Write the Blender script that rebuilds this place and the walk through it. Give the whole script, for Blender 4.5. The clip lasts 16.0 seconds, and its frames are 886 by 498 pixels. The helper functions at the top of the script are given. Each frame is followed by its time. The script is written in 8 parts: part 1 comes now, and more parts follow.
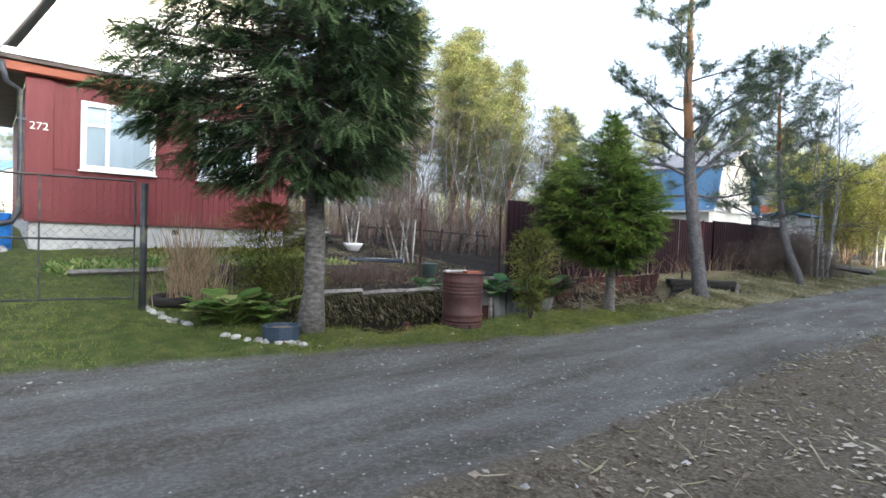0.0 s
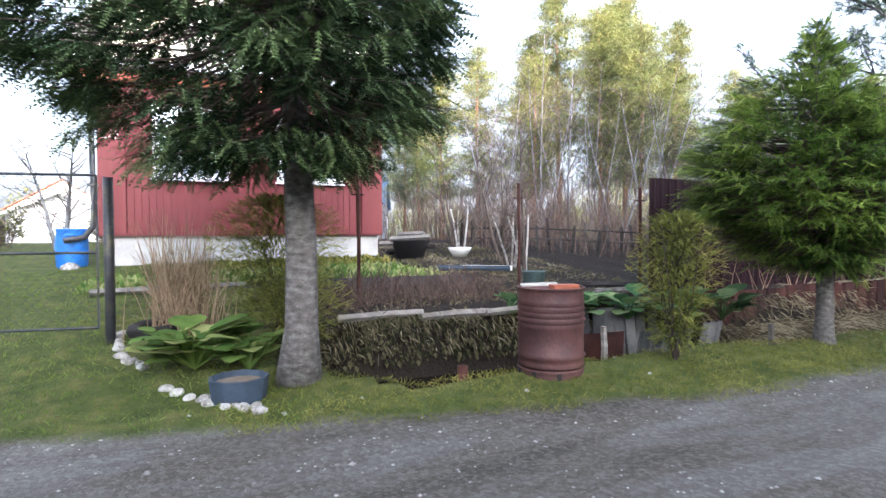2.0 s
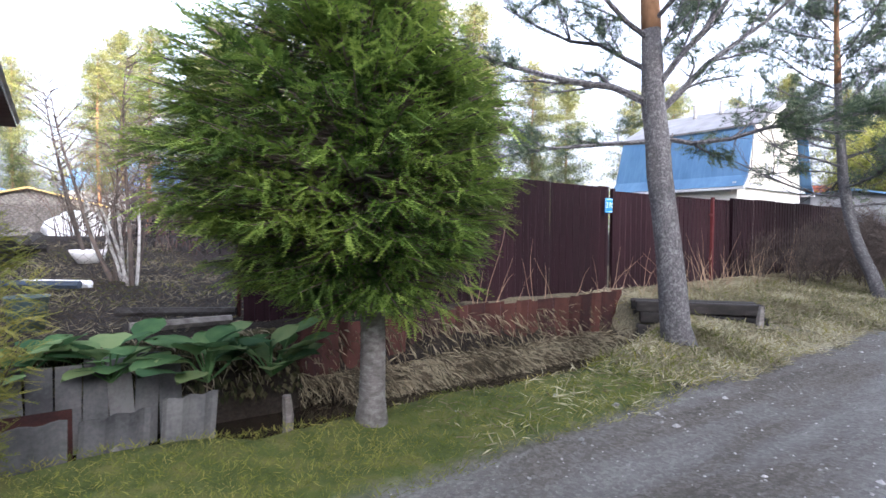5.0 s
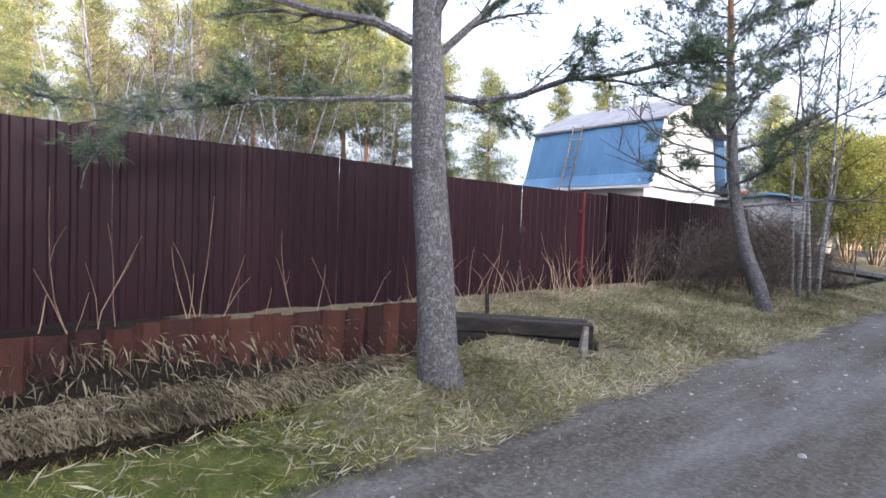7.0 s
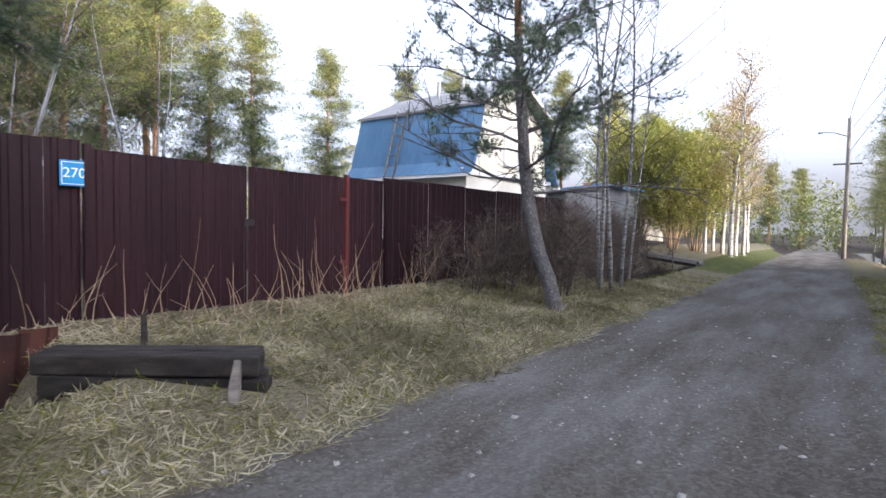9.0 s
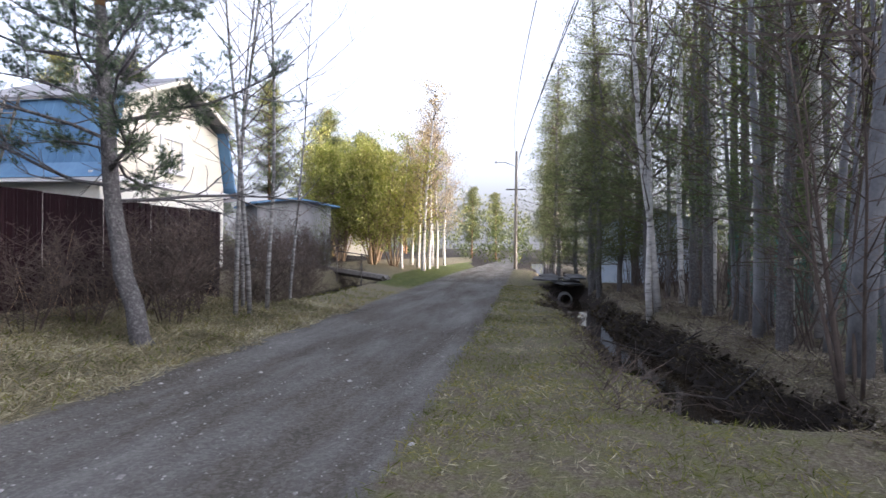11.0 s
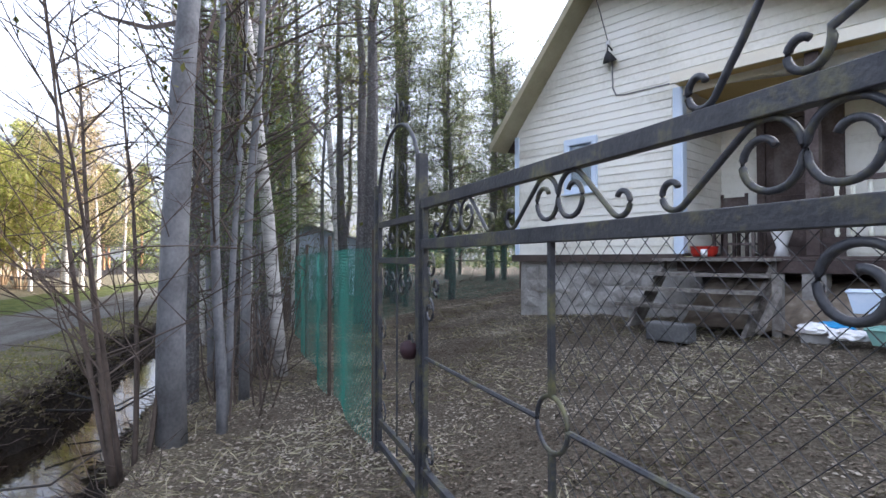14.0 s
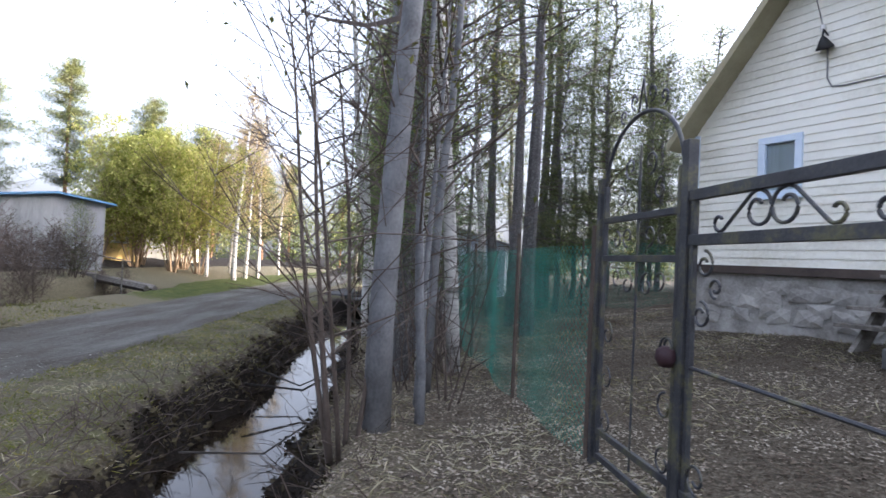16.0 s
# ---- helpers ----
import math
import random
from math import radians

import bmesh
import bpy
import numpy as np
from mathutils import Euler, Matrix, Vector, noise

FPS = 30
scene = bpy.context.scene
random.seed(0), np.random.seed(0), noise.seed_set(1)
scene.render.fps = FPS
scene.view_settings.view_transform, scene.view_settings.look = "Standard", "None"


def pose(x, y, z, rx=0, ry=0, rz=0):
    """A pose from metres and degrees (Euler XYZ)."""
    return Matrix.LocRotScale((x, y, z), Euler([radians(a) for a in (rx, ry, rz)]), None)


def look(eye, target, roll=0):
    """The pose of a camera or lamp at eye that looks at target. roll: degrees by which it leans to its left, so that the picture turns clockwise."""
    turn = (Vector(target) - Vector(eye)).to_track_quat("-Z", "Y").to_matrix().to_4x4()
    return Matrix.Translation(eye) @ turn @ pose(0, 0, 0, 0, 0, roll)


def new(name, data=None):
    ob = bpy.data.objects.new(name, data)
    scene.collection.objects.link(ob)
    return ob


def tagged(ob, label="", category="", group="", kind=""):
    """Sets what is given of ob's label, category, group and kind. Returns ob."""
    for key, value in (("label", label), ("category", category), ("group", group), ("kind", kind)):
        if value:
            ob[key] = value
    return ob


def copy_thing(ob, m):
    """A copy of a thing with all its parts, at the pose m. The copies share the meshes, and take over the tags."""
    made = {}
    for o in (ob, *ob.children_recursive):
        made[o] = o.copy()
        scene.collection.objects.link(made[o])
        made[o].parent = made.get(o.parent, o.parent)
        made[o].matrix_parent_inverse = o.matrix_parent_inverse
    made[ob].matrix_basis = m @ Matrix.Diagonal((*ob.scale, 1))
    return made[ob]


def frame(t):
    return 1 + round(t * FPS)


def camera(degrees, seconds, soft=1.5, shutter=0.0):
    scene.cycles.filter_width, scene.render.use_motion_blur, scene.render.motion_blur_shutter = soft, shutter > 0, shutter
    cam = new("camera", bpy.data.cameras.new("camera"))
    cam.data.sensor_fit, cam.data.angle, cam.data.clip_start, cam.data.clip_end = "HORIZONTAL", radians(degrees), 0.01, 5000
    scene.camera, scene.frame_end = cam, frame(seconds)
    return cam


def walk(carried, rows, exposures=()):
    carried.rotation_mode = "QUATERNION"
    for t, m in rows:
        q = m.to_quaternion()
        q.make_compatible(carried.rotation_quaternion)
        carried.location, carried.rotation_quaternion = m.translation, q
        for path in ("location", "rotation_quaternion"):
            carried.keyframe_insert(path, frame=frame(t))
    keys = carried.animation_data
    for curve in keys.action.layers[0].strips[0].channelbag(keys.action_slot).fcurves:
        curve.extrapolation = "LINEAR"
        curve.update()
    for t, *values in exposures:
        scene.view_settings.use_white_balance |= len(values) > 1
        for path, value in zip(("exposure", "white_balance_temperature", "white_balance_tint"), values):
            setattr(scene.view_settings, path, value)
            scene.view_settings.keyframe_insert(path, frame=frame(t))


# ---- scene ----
PATH = [
    (0, (-0.082, 0.06, 1.356), (-0.072, 2.059, 1.302), 2.1),
    (0.5, (0.132, 0.747, 1.288), (-0.101, 2.732, 1.242), 1.2),
    (1, (0.27, 1.414, 1.234), (-0.194, 3.36, 1.205), 0.9),
    (1.5, (0.537, 2.112, 1.309), (-0.018, 4.033, 1.258), -0.2),
    (2, (0.767, 2.888, 1.274), (0.172, 4.797, 1.229), -0.3),
    (2.5, (1.204, 3.534, 1.281), (0.625, 5.448, 1.235), -0.4),
    (3, (1.648, 4.167, 1.282), (1.173, 6.11, 1.242), 0.1),
    (3.5, (2.167, 4.632, 1.308), (1.862, 6.608, 1.269), 0.1),
    (4, (2.673, 5.216, 1.278), (2.428, 7.201, 1.238), -0.0),
    (4.5, (3.19, 5.73, 1.316), (3.015, 7.722, 1.271), 0.2),
    (5, (3.774, 6.217, 1.39), (3.631, 8.21, 1.323), 0.5),
    (5.2, (4.07, 6.316, 1.41), (3.968, 8.312, 1.341), 0.5),
    (7.3, (6.302, 8.511, 1.363), (6.324, 10.509, 1.289), 1.7),
    (7.5, (6.487, 8.671, 1.389), (6.504, 10.67, 1.331), 0.6),
    (8, (7.079, 9.118, 1.367), (7.144, 11.116, 1.313), 0.6),
    (8.2, (7.31, 9.27, 1.366), (7.428, 11.266, 1.302), 0.6),
    (10.3, (9.552, 10.001, 1.438), (10.577, 11.718, 1.41), 0.8),
    (10.5, (9.76, 9.928, 1.435), (10.861, 11.598, 1.42), 0.5),
    (11, (10.348, 9.845, 1.404), (11.623, 11.386, 1.398), 0.6),
    (11.5, (11.013, 9.504, 1.414), (12.509, 10.831, 1.412), 0.1),
    (12, (11.776, 9.138, 1.452), (13.405, 10.298, 1.451), 0.1),
    (12.5, (12.536, 8.595, 1.485), (14.31, 9.519, 1.491), 0.3),
    (13, (13.165, 8.115, 1.503), (14.97, 8.976, 1.521), 0.2),
    (13.5, (13.677, 7.707, 1.589), (15.493, 8.544, 1.605), 0.3),
    (14, (14.016, 7.369, 1.672), (15.808, 8.257, 1.708), -0.0),
    (14.5, (14.087, 7.273, 1.675), (15.844, 8.227, 1.729), 0.4),
    (15, (14.087, 7.348, 1.672), (15.833, 8.323, 1.719), 1.1),
    (15.5, (13.97, 7.572, 1.654), (15.667, 8.629, 1.694), 1.2),
    (16, (13.79, 8.081, 1.586), (15.34, 9.344, 1.631), 2.8),
]
cam = camera(79.0, 16.0, shutter=0.1)
walk(cam, [(t, look(eye, target, roll)) for t, eye, target, roll in PATH],
     [(0, 3.5, 5700, 8), (2.5, 4.1, 5600, 14), (3.5, 3.95, 5500, 14), (5, 4.0, 5700, 17), (8, 3.6, 5700, 17), (10.5, 3.3, 5850, 18), (12.5, 3.75, 5850, 16), (14.5, 3.8, 5750, 15), (16, 3.7, 5750, 15)])

# ---- world and light ----
SUN_TO = Vector((0.60, -0.80, 0.13)).normalized()
world = bpy.data.worlds.new("world")
scene.world = world
world.use_nodes = True
wn = world.node_tree
sky = wn.nodes.new("ShaderNodeTexSky")
sky.sky_type, sky.sun_disc = "NISHITA", False
sky.sun_elevation = math.asin(SUN_TO.z)
sky.sun_rotation = math.atan2(SUN_TO.x, SUN_TO.y)
sky.air_density, sky.dust_density, sky.ozone_density = 0.6, 10.0, 1.0
haze = wn.nodes.new("ShaderNodeHueSaturation")
haze.inputs["Saturation"].default_value, haze.inputs["Value"].default_value = 0.45, 1.2
wn.links.new(sky.outputs[0], haze.inputs["Color"])
veil = wn.nodes.new("ShaderNodeMixRGB")
veil.inputs[0].default_value, veil.inputs[2].default_value = 0.35, (0.84, 0.83, 0.82, 1)
wn.links.new(haze.outputs[0], veil.inputs[1])
wn.links.new(veil.outputs[0], wn.nodes["Background"].inputs[0])
wn.nodes["Background"].inputs[1].default_value = 0.15
sun = new("sun", bpy.data.lights.new("sun", "SUN"))
sun.data.energy, sun.data.angle, sun.data.color = 1.4, radians(0.6), (1.0, 0.80, 0.58)
sun.matrix_world = look(SUN_TO * 60, (0, 0, 0))


# ---- materials ----
def material(name, colours, scale=8.0, rough=0.85, bump=0.2, fine=60.0, metal=0.0, stretch=(1, 1, 1), detail=6.0, spec=0.3,
             island=0.0, obj=0.0, tone=False):
    """A surface of mixed colours: broad patches and fine grain, with relief."""
    m = bpy.data.materials.new(name)
    m.use_nodes = True
    t = m.node_tree
    b = t.nodes["Principled BSDF"]
    b.inputs["Roughness"].default_value, b.inputs["Metallic"].default_value = rough, metal
    b.inputs["Specular IOR Level"].default_value = spec
    co = t.nodes.new("ShaderNodeTexCoord")
    mp = t.nodes.new("ShaderNodeMapping")
    mp.inputs["Scale"].default_value = stretch
    t.links.new(co.outputs["Object"], mp.inputs[0])
    n1, n2 = t.nodes.new("ShaderNodeTexNoise"), t.nodes.new("ShaderNodeTexNoise")
    for n, s in ((n1, scale), (n2, fine)):
        n.inputs["Scale"].default_value, n.inputs["Detail"].default_value = s, detail
        t.links.new(mp.outputs[0], n.inputs["Vector"])
    mix = t.nodes.new("ShaderNodeMath")
    mix.operation = "MULTIPLY_ADD"
    mix.inputs[1].default_value = 0.45
    t.links.new(n2.outputs[0], mix.inputs[0])
    half = t.nodes.new("ShaderNodeMath")
    half.operation = "MULTIPLY_ADD"
    half.inputs[1].default_value, half.inputs[2].default_value = 1.1, -0.28
    t.links.new(n1.outputs[0], half.inputs[0])
    t.links.new(half.outputs[0], mix.inputs[2])
    last = mix.outputs[0]
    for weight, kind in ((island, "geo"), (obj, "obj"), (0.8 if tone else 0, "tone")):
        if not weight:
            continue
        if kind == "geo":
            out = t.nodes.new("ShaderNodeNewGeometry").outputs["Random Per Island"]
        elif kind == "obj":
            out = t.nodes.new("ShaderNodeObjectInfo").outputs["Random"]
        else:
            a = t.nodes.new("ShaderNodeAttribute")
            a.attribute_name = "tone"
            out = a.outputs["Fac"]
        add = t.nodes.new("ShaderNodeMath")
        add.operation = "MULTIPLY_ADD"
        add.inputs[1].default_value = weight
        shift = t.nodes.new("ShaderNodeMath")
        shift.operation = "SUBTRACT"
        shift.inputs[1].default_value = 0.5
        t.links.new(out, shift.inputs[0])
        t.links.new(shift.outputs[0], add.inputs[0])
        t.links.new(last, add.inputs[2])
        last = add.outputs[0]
    ramp = t.nodes.new("ShaderNodeValToRGB")
    e = ramp.color_ramp.elements
    lo, hi = 0.22, 0.78
    e[0].position, e[0].color = lo, (*colours[0], 1)
    e[1].position, e[1].color = hi, (*colours[-1], 1)
    for i, c in enumerate(colours[1:-1]):
        e.new(lo + (hi - lo) * (i + 1) / (len(colours) - 1)).color = (*c, 1)
    t.links.new(last, ramp.inputs[0])
    t.links.new(ramp.outputs[0], b.inputs["Base Color"])
    if bump:
        bp = t.nodes.new("ShaderNodeBump")
        bp.inputs["Strength"].default_value, bp.inputs["Distance"].default_value = bump, 0.02
        t.links.new(mix.outputs[0], bp.inputs["Height"])
        t.links.new(bp.outputs[0], b.inputs["Normal"])
    return m


def leafy(name, colours, trans=0.25):
    m = material(name, colours, 1.3, 0.85, 0, 9.0, tone=True, detail=2.0, spec=0.1)
    t = m.node_tree
    b, tr, mx = t.nodes["Principled BSDF"], t.nodes.new("ShaderNodeBsdfTranslucent"), t.nodes.new("ShaderNodeMixShader")
    src = b.inputs["Base Color"].links[0].from_socket
    t.links.new(src, tr.inputs[0])
    mx.inputs[0].default_value = trans
    t.links.new(b.outputs[0], mx.inputs[1])
    t.links.new(tr.outputs[0], mx.inputs[2])
    t.links.new(mx.outputs[0], t.nodes["Material Output"].inputs[0])
    return m


def ground_material():
    m = bpy.data.materials.new("ground_cover")
    m.use_nodes = True
    t = m.node_tree
    b = t.nodes["Principled BSDF"]
    b.inputs["Roughness"].default_value, b.inputs["Specular IOR Level"].default_value = 0.92, 0.2
    co = t.nodes.new("ShaderNodeTexCoord")

    def noise_tex(scale, detail=6.0, rough=0.6):
        n = t.nodes.new("ShaderNodeTexNoise")
        n.inputs["Scale"].default_value, n.inputs["Detail"].default_value, n.inputs["Roughness"].default_value = scale, detail, rough
        t.links.new(co.outputs["Object"], n.inputs["Vector"])
        return n.outputs[0]

    def ramp(src, stops):
        r = t.nodes.new("ShaderNodeValToRGB")
        e = r.color_ramp.elements
        e[0].position, e[0].color = stops[0][0], (*stops[0][1], 1)
        e[1].position, e[1].color = stops[-1][0], (*stops[-1][1], 1)
        for p, c in stops[1:-1]:
            e.new(p).color = (*c, 1)
        t.links.new(src, r.inputs[0])
        return r.outputs[0]

    mid, fine, broad, grit = noise_tex(5.0), noise_tex(38.0), noise_tex(0.7), noise_tex(120.0, 3.0)
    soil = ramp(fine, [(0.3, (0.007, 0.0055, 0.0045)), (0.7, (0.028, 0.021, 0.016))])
    straw = ramp(fine, [(0.25, (0.070, 0.060, 0.038)), (0.5, (0.15, 0.132, 0.085)), (0.75, (0.27, 0.245, 0.165))])
    green = ramp(mid, [(0.25, (0.030, 0.045, 0.010)), (0.5, (0.068, 0.086, 0.020)), (0.75, (0.13, 0.125, 0.042))])
    litter = ramp(fine, [(0.25, (0.038, 0.031, 0.023)), (0.5, (0.100, 0.084, 0.062)), (0.75, (0.20, 0.175, 0.135))])
    vor = t.nodes.new("ShaderNodeTexVoronoi")
    vor.inputs["Scale"].default_value = 42.0
    t.links.new(co.outputs["Object"], vor.inputs["Vector"])
    sepv = t.nodes.new("ShaderNodeSeparateColor")
    t.links.new(vor.outputs["Color"], sepv.inputs[0])
    gsum = t.nodes.new("ShaderNodeMath")
    gsum.operation = "MULTIPLY_ADD"
    gsum.inputs[1].default_value = 0.35
    t.links.new(sepv.outputs[0], gsum.inputs[0])
    ghalf = t.nodes.new("ShaderNodeMath")
    ghalf.operation = "MULTIPLY"
    ghalf.inputs[1].default_value = 0.65
    t.links.new(grit, ghalf.inputs[0])
    t.links.new(ghalf.outputs[0], gsum.inputs[2])
    gravel = ramp(gsum.outputs[0], [(0.25, (0.050, 0.049, 0.044)), (0.5, (0.108, 0.107, 0.098)), (0.75, (0.25, 0.248, 0.232))])
    turn = t.nodes.new("ShaderNodeMapping")
    turn.vector_type = "TEXTURE"
    turn.inputs["Rotation"].default_value, turn.inputs["Scale"].default_value = (0, 0, radians(40.6)), (4.5, 1.0, 1.0)
    t.links.new(co.outputs["Object"], turn.inputs[0])
    streak = t.nodes.new("ShaderNodeTexNoise")
    streak.inputs["Scale"].default_value, streak.inputs["Detail"].default_value, streak.inputs["Roughness"].default_value = 1.5, 8.0, 0.66
    t.links.new(turn.outputs[0], streak.inputs["Vector"])
    dust = ramp(streak.outputs[0], [(0.34, (0.038, 0.030, 0.022)), (0.44, (0.073, 0.063, 0.050)), (0.51, (0.100, 0.094, 0.086)), (0.58, (0.132, 0.128, 0.121)), (0.69, (0.185, 0.181, 0.172))])
    gm = t.nodes.new("ShaderNodeMix")
    gm.data_type = "RGBA"
    gm.inputs[0].default_value = 0.62
    t.links.new(gravel, gm.inputs[6])
    t.links.new(dust, gm.inputs[7])
    last = soil
    sep_nodes = {}
    for attr, chan, col, jag in (("zone_b", 0, litter, 0.7), ("zone", 2, straw, 0.7), ("zone", 1, green, 0.9), ("zone", 0, gm.outputs[2], 0.45)):
        if attr not in sep_nodes:
            a = t.nodes.new("ShaderNodeAttribute")
            a.attribute_name = attr
            sep = t.nodes.new("ShaderNodeSeparateColor")
            t.links.new(a.outputs["Color"], sep.inputs[0])
            sep_nodes[attr] = sep
        j = t.nodes.new("ShaderNodeMath")
        j.operation = "MULTIPLY_ADD"
        j.inputs[1].default_value, j.inputs[2].default_value = jag, -jag / 2
        t.links.new(mid, j.inputs[0])
        s = t.nodes.new("ShaderNodeMath")
        t.links.new(j.outputs[0], s.inputs[0])
        t.links.new(sep_nodes[attr].outputs[chan], s.inputs[1])
        f = t.nodes.new("ShaderNodeMapRange")
        f.inputs[1].default_value, f.inputs[2].default_value = 0.35, 0.65
        t.links.new(s.outputs[0], f.inputs[0])
        mx = t.nodes.new("ShaderNodeMix")
        mx.data_type = "RGBA"
        t.links.new(f.outputs[0], mx.inputs[0])
        t.links.new(last, mx.inputs[6])
        t.links.new(col, mx.inputs[7])
        last = mx.outputs[2]
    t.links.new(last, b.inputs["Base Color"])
    bp = t.nodes.new("ShaderNodeBump")
    bp.inputs["Strength"].default_value, bp.inputs["Distance"].default_value = 0.8, 0.05
    both = t.nodes.new("ShaderNodeMath")
    both.operation = "MULTIPLY_ADD"
    both.inputs[1].default_value = 1.6
    t.links.new(mid, both.inputs[0])
    t.links.new(fine, both.inputs[2])
    t.links.new(both.outputs[0], bp.inputs["Height"])
    t.links.new(bp.outputs[0], b.inputs["Normal"])
    return m


def glass_material(name):
    m = bpy.data.materials.new(name)
    m.use_nodes = True
    t = m.node_tree
    clear, gloss, mix, fr = (t.nodes.new("ShaderNode" + k) for k in ("BsdfTransparent", "BsdfGlossy", "MixShader", "Fresnel"))
    clear.inputs[0].default_value = (0.86, 0.90, 0.92, 1)
    gloss.inputs["Roughness"].default_value, fr.inputs["IOR"].default_value = 0.02, 1.45
    t.links.new(fr.outputs[0], mix.inputs[0])
    t.links.new(clear.outputs[0], mix.inputs[1])
    t.links.new(gloss.outputs[0], mix.inputs[2])
    t.links.new(mix.outputs[0], t.nodes["Material Output"].inputs[0])
    return m


def water_material():
    m = material("ditch_water", [(0.010, 0.008, 0.006), (0.022, 0.016, 0.010)], 3, 0.04, 0.03, 12, spec=0.6)
    m.node_tree.nodes["Principled BSDF"].inputs["IOR"].default_value = 1.33
    return m


def bark_material(name, colours, scale, tall=0.35, bump=1.0, lichen=None):
    """Scaly bark: plates parted by dark cracks, uneven in tone, with pale lichen flecks."""
    m = material(name, colours, 7.0, 0.95, 0, 55, stretch=(1, 1, 0.6))
    t = m.node_tree
    b = t.nodes["Principled BSDF"]
    co, mp, warp, add = (t.nodes.new("ShaderNode" + k) for k in ("TexCoord", "Mapping", "TexNoise", "MixRGB"))
    mp.inputs["Scale"].default_value = (1, 1, tall)
    t.links.new(co.outputs["Object"], mp.inputs[0])
    warp.inputs["Scale"].default_value, warp.inputs["Detail"].default_value = scale * 0.8, 4.0
    t.links.new(mp.outputs[0], warp.inputs["Vector"])
    add.inputs[0].default_value = 0.06
    t.links.new(mp.outputs[0], add.inputs[1])
    t.links.new(warp.outputs["Color"], add.inputs[2])
    vor = t.nodes.new("ShaderNodeTexVoronoi")
    vor.feature = "DISTANCE_TO_EDGE"
    vor.inputs["Scale"].default_value = scale
    t.links.new(add.outputs[0], vor.inputs["Vector"])
    crack = t.nodes.new("ShaderNodeMapRange")
    crack.inputs[1].default_value, crack.inputs[2].default_value = 0.02, 0.22
    t.links.new(vor.outputs["Distance"], crack.inputs[0])
    src = b.inputs["Base Color"].links[0].from_socket
    mix = t.nodes.new("ShaderNodeMixRGB")
    mix.inputs[1].default_value = (*[c * 0.85 for c in colours[0]], 1)
    t.links.new(crack.outputs[0], mix.inputs[0])
    t.links.new(src, mix.inputs[2])
    last = mix.outputs[0]
    if lichen:
        spot, lim, lm = t.nodes.new("ShaderNodeTexNoise"), t.nodes.new("ShaderNodeMapRange"), t.nodes.new("ShaderNodeMixRGB")
        spot.inputs["Scale"].default_value, spot.inputs["Detail"].default_value = 26.0, 5.0
        t.links.new(co.outputs["Object"], spot.inputs["Vector"])
        lim.inputs[1].default_value, lim.inputs[2].default_value, lim.inputs[4].default_value = 0.52, 0.66, 0.8
        t.links.new(spot.outputs[0], lim.inputs[0])
        t.links.new(lim.outputs[0], lm.inputs[0])
        t.links.new(last, lm.inputs[1])
        lm.inputs[2].default_value = (*lichen, 1)
        last = lm.outputs[0]
    t.links.new(last, b.inputs["Base Color"])
    bp = t.nodes.new("ShaderNodeBump")
    bp.inputs["Strength"].default_value, bp.inputs["Distance"].default_value = bump, 0.02
    t.links.new(crack.outputs[0], bp.inputs["Height"])
    t.links.new(bp.outputs[0], b.inputs["Normal"])
    return m


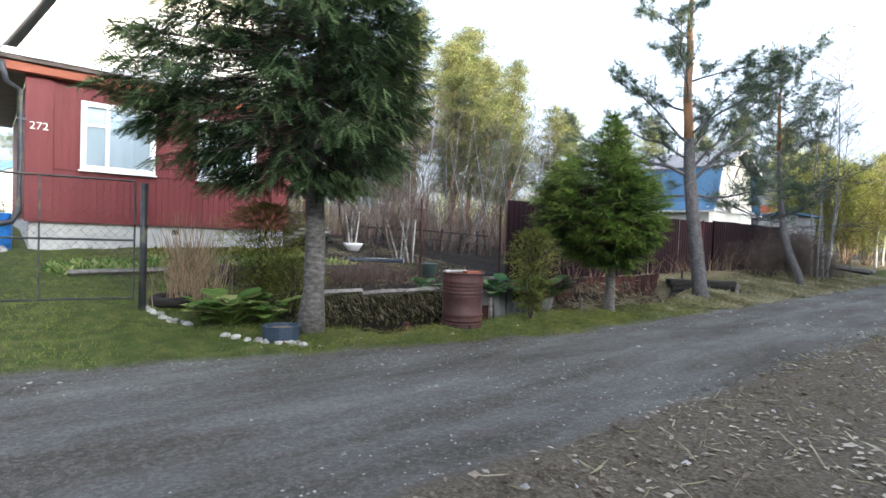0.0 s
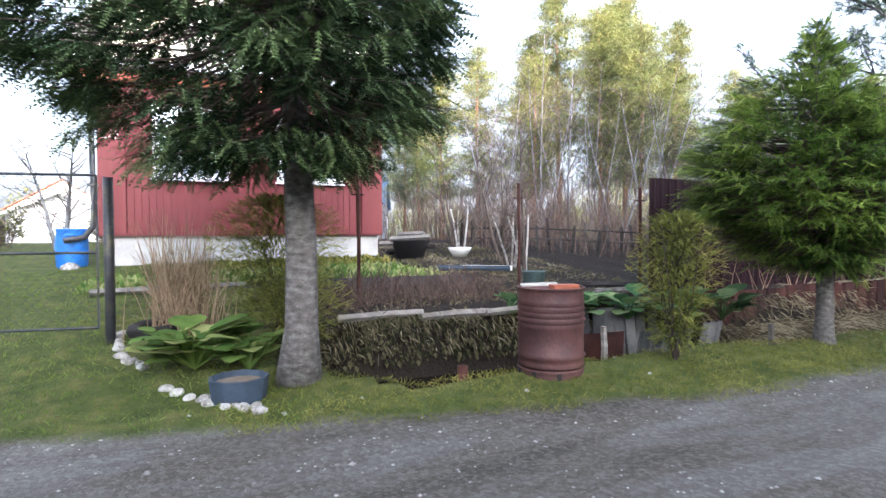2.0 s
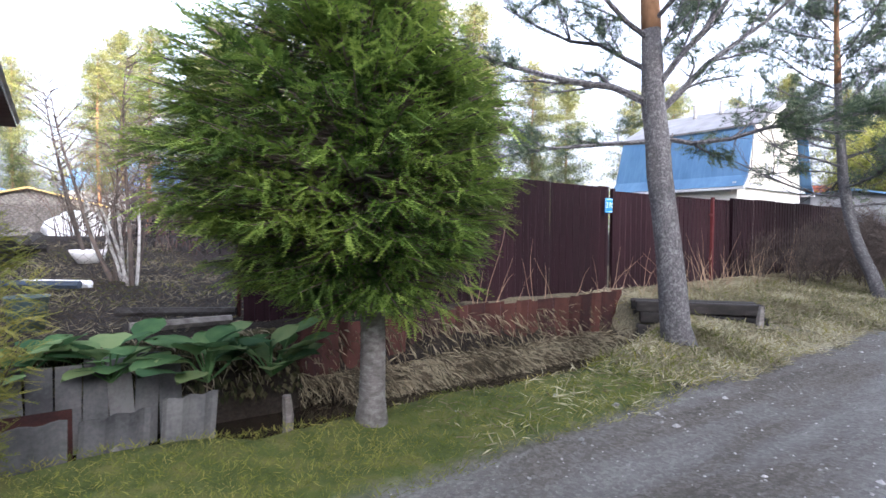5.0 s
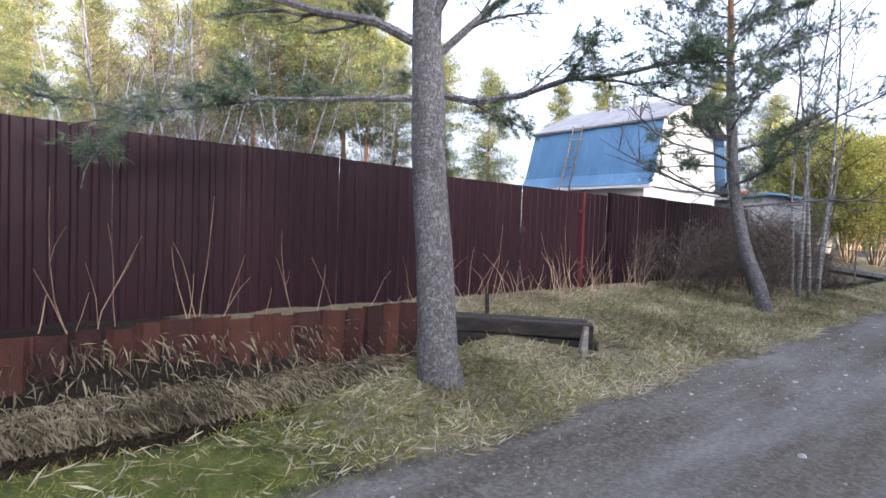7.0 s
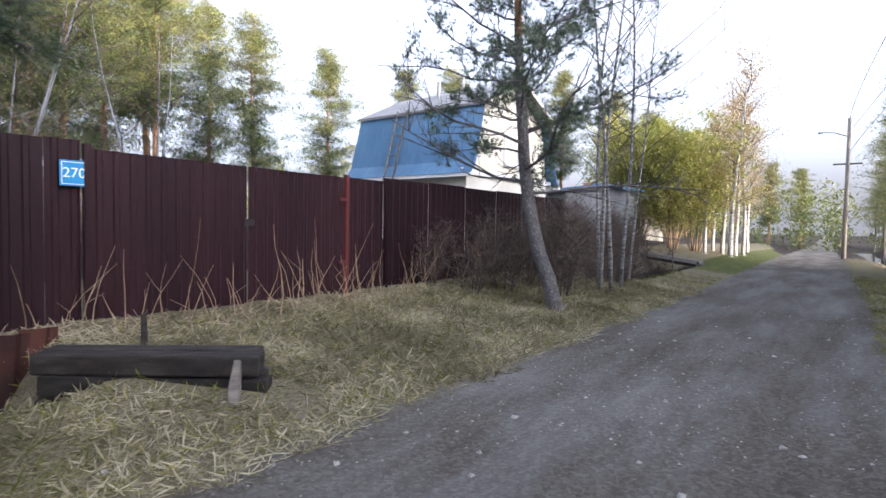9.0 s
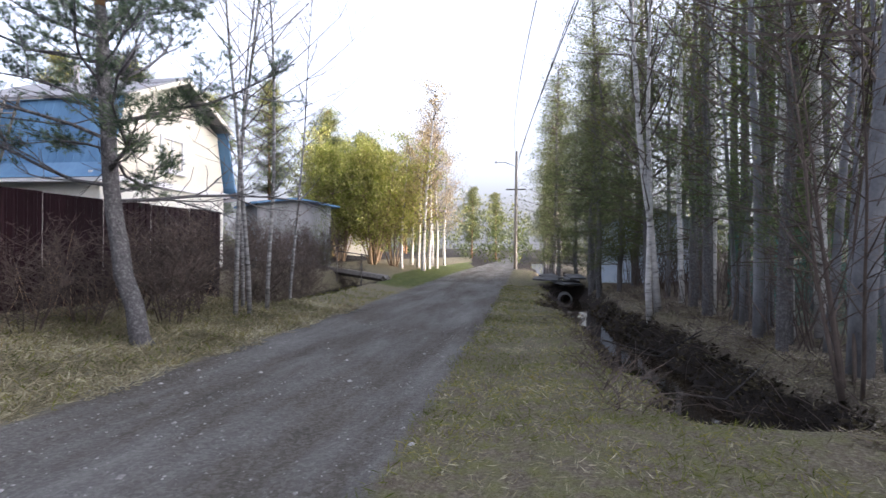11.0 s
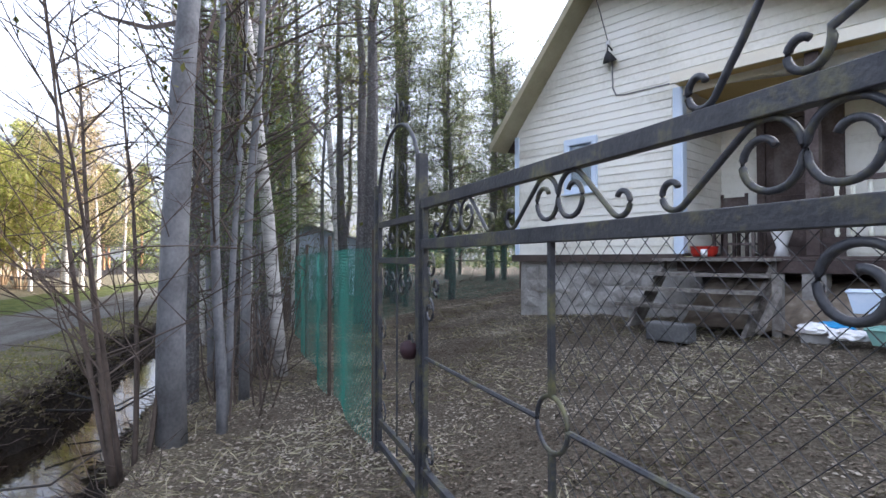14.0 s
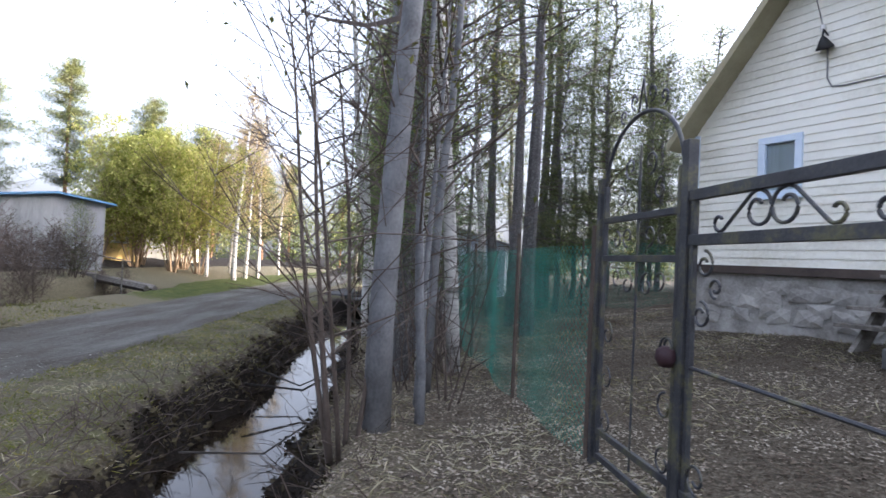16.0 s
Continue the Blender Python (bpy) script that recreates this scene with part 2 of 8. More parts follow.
M = {
    "ground": ground_material(),
    "water": water_material(),
    "glass": glass_material("window_glass"),
    "red": material("red_board", [(0.100, 0.016, 0.018), (0.132, 0.024, 0.026), (0.160, 0.036, 0.036)], 2.2, 0.6, 0.15, 30, stretch=(1, 1, 0.15), obj=0.12),
    "redbrown": material("brown_board", [(0.20, 0.055, 0.028), (0.30, 0.085, 0.04)], 3, 0.6, 0.1, 30),
    "cream": material("cream_siding", [(0.66, 0.61, 0.49), (0.76, 0.72, 0.60)], 1.5, 0.5, 0.05, 25, obj=0.15),
    "siding": material("white_siding", [(0.60, 0.58, 0.50), (0.76, 0.745, 0.67), (0.80, 0.79, 0.72)], 1.2, 0.45, 0.05, 18, stretch=(1, 1, 1), obj=0.2),
    "white": material("white_paint", [(0.70, 0.71, 0.72), (0.82, 0.82, 0.82)], 4, 0.5, 0.05, 40),
    "bluewhite": material("pale_blue_trim", [(0.55, 0.66, 0.80), (0.68, 0.76, 0.86)], 4, 0.5, 0.05, 40),
    "concrete": material("old_concrete", [(0.17, 0.16, 0.15), (0.30, 0.29, 0.275), (0.42, 0.41, 0.39)], 3.0, 0.9, 0.5, 25),
    "lightconcrete": material("pale_concrete", [(0.32, 0.32, 0.31), (0.50, 0.49, 0.47)], 2.5, 0.9, 0.3, 25),
    "roofgrey": material("grey_roof", [(0.16, 0.16, 0.165), (0.28, 0.28, 0.29)], 2, 0.6, 0.2, 30),
    "roofbrown": material("brown_roof_edge", [(0.045, 0.035, 0.032), (0.09, 0.07, 0.06)], 3, 0.7, 0.2, 30),
    "blue": material("blue_metal", [(0.070, 0.155, 0.27), (0.095, 0.20, 0.34), (0.13, 0.25, 0.40)], 1.2, 0.45, 0.05, 8, stretch=(1, 1, 0.2)),
    "fence": material("brown_profiled_steel", [(0.011, 0.005, 0.007), (0.018, 0.007, 0.010), (0.027, 0.011, 0.014)], 0.9, 0.5, 0.05, 30, metal=0.0, stretch=(1, 1, 0.12), spec=0.15, obj=0.2),
    "fencered": material("red_primer_post", [(0.080, 0.015, 0.015), (0.110, 0.025, 0.025)], 4, 0.6, 0.1, 30),
    "rust": material("rusty_red_steel", [(0.017, 0.005, 0.005), (0.039, 0.011, 0.008), (0.059, 0.020, 0.013)], 5, 0.75, 0.35, 45, obj=0.5),
    "barrelrust": material("rusty_barrel", [(0.025, 0.011, 0.011), (0.058, 0.023, 0.021), (0.102, 0.046, 0.038)], 3.2, 0.6, 0.3, 40, stretch=(1, 1, 0.7), spec=0.4),
    "iron": material("black_iron", [(0.016, 0.018, 0.025), (0.038, 0.040, 0.047), (0.12, 0.115, 0.050)], 7, 0.5, 0.3, 60, spec=0.5),
    "wire": material("grey_wire", [(0.02, 0.02, 0.022), (0.05, 0.05, 0.052)], 20, 0.5, 0.0, 60),
    "oldwood": material("weathered_wood", [(0.075, 0.068, 0.060), (0.16, 0.147, 0.132), (0.25, 0.235, 0.215)], 3, 0.85, 0.4, 35, stretch=(1, 6, 6), obj=0.4),
    "darkwood": material("dark_wet_wood", [(0.008, 0.007, 0.0065), (0.022, 0.019, 0.017), (0.055, 0.050, 0.046)], 3, 0.8, 0.5, 40, stretch=(1, 5, 5), obj=0.3),
    "porchwood": material("dark_porch_wood", [(0.035, 0.024, 0.022), (0.075, 0.055, 0.05), (0.14, 0.12, 0.11)], 3, 0.7, 0.3, 35, obj=0.3),
    "slate": material("grey_slate_sheet", [(0.047, 0.048, 0.051), (0.089, 0.091, 0.092), (0.145, 0.145, 0.143)], 3, 0.9, 0.35, 40, obj=0.4),
    "stone": material("whitewashed_stone", [(0.15, 0.14, 0.125), (0.34, 0.33, 0.31), (0.47, 0.46, 0.44)], 16, 0.9, 0.5, 60, obj=0.5),
    "pebble": material("grey_pebble", [(0.15, 0.145, 0.14), (0.34, 0.33, 0.32)], 20, 0.9, 0.2, 80, island=0.9),
    "spruce_bark": material("spruce_bark", [(0.050, 0.045, 0.040), (0.105, 0.098, 0.091), (0.185, 0.18, 0.17)], 14, 0.95, 0.7, 60, stretch=(1, 1, 1.8)),
    "pine_bark": bark_material("pine_bark", [(0.072, 0.069, 0.070), (0.130, 0.125, 0.127), (0.20, 0.194, 0.197)], 44, 0.5, 0.6, (0.20, 0.197, 0.195)),
    "pine_top": material("orange_pine_bark", [(0.16, 0.085, 0.045), (0.30, 0.17, 0.09)], 8, 0.9, 0.5, 40, stretch=(1, 1, 0.4)),
    "ash_bark": material("smooth_grey_bark", [(0.085, 0.087, 0.092), (0.165, 0.168, 0.178), (0.24, 0.247, 0.256)], 4, 0.85, 0.35, 40, stretch=(1, 1, 0.8)),
    "birch_bark": material("birch_bark", [(0.028, 0.026, 0.026), (0.40, 0.39, 0.375), (0.56, 0.55, 0.53), (0.62, 0.61, 0.59)], 7, 0.8, 0.3, 30, stretch=(0.5, 0.5, 2.2)),
    "greybirch": material("grey_birch_bark", [(0.035, 0.033, 0.032), (0.15, 0.145, 0.14), (0.26, 0.255, 0.25), (0.36, 0.355, 0.345)], 9, 0.85, 0.3, 30, stretch=(0.5, 0.5, 2.0)),
    "twig": material("bare_twig", [(0.055, 0.042, 0.035), (0.12, 0.095, 0.08)], 5, 0.9, 0.0, 30, tone=True),
    "redtwig": material("reddish_twig", [(0.062, 0.040, 0.034), (0.125, 0.090, 0.075)], 5, 0.9, 0.0, 30, tone=True),
    "drystem": material("dry_stem", [(0.17, 0.12, 0.075), (0.36, 0.27, 0.18)], 5, 0.9, 0.0, 30, tone=True),
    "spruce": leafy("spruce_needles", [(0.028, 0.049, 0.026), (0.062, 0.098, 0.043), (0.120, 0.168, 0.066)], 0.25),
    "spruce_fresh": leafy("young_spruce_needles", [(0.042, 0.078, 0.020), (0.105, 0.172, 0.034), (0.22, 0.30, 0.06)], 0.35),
    "pine": leafy("pine_needles", [(0.045, 0.068, 0.046), (0.088, 0.122, 0.074), (0.145, 0.18, 0.11)], 0.25),
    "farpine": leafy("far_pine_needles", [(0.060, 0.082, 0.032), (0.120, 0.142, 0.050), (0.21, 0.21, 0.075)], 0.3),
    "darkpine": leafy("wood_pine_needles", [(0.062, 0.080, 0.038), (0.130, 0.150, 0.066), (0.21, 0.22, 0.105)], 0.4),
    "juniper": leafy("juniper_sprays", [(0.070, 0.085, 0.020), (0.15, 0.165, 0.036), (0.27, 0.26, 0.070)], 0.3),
    "greenpine": leafy("green_pine_needles", [(0.055, 0.090, 0.034), (0.115, 0.165, 0.055), (0.20, 0.25, 0.085)], 0.35),
    "drybank": leafy("brown_bank_grass", [(0.065, 0.054, 0.035), (0.155, 0.130, 0.086), (0.30, 0.265, 0.18)], 0.15),
    "verge": material("olive_cream_boards", [(0.26, 0.235, 0.15), (0.36, 0.33, 0.22)], 3, 0.7, 0.1, 25),
    "greywall": material("grey_painted_boards", [(0.17, 0.175, 0.18), (0.24, 0.245, 0.25), (0.30, 0.305, 0.31)], 2, 0.8, 0.1, 20, stretch=(1, 1, 0.2)),
    "willow": leafy("young_willow_leaves", [(0.26, 0.29, 0.06), (0.40, 0.41, 0.11), (0.54, 0.52, 0.20)], 0.5),
    "birchleaf": leafy("young_birch_leaves", [(0.34, 0.26, 0.12), (0.48, 0.37, 0.19), (0.58, 0.48, 0.30)], 0.5),
    "buds": leafy("pale_buds", [(0.10, 0.11, 0.03), (0.20, 0.19, 0.06)], 0.3),
    "hosta": leafy("broad_leaf", [(0.075, 0.145, 0.034), (0.16, 0.24, 0.06), (0.32, 0.35, 0.14)], 0.3),
    "burdock": leafy("bluish_broad_leaf", [(0.045, 0.105, 0.045), (0.095, 0.175, 0.070), (0.19, 0.26, 0.115)], 0.3),
    "grass": leafy("grass_blades", [(0.075, 0.095, 0.018), (0.155, 0.165, 0.034), (0.27, 0.24, 0.075)], 0.3),
    "lawn": leafy("lawn_blades", [(0.070, 0.120, 0.020), (0.135, 0.195, 0.036), (0.23, 0.27, 0.075)], 0.3),
    "straw": leafy("straw_blades", [(0.13, 0.115, 0.068), (0.27, 0.245, 0.155), (0.44, 0.41, 0.29)], 0.3),
    "deadleaf": leafy("dead_leaves", [(0.080, 0.062, 0.048), (0.195, 0.160, 0.124), (0.39, 0.35, 0.29)], 0.1),
    "moss": leafy("mossy_bank", [(0.020, 0.023, 0.010), (0.045, 0.046, 0.021), (0.095, 0.085, 0.046)], 0.15),
    "wetlitter": leafy("wet_dark_litter", [(0.018, 0.015, 0.010), (0.045, 0.036, 0.024), (0.10, 0.085, 0.05)], 0.1),
    "bluepaint": material("blue_plastic", [(0.012, 0.12, 0.42), (0.03, 0.17, 0.52)], 3, 0.4, 0.02, 20, spec=0.5),
    "blueenamel": material("blue_worn_rubber", [(0.022, 0.034, 0.050), (0.045, 0.065, 0.095)], 5, 0.7, 0.2, 30),
    "signblue": material("blue_enamel_sign", [(0.02, 0.21, 0.46), (0.03, 0.26, 0.54)], 6, 0.35, 0.02, 30),
    "dark": material("dark_interior", [(0.012, 0.012, 0.013), (0.025, 0.024, 0.023)], 3, 0.9, 0, 20),
    "black": material("black_plastic", [(0.010, 0.010, 0.011), (0.022, 0.022, 0.024)], 5, 0.5, 0.02, 30),
    "teal": material("green_plastic_net", [(0.010, 0.13, 0.10), (0.02, 0.20, 0.155)], 5, 0.5, 0, 20),
    "redplastic": material("red_plastic", [(0.42, 0.025, 0.015), (0.52, 0.04, 0.025)], 4, 0.4, 0.02, 30),
    "palegreen": material("pale_green_plastic", [(0.16, 0.32, 0.29), (0.22, 0.40, 0.36)], 4, 0.5, 0.05, 30),
    "dullgreen": material("dull_green_plastic", [(0.055, 0.085, 0.085), (0.085, 0.125, 0.125)], 4, 0.6, 0.05, 30),
    "curtain": material("pale_curtain", [(0.55, 0.57, 0.60), (0.72, 0.74, 0.76)], 3, 0.9, 0.1, 20, stretch=(8, 8, 0.3)),
    "yellowwall": material("yellow_boards", [(0.50, 0.36, 0.12), (0.62, 0.47, 0.20)], 2, 0.7, 0.1, 20),
    "brightwhite": material("white_ceramic", [(0.74, 0.75, 0.76), (0.80, 0.80, 0.80)], 4, 0.25, 0.0, 20, spec=0.5),
    "padlock": material("maroon_painted_lock", [(0.028, 0.014, 0.018), (0.050, 0.024, 0.030)], 8, 0.6, 0.3, 40),
    "numwhite": material("pale_number", [(0.60, 0.60, 0.50), (0.72, 0.72, 0.62)], 8, 0.6, 0.0, 40),
}


# ---- geometry helpers ----
class Geo:
    """Collects vertices, faces and a tone per vertex for one mesh."""

    def __init__(self):
        self.v, self.f, self.t, self.n = [], [], [], 0

    def add(self, verts, faces, tone=0.5):
        verts = np.asarray(verts, float).reshape(-1, 3)
        self.v.append(verts)
        self.f.append((np.asarray(faces, int) + self.n))
        tone = np.full(len(verts), tone, float) if np.isscalar(tone) else np.asarray(tone, float)
        self.t.append(tone)
        self.n += len(verts)
        return self

    def box(self, lo, hi, m=None, tone=0.5):
        (a, b, c), (d, e, f) = lo, hi
        v = np.array([(x, y, z) for x in (a, d) for y in (b, e) for z in (c, f)], float)
        if m is not None:
            v = np.array([m @ Vector(p) for p in v])
        return self.add(v, [(0, 1, 3, 2), (4, 6, 7, 5), (0, 4, 5, 1), (2, 3, 7, 6), (0, 2, 6, 4), (1, 5, 7, 3)], tone)

    def tube(self, pts, radii, sides=6, tone=0.5, cap=True, wob=0.0):
        p = np.asarray(pts, float)
        k = len(p)
        r = np.broadcast_to(np.asarray(radii, float), (k,))
        d = np.gradient(p, axis=0)
        d /= np.linalg.norm(d, axis=1, keepdims=True) + 1e-9
        ref = np.array((0.0, 0.0, 1.0)) if abs(d[:, 2]).mean() < 0.8 else np.array((1.0, 0.0, 0.0))
        a = np.cross(d, ref)
        a /= np.linalg.norm(a, axis=1, keepdims=True) + 1e-9
        b = np.cross(d, a)
        ang = np.arange(sides) * 2 * np.pi / sides
        rr = r[:, None] * (1 + (wob * np.random.uniform(-1, 1, (k, sides)) if wob else 0))
        v = p[:, None] + rr[..., None] * (np.cos(ang)[None, :, None] * a[:, None] + np.sin(ang)[None, :, None] * b[:, None])
        i = np.arange(k - 1)[:, None] * sides
        j = np.arange(sides)[None]
        q = np.stack([i + j, i + (j + 1) % sides, i + sides + (j + 1) % sides, i + sides + j], -1).reshape(-1, 4)
        self.add(v.reshape(-1, 3), q, tone)
        if cap:
            o = self.n - k * sides
            self.f.append([tuple(o + s for s in reversed(range(sides)))])
            self.f.append([tuple(self.n - sides + s for s in range(sides))])
        return self

    def lathe(self, profile, sides=24, m=None, tone=0.5):
        """A turned shape from (radius, height) pairs."""
        ang = np.arange(sides) * 2 * np.pi / sides
        v = np.array([(r * np.cos(a), r * np.sin(a), z) for r, z in profile for a in ang])
        if m is not None:
            v = np.array([m @ Vector(p) for p in v])
        q = [(i * sides + j, i * sides + (j + 1) % sides, (i + 1) * sides + (j + 1) % sides, (i + 1) * sides + j)
             for i in range(len(profile) - 1) for j in range(sides)]
        return self.add(v, q, tone)

    def prism(self, outline, a, b, m):
        """A flat outline of (u, w) pairs, drawn out from depth a to b, placed by m (u along x, depth along y, w along z)."""
        k = len(outline)
        v = [m @ Vector((u, d, w)) for d in (a, b) for u, w in outline]
        self.add(v, [(i, (i + 1) % k, k + (i + 1) % k, k + i) for i in range(k)])
        o = self.n - 2 * k
        self.f.append([tuple(o + i for i in reversed(range(k)))])
        self.f.append([tuple(o + k + i for i in range(k))])
        return self

    def mesh(self, name, smooth=False):
        me = bpy.data.meshes.new(name)
        v = np.concatenate(self.v)
        loops, starts, at = [], [], 0
        for f in self.f:
            for row in ([f] if isinstance(f, np.ndarray) and f.ndim == 2 else [np.array([r]) for r in f]):
                k = row.shape[1]
                loops.append(row.reshape(-1))
                starts.append(at + np.arange(len(row)) * k)
                at += row.size
        loops, starts = np.concatenate(loops), np.concatenate(starts)
        me.vertices.add(len(v))
        me.vertices.foreach_set("co", v.reshape(-1))
        me.loops.add(len(loops))
        me.loops.foreach_set("vertex_index", loops.astype(np.int32))
        me.polygons.add(len(starts))
        me.polygons.foreach_set("loop_start", starts.astype(np.int32))
        me.polygons.foreach_set("use_smooth", np.full(len(starts), smooth))
        at = me.attributes.new("tone", "FLOAT", "POINT")
        at.data.foreach_set("value", np.concatenate(self.t).astype(np.float32))
        me.update(calc_edges=True)
        me.validate()
        return me


def part(name, geo, mat, parent=None, label="", smooth=False, bevel=0.0):
    me = geo.mesh(name, smooth) if isinstance(geo, Geo) else geo
    if not me.materials:
        me.materials.append(M[mat])
    ob = new(name, me)
    if parent is not None:
        ob.parent = parent
    if label:
        ob["label"] = label
    if bevel:
        md = ob.modifiers.new("bevel", "BEVEL")
        md.width, md.segments, md.limit_method = bevel, 2, "ANGLE"
    return ob


def thing(name, label, category, m=None, group="", kind=""):
    ob = new(name)
    ob.empty_display_size = 0.2
    if m is not None:
        ob.matrix_world = m
    return tagged(ob, label, category, group, kind)


def rng(seed):
    return np.random.default_rng(seed)


def scatter(template, tris, pos, axis, size, seed, up=None, tones=None, flat=1.0):
    """Copies of a small leaf or sprig (drawn along +x, face to +z) at many places into one Geo."""
    r = rng(seed)
    k = len(pos)
    x = axis / (np.linalg.norm(axis, axis=1, keepdims=True) + 1e-9)
    ref = np.tile(np.array((0.0, 0.0, 1.0)), (k, 1)) if up is None else up
    ref = ref + r.normal(0, 0.25, (k, 3))
    y = np.cross(ref, x)
    y /= np.linalg.norm(y, axis=1, keepdims=True) + 1e-9
    z = np.cross(x, y)
    rot = np.stack([x, y, z * flat], -1)
    v = np.einsum("kij,tj->kti", rot, template) * np.asarray(size).reshape(-1, 1, 1) + pos[:, None]
    n = len(template)
    f = (tris[None] + (np.arange(k) * n)[:, None, None]).reshape(-1, tris.shape[1])
    tones = r.uniform(0, 1, k) if tones is None else np.clip(tones + r.normal(0, 0.12, k), 0, 1)
    g = Geo()
    g.add(v.reshape(-1, 3), f, np.repeat(tones, n))
    return g


def needle_sprig(pairs, length, needle, width, seed, bushy=True):
    """A twig with needles on both sides and above, 1 unit long."""
    r = rng(seed)
    v, f = [], []
    for i in range(pairs):
        x = (i + 0.4) / pairs * length
        for side in ((-1, 1, 0) if bushy and i % 2 else (-1, 1)):
            k = needle * r.uniform(0.75, 1.1) * (1.0 - 0.35 * i / pairs)
            d = np.array((0.75, side * 0.8, 0.12 if side else 0.75))
            d = d / np.linalg.norm(d) * k
            w = np.array((-d[1], d[0], 0.0))
            w = w / (np.linalg.norm(w) + 1e-9) * width if side else np.array((0, width, 0))
            o = np.array((x, 0, 0))
            n = len(v)
            v += [o - w, o + w, o + d]
            f.append((n, n + 1, n + 2))
    n = len(v)
    v += [np.array(p) for p in ((0, -width * 0.7, 0), (0, width * 0.7, 0), (length, 0, 0))]
    f.append((n, n + 1, n + 2))
    return np.array(v), np.array(f)


def tuft(needles, length, width, seed):
    """A brush of needles round a shoot end."""
    r = rng(seed)
    v, f = [], []
    for i in range(needles):
        d = r.normal(0, 1, 3) + np.array((0.9, 0, 0.25))
        d = d / np.linalg.norm(d) * length * r.uniform(0.7, 1.1)
        w = np.cross(d, r.normal(0, 1, 3))
        w = w / np.linalg.norm(w) * width
        o = np.array((r.uniform(-0.3, 0.3) * length, 0, 0))
        n = len(v)
        v += [o - w, o + w, o + d]
        f.append((n, n + 1, n + 2))
    return np.array(v), np.array(f)


LEAF = (np.array([(0, 0, 0), (0.45, 0.26, 0.05), (1, 0, -0.06), (0.45, -0.26, 0.05)], float), np.array([(0, 1, 2), (0, 2, 3)]))
BLADE = (np.array([(0, -0.024, 0), (0, 0.024, 0), (0.55, 0.016, 0.05), (1, 0, -0.06)], float), np.array([(0, 1, 2), (0, 2, 3)]))

# ---- plan: s runs along the road, n across it ----
UX, UY = 0.759, 0.651


def sn(x, y):
    s, n = UX * x + UY * y, -UY * x + UX * y
    return s, n - np.maximum(0, s - 26) * 0.022


def xy(s, n):
    n = n + max(0, s - 26) * 0.022
    return UX * s - UY * n, UY * s + UX * n


def smooth(v):
    v = np.clip(v, 0, 1)
    return v * v * (3 - 2 * v)


def far_edge(s):
    return 4.71 + 0.2 * np.maximum(0, 6.35 - s)


def near_edge(s):
    return np.where(s < 16, 2.25 - (np.maximum(s, 0) - 2) * 0.043, 1.65)


def ditch_near(s):
    return np.interp(s, (3.2, 4, 5, 6, 7, 8.7, 11, 12.4, 14.3), (6.3, 5.78, 5.80, 5.70, 5.76, 5.55, 5.52, 5.85, 6.3))


def ditch_far(s):
    return np.interp(s, (3.2, 4, 9, 9.8, 13, 14.3), (7.75, 7.62, 7.35, 7.25, 7.22, 7.0))


def base_height(x, y):
    s, n = sn(x, y)
    d, e = np.maximum(0, n - far_edge(s)), np.maximum(0, 1.65 - n)
    z = np.minimum(np.where(d < 3.3, 0.13 * d, 0.43 + 0.095 * (d - 3.3)), 1.15)
    ze = np.minimum(np.where(e < 6.0, 0.036 * e, 0.216 + 0.145 * (e - 6.0)), 0.98)
    return z + ze * smooth((s - 8) / 6) - 0.012 * np.maximum(0, s - 45)


def wob(x, y, f, seed=0.0):
    return (np.sin(x * f + 1.3 + seed) * np.cos(y * f * 1.17 - 0.7 + seed) + 0.5 * np.sin(x * f * 2.3 + y * f * 1.9 + seed) + 0.3 * np.cos(x * f * 4.1 - y * f * 3.7)) / 1.8


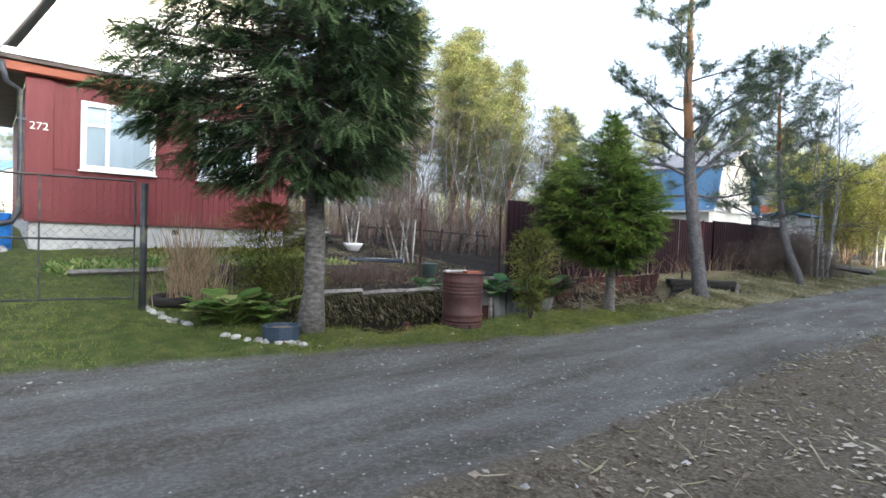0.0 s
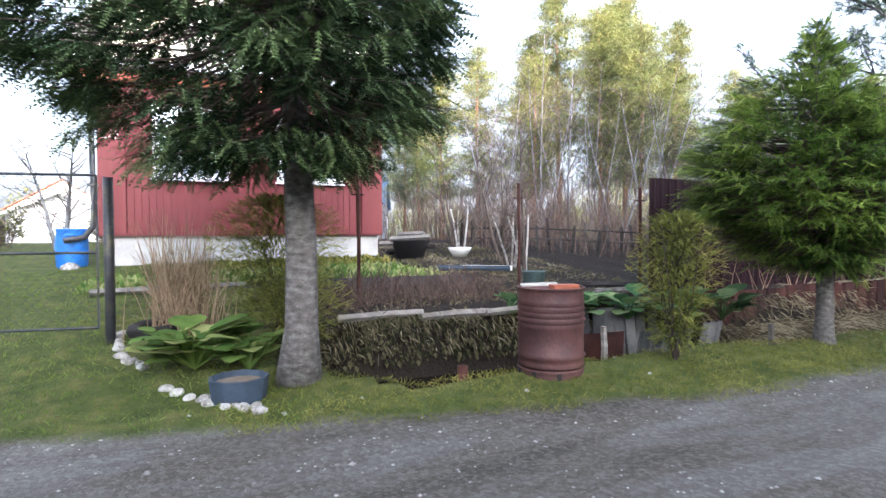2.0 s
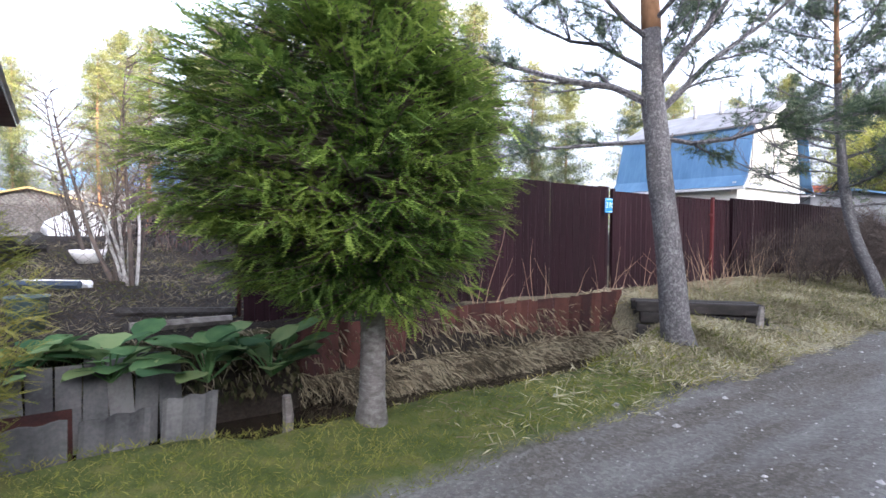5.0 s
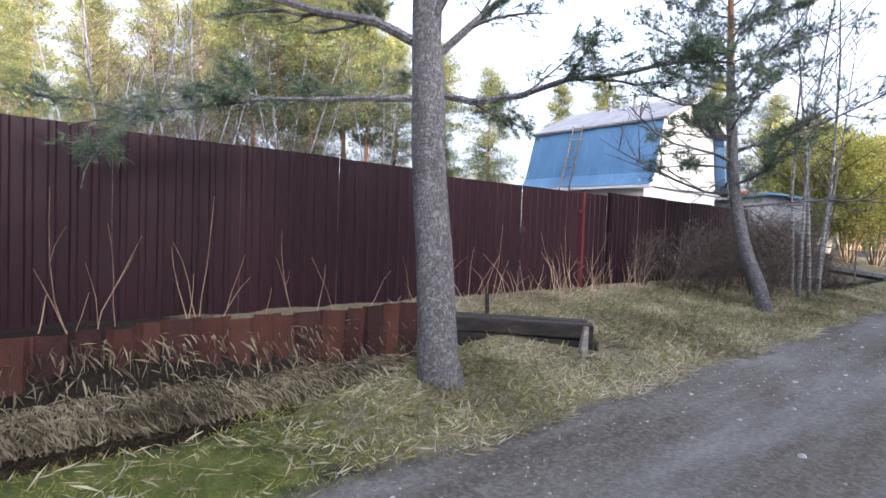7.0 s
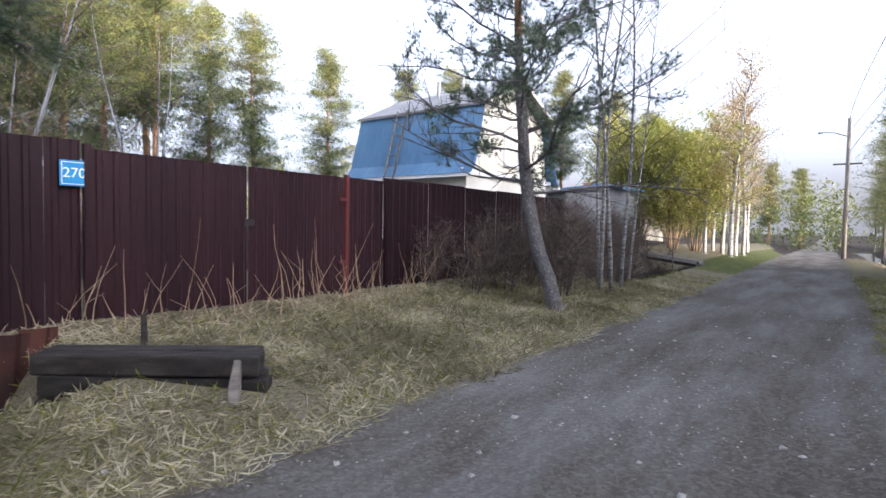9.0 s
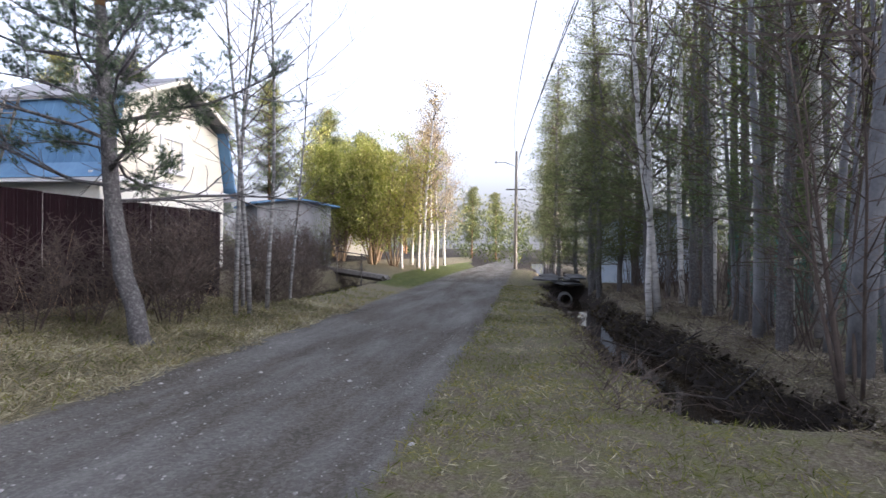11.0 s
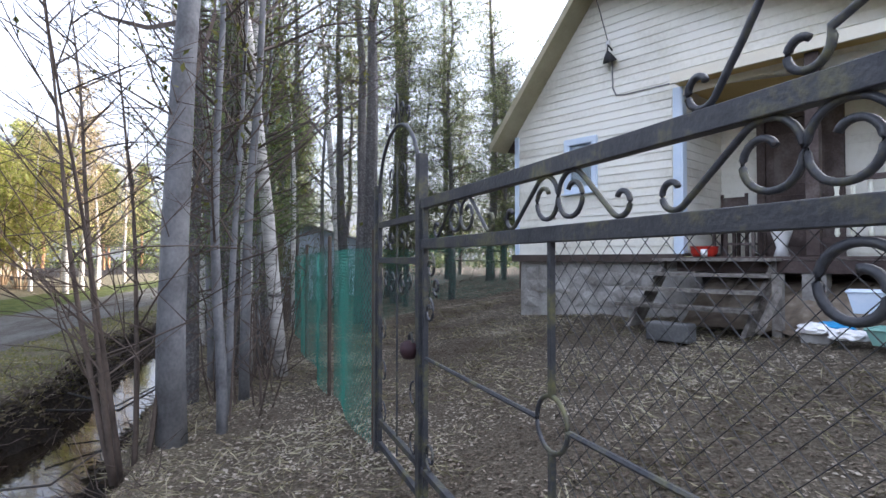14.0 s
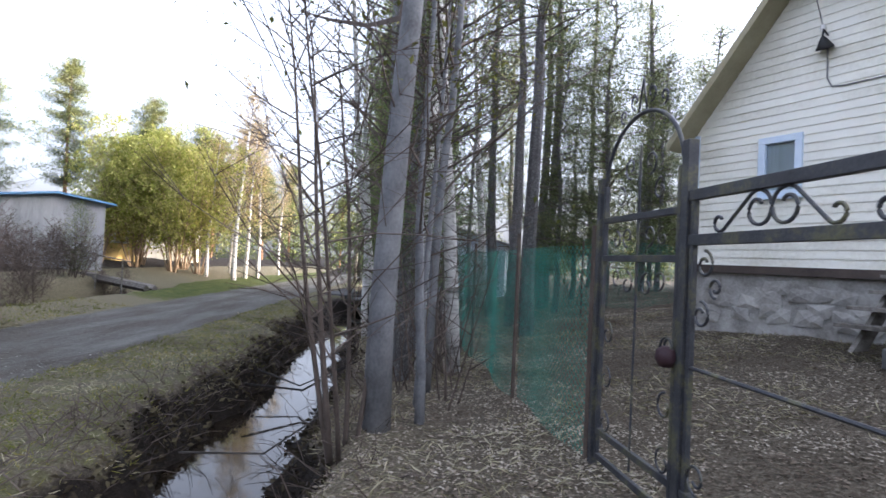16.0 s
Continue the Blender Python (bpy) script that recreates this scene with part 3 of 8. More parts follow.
def height(x, y):
    x, y = np.asarray(x, float), np.asarray(y, float)
    s, n = sn(x, y)
    z = base_height(x, y)
    road = smooth((n - near_edge(s) + 0.2) / 0.5) * smooth((far_edge(s) - n + 0.2) / 0.5)
    z = z + (1 - road) * 0.035 * wob(x, y, 2.1) + 0.012 * wob(x, y, 5.0, 2.0) + (1 - road) * 0.012 * wob(x, y, 11.0)
    mid = (near_edge(s) + far_edge(s)) / 2
    z = z - 0.035 * road * np.exp(-((np.abs(n - mid) - 0.72) / 0.3) ** 2)
    z = z + 0.03 * np.exp(-((n - far_edge(s) - 0.12) / 0.2) ** 2) + 0.03 * np.exp(-((n - near_edge(s) + 0.15) / 0.2) ** 2)
    # ditch before the garden and the fence
    fw = np.where(s < 9.3, 0.28, 0.9)
    m = smooth((n - ditch_near(s)) / 0.3) * smooth((ditch_far(s) - n) / fw) * smooth((s - 3.25) / 0.5) * smooth((14.3 - s) / 0.6)
    z = z * (1 - m) + m * -0.62
    w = smooth((s - 8.7) / 0.3) * smooth((14.1 - s) / 0.3) * smooth((n - ditch_near(s)) / 0.5) * smooth((7.46 - n) / 0.07)
    z = z - 0.46 * w
    # ditch by the birches
    m = smooth((n - 6.0) / 0.6) * smooth((8.4 - n) / 0.6) * smooth((s - 24.2) / 1.5) * smooth((37 - s) / 2)
    z = z * (1 - m) + m * -0.5
    # wet ditch along the wood
    c = wob(s, 0 * s, 0.9) * 0.25 + 0.20 * wob(s, 0 * s, 2.7) + 0.12 * wob(s, n, 4.4, 3.0)
    c = c + np.clip((s - 23) * 0.09, -0.4, 0.4)
    m = smooth((0.18 + c - n) / 0.85) * smooth((n + 2.15 - c * 0.8) / 0.85) * smooth((s - 18.6 - 0.25 * (n + 1)) / 0.7) * (1 - smooth((s - 35) / 1.0) * (1 - smooth((s - 37) / 1.0)))
    z = z * (1 - m) + m * (-0.61 + 0.11 * wob(x, y, 3.3) + 0.05 * wob(x, y, 9.0))
    return z


def hz(x, y):
    return float(height(x, y))


def zones(x, y):
    s, n = sn(x, y)
    one = np.ones_like(s)
    gravel = smooth((n - near_edge(s) + 0.35) / 0.7) * smooth((far_edge(s) - n + 0.35) / 0.7)
    gravel = gravel * (1 - 0.25 * np.exp(-((n - (near_edge(s) + far_edge(s)) / 2) / 0.35) ** 2) * smooth((s - 4) / 3))
    far = smooth((n - far_edge(s) + 0.22) / 0.3)
    lawn = far * smooth((3.3 - s) / 0.6)
    verge = far * smooth((ditch_near(s) + 0.25 - n) / 0.3) * smooth((13.5 - s) / 4)
    late = far * smooth((s - 30) / 4) * smooth((6.8 - n) / 0.5)
    right = smooth((near_edge(s) - n + 0.25) / 0.3)
    green = np.clip(lawn + verge + late + right * 0.42 * smooth((n + 2.5) / 1.5) * smooth((s - 9) / 4), 0, 1)
    dry = np.clip(far * smooth((s - 9.5) / 4) * smooth((11 - n) / 2) + 0.5 * right * smooth((s - 8) / 4) * smooth((n + 5) / 3), 0, 1)
    leaf = np.clip(right * smooth((10 - s) / 4) + right * smooth((-1.2 - n) / 1.5) + 0.8 * right, 0, 1)
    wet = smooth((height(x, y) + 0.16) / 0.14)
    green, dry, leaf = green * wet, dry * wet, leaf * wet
    return np.stack([gravel, green, dry, one], -1), np.stack([leaf, 0 * leaf, 0 * leaf, one], -1)


def spaced(*spans):
    """Grid lines: (from, to, step) stretches in order."""
    out = []
    for a, b, d in spans:
        out += list(np.arange(a, b - 1e-6, d))
    return np.array(out + [spans[-1][1]])


def build_ground():
    ss = spaced((-900, -60, 120), (-60, -8, 6), (-8, 28, 0.16), (28, 50, 0.5), (50, 120, 5), (120, 900, 120))
    ns = spaced((-900, -60, 120), (-60, -12, 6), (-12, -4.5, 0.3), (-4.5, 9, 0.15), (9, 16, 0.4), (16, 60, 5), (60, 900, 120))
    S, N = np.meshgrid(ss, ns, indexing="ij")
    shift = np.maximum(0, S - 26) * 0.022
    X, Y = UX * S - UY * (N + shift), UY * S + UX * (N + shift)
    Z = height(X, Y)
    far = np.clip((np.hypot(X - 10, Y - 10) - 60) / 200, 0, 1)
    Z = Z * (1 - far) + far * -0.6
    a, b = S.shape
    idx = np.arange(a * b).reshape(a, b)
    q = np.stack([idx[:-1, :-1], idx[1:, :-1], idx[1:, 1:], idx[:-1, 1:]], -1)
    cs, cn = (S[:-1, :-1] + S[1:, 1:]) / 2, (N[:-1, :-1] + N[1:, 1:]) / 2
    on_road = (cn > near_edge(cs)) & (cn < far_edge(cs)) & (cs > -60) & (cs < 120)
    V = np.stack([X, Y, Z], -1).reshape(-1, 3)
    za, zb = zones(X.reshape(-1), Y.reshape(-1))
    for name, mask, label, cat in (("ground", ~on_road, "mossy grass, dry straw and leaf litter on uneven earth", "ground"),
                                   ("road", on_road, "grey gravel road with worn wheel ruts", "road")):
        faces = q[mask].reshape(-1, 4)
        used, inv = np.unique(faces, return_inverse=True)
        g = Geo()
        g.add(V[used], inv.reshape(-1, 4))
        me = g.mesh(name, True)
        for key, val in (("zone", za), ("zone_b", zb)):
            at = me.attributes.new(key, "FLOAT_COLOR", "POINT")
            at.data.foreach_set("color", val[used].astype(np.float32).reshape(-1))
        tagged(part(name, me, "ground"), label, cat, kind="structure")


build_ground()


def build_water():
    for (s0, s1, n0, n1, z, label) in ((3.3, 14.2, 5.6, 7.5, -0.33, "black still water in the garden ditch"),
                                       (18.3, 80, -2.9, 0.8, -0.50, "still ditch water that mirrors the bright sky"),
                                       (24.0, 37, 5.9, 8.5, -0.42, "dark water in the roadside ditch")):
        g = Geo()
        st = np.linspace(s0, s1, 30)
        v = [(*xy(s, n), z) for s in st for n in (n0, n1)]
        g.add(v, [(2 * i, 2 * i + 2, 2 * i + 3, 2 * i + 1) for i in range(len(st) - 1)])
        tagged(part("water", g, "water"), label, "water", kind="structure")


build_water()


# ---- trees ----
def limb_points(start, direction, length, r, steps=6, bend=(0, 0, 0), jitter=0.08):
    d = np.array(direction, float)
    d /= np.linalg.norm(d)
    p, pts = np.array(start, float), [np.array(start, float)]
    for i in range(steps):
        d = d + np.array(bend, float) / steps + r.normal(0, jitter, 3)
        d /= np.linalg.norm(d)
        p = p + d * length / steps
        pts.append(p.copy())
    return np.array(pts)


def spruce(name, label, at, tall, crown_z, reach, lean, mat, sprigs, seed, shift=(0, 0), outline=((0, 0.7), (0.25, 1.0), (0.6, 0.72), (1, 0.06)), base_r=0.14, sprig=(0.13, 0.24), hang=0.6, fall=0.3, boughs=420, spray=0.62):
    """A spruce with whorls of drooping branches hung with needle sprigs."""
    r = rng(seed)
    tree = thing(name, label, "tree", pose(*at))
    hs = np.linspace(-0.15, tall, 12)
    tr = np.stack([lean[0] * hs / tall + 0.03 * np.sin(hs * 2), lean[1] * hs / tall, hs], -1)
    rad = base_r * (1 - hs / tall) ** 0.8 + 0.012
    rad[0] *= 1.5
    part("trunk", Geo().tube(tr, rad, 14, wob=0.05), "spruce_bark", tree, "rough grey trunk with pale lichen", True)
    g, pos, axis, tone = Geo(), [], [], []
    ok, ow = zip(*outline)
    fine = np.linspace(0, 1, 60)
    share = np.cumsum(np.interp(fine, ok, ow) + 0.12)
    share /= share[-1]
    for i in range(boughs):
        k = float(np.interp((i + r.uniform(0, 1)) / boughs, share, fine))
        a = 2.399963 * i + r.normal(0, 0.25)
        z = crown_z + (tall - crown_z) * k
        off = 1 + shift[0] * np.cos(a) + shift[1] * np.sin(a)
        R = max(0.10, reach * np.interp(k, ok, ow) * off * r.choice((0.62, 0.8, 0.93, 1.0, 1.0, 1.06)) * r.uniform(0.93, 1.05))
        sag = (fall * (1 - k) ** 1.5 - 0.55 * k) * R
        root = np.array((np.interp(z, hs, tr[:, 0]), np.interp(z, hs, tr[:, 1]), min(tall - 0.02, z + sag + 0.12 * R)))
        out = np.array((np.cos(a), np.sin(a), 0.0))
        tip = np.array((root[0], root[1], 0)) + out * R + np.array((0, 0, z + r.normal(0, 0.05)))
        mid = (root + tip) / 2 + np.array((0, 0, -0.06 * R))
        g.tube([root, mid, tip], (0.014 * (1.2 - k), 0.008, 0.003), 4, r.uniform(0.2, 0.8), False)
        d = (tip - mid) / np.linalg.norm(tip - mid)
        side = np.array((-np.sin(a), np.cos(a), 0.0))
        fan = min(0.75 * R, spray)
        for _ in range(max(10, int(sprigs / boughs * (0.35 + 0.65 * min(1, R / reach))))):
            u = r.uniform(0, 1) ** 0.8
            w = r.uniform(-1, 1) * (0.06 + 0.42 * u * (1.1 - u) * 2) * fan
            dip = -hang * (0.05 + 0.5 * abs(w)) * r.uniform(0, 1.1)
            pos.append(tip - d * u * fan + side * w + np.array((0, 0, dip + 0.02)))
            axis.append(d * 0.8 + side * np.sign(w) * r.uniform(0.1, 0.9) + np.array((0, 0, -hang * r.uniform(0, 0.9))) + r.normal(0, 0.22, 3))
            # Crown shade painted into tone: darker inward, under the bough and lower down.
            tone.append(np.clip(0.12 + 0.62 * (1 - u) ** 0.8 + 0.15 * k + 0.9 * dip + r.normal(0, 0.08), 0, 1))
    tagged(part("branchwork", g, "twig", tree), kind="stuff")
    pos, axis, tone = np.array(pos), np.array(axis), np.array(tone)
    t, f = needle_sprig(7, 1.0, 0.19, 0.036, seed)
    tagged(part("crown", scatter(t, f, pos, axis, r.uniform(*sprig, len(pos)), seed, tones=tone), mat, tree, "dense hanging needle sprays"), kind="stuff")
    return tree


def pine(name, label, at, curve, radii, limbs, seed, mat="pine", tufts=1.0, twiggy=0.13, top_from=0.45):
    """A pine: bent trunk through (x, y, z) points, bare forked limbs, needle tufts at the ends."""
    r = rng(seed)
    tree = thing(name, label, "tree", pose(*at))
    c = np.array(curve, float)
    tz = np.linspace(c[0, 2], c[-1, 2], 22)
    tr = np.stack([np.interp(tz, c[:, 2], c[:, 0]), np.interp(tz, c[:, 2], c[:, 1]), tz], -1)
    k = np.ones(5) / 5
    for ax in (0, 1):
        tr[2:-2, ax] = np.convolve(tr[:, ax], k, "valid")
    tr[1:, :2] += r.normal(0, 0.012, (21, 2))
    rad = np.interp(tz, c[:, 2], radii)
    cut = int(22 * top_from)
    part("trunk", Geo().tube(tr[:cut + 1], rad[:cut + 1], 16, wob=0.06), "pine_bark", tree, "scaly grey-brown trunk", True)
    part("upper_trunk", Geo().tube(tr[cut:], rad[cut:], 10, wob=0.04), "pine_top", tree, "flaky orange bark", True)
    pos, axis, tone = [], [], []

    def grow(g, start, d, length, rr, depth, leafy_from):
        pts = limb_points(start, d, length, r, 6, (0, 0, r.uniform(-0.1, 0.5) if depth else r.uniform(-0.25, 0.55)), 0.13)
        g.tube(pts, np.linspace(rr, max(0.003, rr * 0.3), 7), 6 if rr > 0.02 else 4, r.uniform(0.2, 0.8), False)
        if depth < 2:
            for u in np.arange(0.2, 1.0, twiggy if depth == 0 else 0.2):
                j = min(int(u * 6), 5)
                q = pts[j]
                dd = (pts[j + 1] - pts[j])
                dd = dd / np.linalg.norm(dd) + r.normal(0, 0.65, 3) * np.array((1, 1, 0.6)) + np.array((0, 0, 0.1))
                grow(g, q, dd, length * (0.45 - 0.2 * u) * r.uniform(0.6, 1.3), max(0.003, rr * 0.42), depth + 1, leafy_from)
        if depth >= 1 and leafy_from < 1:
            for q, q2 in zip(pts[2:-1], pts[3:]):
                for _ in range(r.poisson(1.5 * tufts)):
                    pos.append(q + r.normal(0, 0.05, 3))
                    axis.append((q2 - q) / np.linalg.norm(q2 - q) + r.normal(0, 0.45, 3))
                    tone.append(r.uniform(0.1, 0.95))

    for z, az, el, length, rr, lf in limbs:
        c0 = np.array((np.interp(z, tz, tr[:, 0]), np.interp(z, tz, tr[:, 1]), z))
        a = radians(az)
        g = Geo()
        grow(g, c0, (np.cos(a) * np.cos(radians(el)), np.sin(a) * np.cos(radians(el)), np.sin(radians(el))), length, rr, 0, lf)
        part("limb", g, "pine_bark", tree)
    if pos:
        t, f = tuft(20, 1.0, 0.028, seed)
        part("crown", scatter(t, f, np.array(pos), np.array(axis), r.uniform(0.065, 0.115, len(pos)), seed, tones=np.array(tone)), mat, tree, "blue-green needle tufts")["kind"] = "stuff"
    return tree


def clump(n, size, leaf, seed, slim=0.55):
    r = rng(seed)
    d = r.normal(0, 1, (n, 3))
    p = d / np.linalg.norm(d, axis=1, keepdims=True) * r.uniform(0.2, 1, (n, 1)) ** 0.6 * np.array(size)
    v, f = [], []
    for q in p:
        a, b = r.normal(0, 1, 3), r.normal(0, 1, 3)
        a, b = a / np.linalg.norm(a) * leaf, b / np.linalg.norm(b) * leaf * slim
        k = len(v)
        v += [q - a * 0.5, q + b * 0.6, q + a * 0.6]
        f.append((k, k + 1, k + 2))
    return np.array(v), np.array(f)


def far_pine(label, seed, tall, crown_from, spread, mat, clumps=60, leaf=0.10, bark="pine_top", narrow=1.0, per=30, slim=0.3, oval=False):
    """A tree of the wood: straight trunk, short limbs, loose needle clumps with gaps."""
    r = rng(seed)
    tree = thing("pine_tree", label, "tree")
    zs = np.linspace(-0.3, tall, 9)
    tr = np.stack([r.normal(0, 0.05, 9).cumsum(), r.normal(0, 0.05, 9).cumsum(), zs], -1)
    rad = np.linspace(0.13, 0.02, 9) * tall / 10
    part("trunk", Geo().tube(tr, rad, 7), bark, tree)
    g, pos, axis, tone = Geo(), [], [], []
    for i in range(clumps):
        k = (i + r.uniform(0, 1)) / clumps
        z = tall * (crown_from + (1 - crown_from) * k)
        a = r.uniform(0, 2 * np.pi)
        L = spread * (np.interp(k, (0, 0.2, 0.6, 0.88, 1), (0.6, 1.0, 0.85, 0.45, 0.12)) if oval else (1 - k * 0.8) ** narrow) * r.uniform(0.25, 1.1) + 0.1
        c = np.array((np.interp(z, zs, tr[:, 0]), np.interp(z, zs, tr[:, 1]), z))
        pts = limb_points(c, (np.cos(a), np.sin(a), r.uniform(-0.15, 0.35)), L, r, 3, (0, 0, 0.2), 0.08)
        g.tube(pts, np.linspace(0.022, 0.006, 4), 3, 0.5, False)
        for u in (1.0, 0.66, 0.33) if L > 0.5 else (1.0,):
            for _ in range(2):
                pos.append(pts[int(round(u * 3))] + r.normal(0, 0.16, 3) * np.array((1, 1, 0.6)))
                axis.append(r.normal(0, 1, 3) * np.array((1, 1, 0.3)))
                # Light from above is coloured in: needle clumps get paler up the crown.
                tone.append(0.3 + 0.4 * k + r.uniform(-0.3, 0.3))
    for z in np.arange(tall * 0.15, tall * crown_from, 0.5):
        a = r.uniform(0, 2 * np.pi)
        c = np.array((np.interp(z, zs, tr[:, 0]), np.interp(z, zs, tr[:, 1]), z))
        g.tube(limb_points(c, (np.cos(a), np.sin(a), 0), r.uniform(0.4, 1.1), r, 3, (0, 0, -0.2), 0.1), (0.012, 0.009, 0.006, 0.003), 3, 0.4, False)
    tagged(part("branchwork", g, "twig", tree), kind="stuff")
    t, f = clump(per * 3, (1, 1, 0.5), leaf / 0.42, seed, slim)
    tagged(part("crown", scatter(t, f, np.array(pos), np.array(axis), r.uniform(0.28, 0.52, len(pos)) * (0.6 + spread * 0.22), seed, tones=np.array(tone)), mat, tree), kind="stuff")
    return tree


def bare_tree(name, label, seed, tall, bark, stems=1, spread=0.5, leaf=None, leaves=0, radius=0.07, dense=1.0, twig="twig", leaf_size=(0.05, 0.09)):
    """A birch, alder or bush: thin stems, fine branching, few young leaves."""
    r = rng(seed)
    tree = thing(name, label, "tree" if tall > 2.6 else "bush")
    g, pos = Geo(), []
    for i in range(stems):
        a = r.uniform(0, 2 * np.pi)
        h = tall * r.uniform(0.75, 1.0) if stems > 1 else tall
        lean = spread * (r.uniform(0.1, 0.5) if stems > 1 else 0.12)
        pts = limb_points((np.cos(a) * 0.12 * (stems > 1), np.sin(a) * 0.12 * (stems > 1), -0.2), (np.cos(a) * lean, np.sin(a) * lean, 1), h, r, 10, (0, 0, 0.1), 0.03)
        rr = radius * (1.0 if stems == 1 else r.uniform(0.6, 1.0))
        part("trunk" if stems == 1 else "stem", Geo().tube(pts, np.linspace(rr, rr * 0.12, 11), 9 if rr > 0.05 else 6, r.uniform(0.3, 0.7), wob=0.05), bark, tree, "", True)
        for u in np.arange(0.18 if stems > 1 else 0.28, 1.0, 0.035 / dense):
            j = min(int(u * 10), 9)
            q, d = pts[j] + (pts[j + 1] - pts[j]) * (u * 10 - j), r.uniform(0, 2 * np.pi)
            L = h * (0.26 * (1 - u) + 0.07) * r.uniform(0.5, 1.2) * (1 + spread)
            bp = limb_points(q, (np.cos(d), np.sin(d), r.uniform(0.3, 1.1)), L, r, 4, (0, 0, 0.25), 0.12)
            g.tube(bp, np.linspace(rr * 0.22 + 0.003, 0.002, 5), 3, r.uniform(0, 1), False)
            for w in (0.4, 0.6, 0.8, 0.95):
                e = r.uniform(0, 2 * np.pi)
                tp = limb_points(bp[int(w * 4)], (np.cos(e), np.sin(e), r.uniform(-0.1, 0.9)), L * r.uniform(0.25, 0.5), r, 2, (0, 0, 0.1), 0.15)
                g.tube(tp, (0.004, 0.003, 0.0015), 3, r.uniform(0, 1), False)
                pos += [tp[1], tp[2], bp[int(w * 4)]]
    tagged(part("branchwork", g, twig, tree), kind="stuff")
    if leaf and leaves:
        pos = np.array(pos)
        p = pos[r.integers(0, len(pos), leaves)] + r.normal(0, 0.06 + 0.012 * tall, (leaves, 3))
        tagged(part("foliage", scatter(*LEAF, p, r.normal(0, 1, (leaves, 3)), r.uniform(*leaf_size, leaves), seed), leaf, tree), kind="stuff")
    return tree


def place(ob, x, y, z=None, turn=0.0, size=1.0):
    m = pose(x, y, hz(x, y) if z is None else z, 0, 0, turn)
    ob.matrix_world = m @ Matrix.Scale(size, 4)
    return ob


def again(ob, x, y, turn=0.0, size=1.0):
    c = copy_thing(ob, pose(x, y, hz(x, y), 0, 0, turn))
    c.scale = (size, size, size)
    return c


# ---- houses ----
def wall_frame(x, y, angle):
    return pose(x, y, 0, 0, 0, angle)


def window_unit(name, label, m, u0, u1, z0, z1, mat="white", proud=0.05, bars=(), parent=None, cross=()):
    """A framed window on a wall face: casing, sash bars, pane and a dim room behind."""
    w = thing(name, label, "window", kind="structure") if parent is None else new(name)
    if parent is not None:
        w.parent = parent
        w["label"] = label
    f = 0.10
    for a, b, c, d in ((u0, u1, z1 - f, z1), (u0, u1, z0, z0 + f), (u0, u0 + f, z0 + f, z1 - f), (u1 - f, u1, z0 + f, z1 - f)):
        part("window_frame", Geo().box((a, -proud, c), (b, 0.04, d), m), mat, w, bevel=0.006)
    for b in bars:
        part("sash_bar", Geo().box((b - 0.035, -proud * 0.5, z0 + f), (b + 0.035, 0.03, z1 - f), m), mat, w)
    for a, b, z in cross:
        part("sash_bar", Geo().box((a, -proud * 0.45, z - 0.025), (b, 0.03, z + 0.025), m), mat, w)
    pane = part("pane", Geo().box((u0 + f, 0.005, z0 + f), (u1 - f, 0.011, z1 - f), m), "glass", w)
    pane.visible_shadow = False
    part("curtain", Geo().box((u0 + f, 0.030, z0 + f), (u1 - f, 0.038, z1 - f), m), "curtain", w, "pale net curtain")
    part("window_sill", Geo().box((u0 - 0.03, -proud - 0.05, z0 - 0.03), (u1 + 0.03, 0.0, z0 - 0.002), m), mat, w)
    return w


def holed_wall(g, u0, u1, d0, d1, z0, z1, holes, m):
    """A wall of boxes butted round rectangular openings (u0, u1, z0, z1), sorted along u."""
    u = u0
    for a, b, c, d in sorted(holes):
        g.box((u, d0, z0), (a, d1, z1), m)
        g.box((a, d0, z0), (b, d1, c), m)
        g.box((a, d0, d), (b, d1, z1), m)
        u = b
    g.box((u, d0, z0), (u1, d1, z1), m)
    return g


def gable_outline(u0, u1, z0, peak_u, peak_z):
    return [(u0, z0), (u1, z0), (peak_u, peak_z)]


def siding(parent, m, rows, mat, depth=0.016, name="siding_board", holes=()):
    """Lapped boards: each row is (z0, z1, u0 at bottom, u1 at bottom, u0 at top, u1 at top)."""
    split = []
    for row in rows:
        z0, z1, a0, a1, b0, b1 = row
        for h0, h1, c, d in holes:
            if z1 > c and z0 < d and h0 > a0 and h1 < a1:
                split += [(z0, z1, a0, h0, b0, h0), (z0, z1, h1, a1, h1, b1)]
                break
        else:
            split.append(row)
    for z0, z1, a0, a1, b0, b1 in split:
        if a1 - a0 < 0.05:
            continue
        v = [(a0, -depth, z0), (a1, -depth, z0), (b1, -0.003, z1), (b0, -0.003, z1), (a0, 0.0, z0), (a1, 0.0, z0), (b1, 0.0, z1), (b0, 0.0, z1)]
        g = Geo().add([m @ Vector(p) for p in v], [(0, 1, 2, 3), (4, 7, 6, 5), (0, 4, 5, 1), (0, 3, 7, 4), (1, 5, 6, 2), (2, 6, 7, 3)])
        part(name, g, mat, parent)


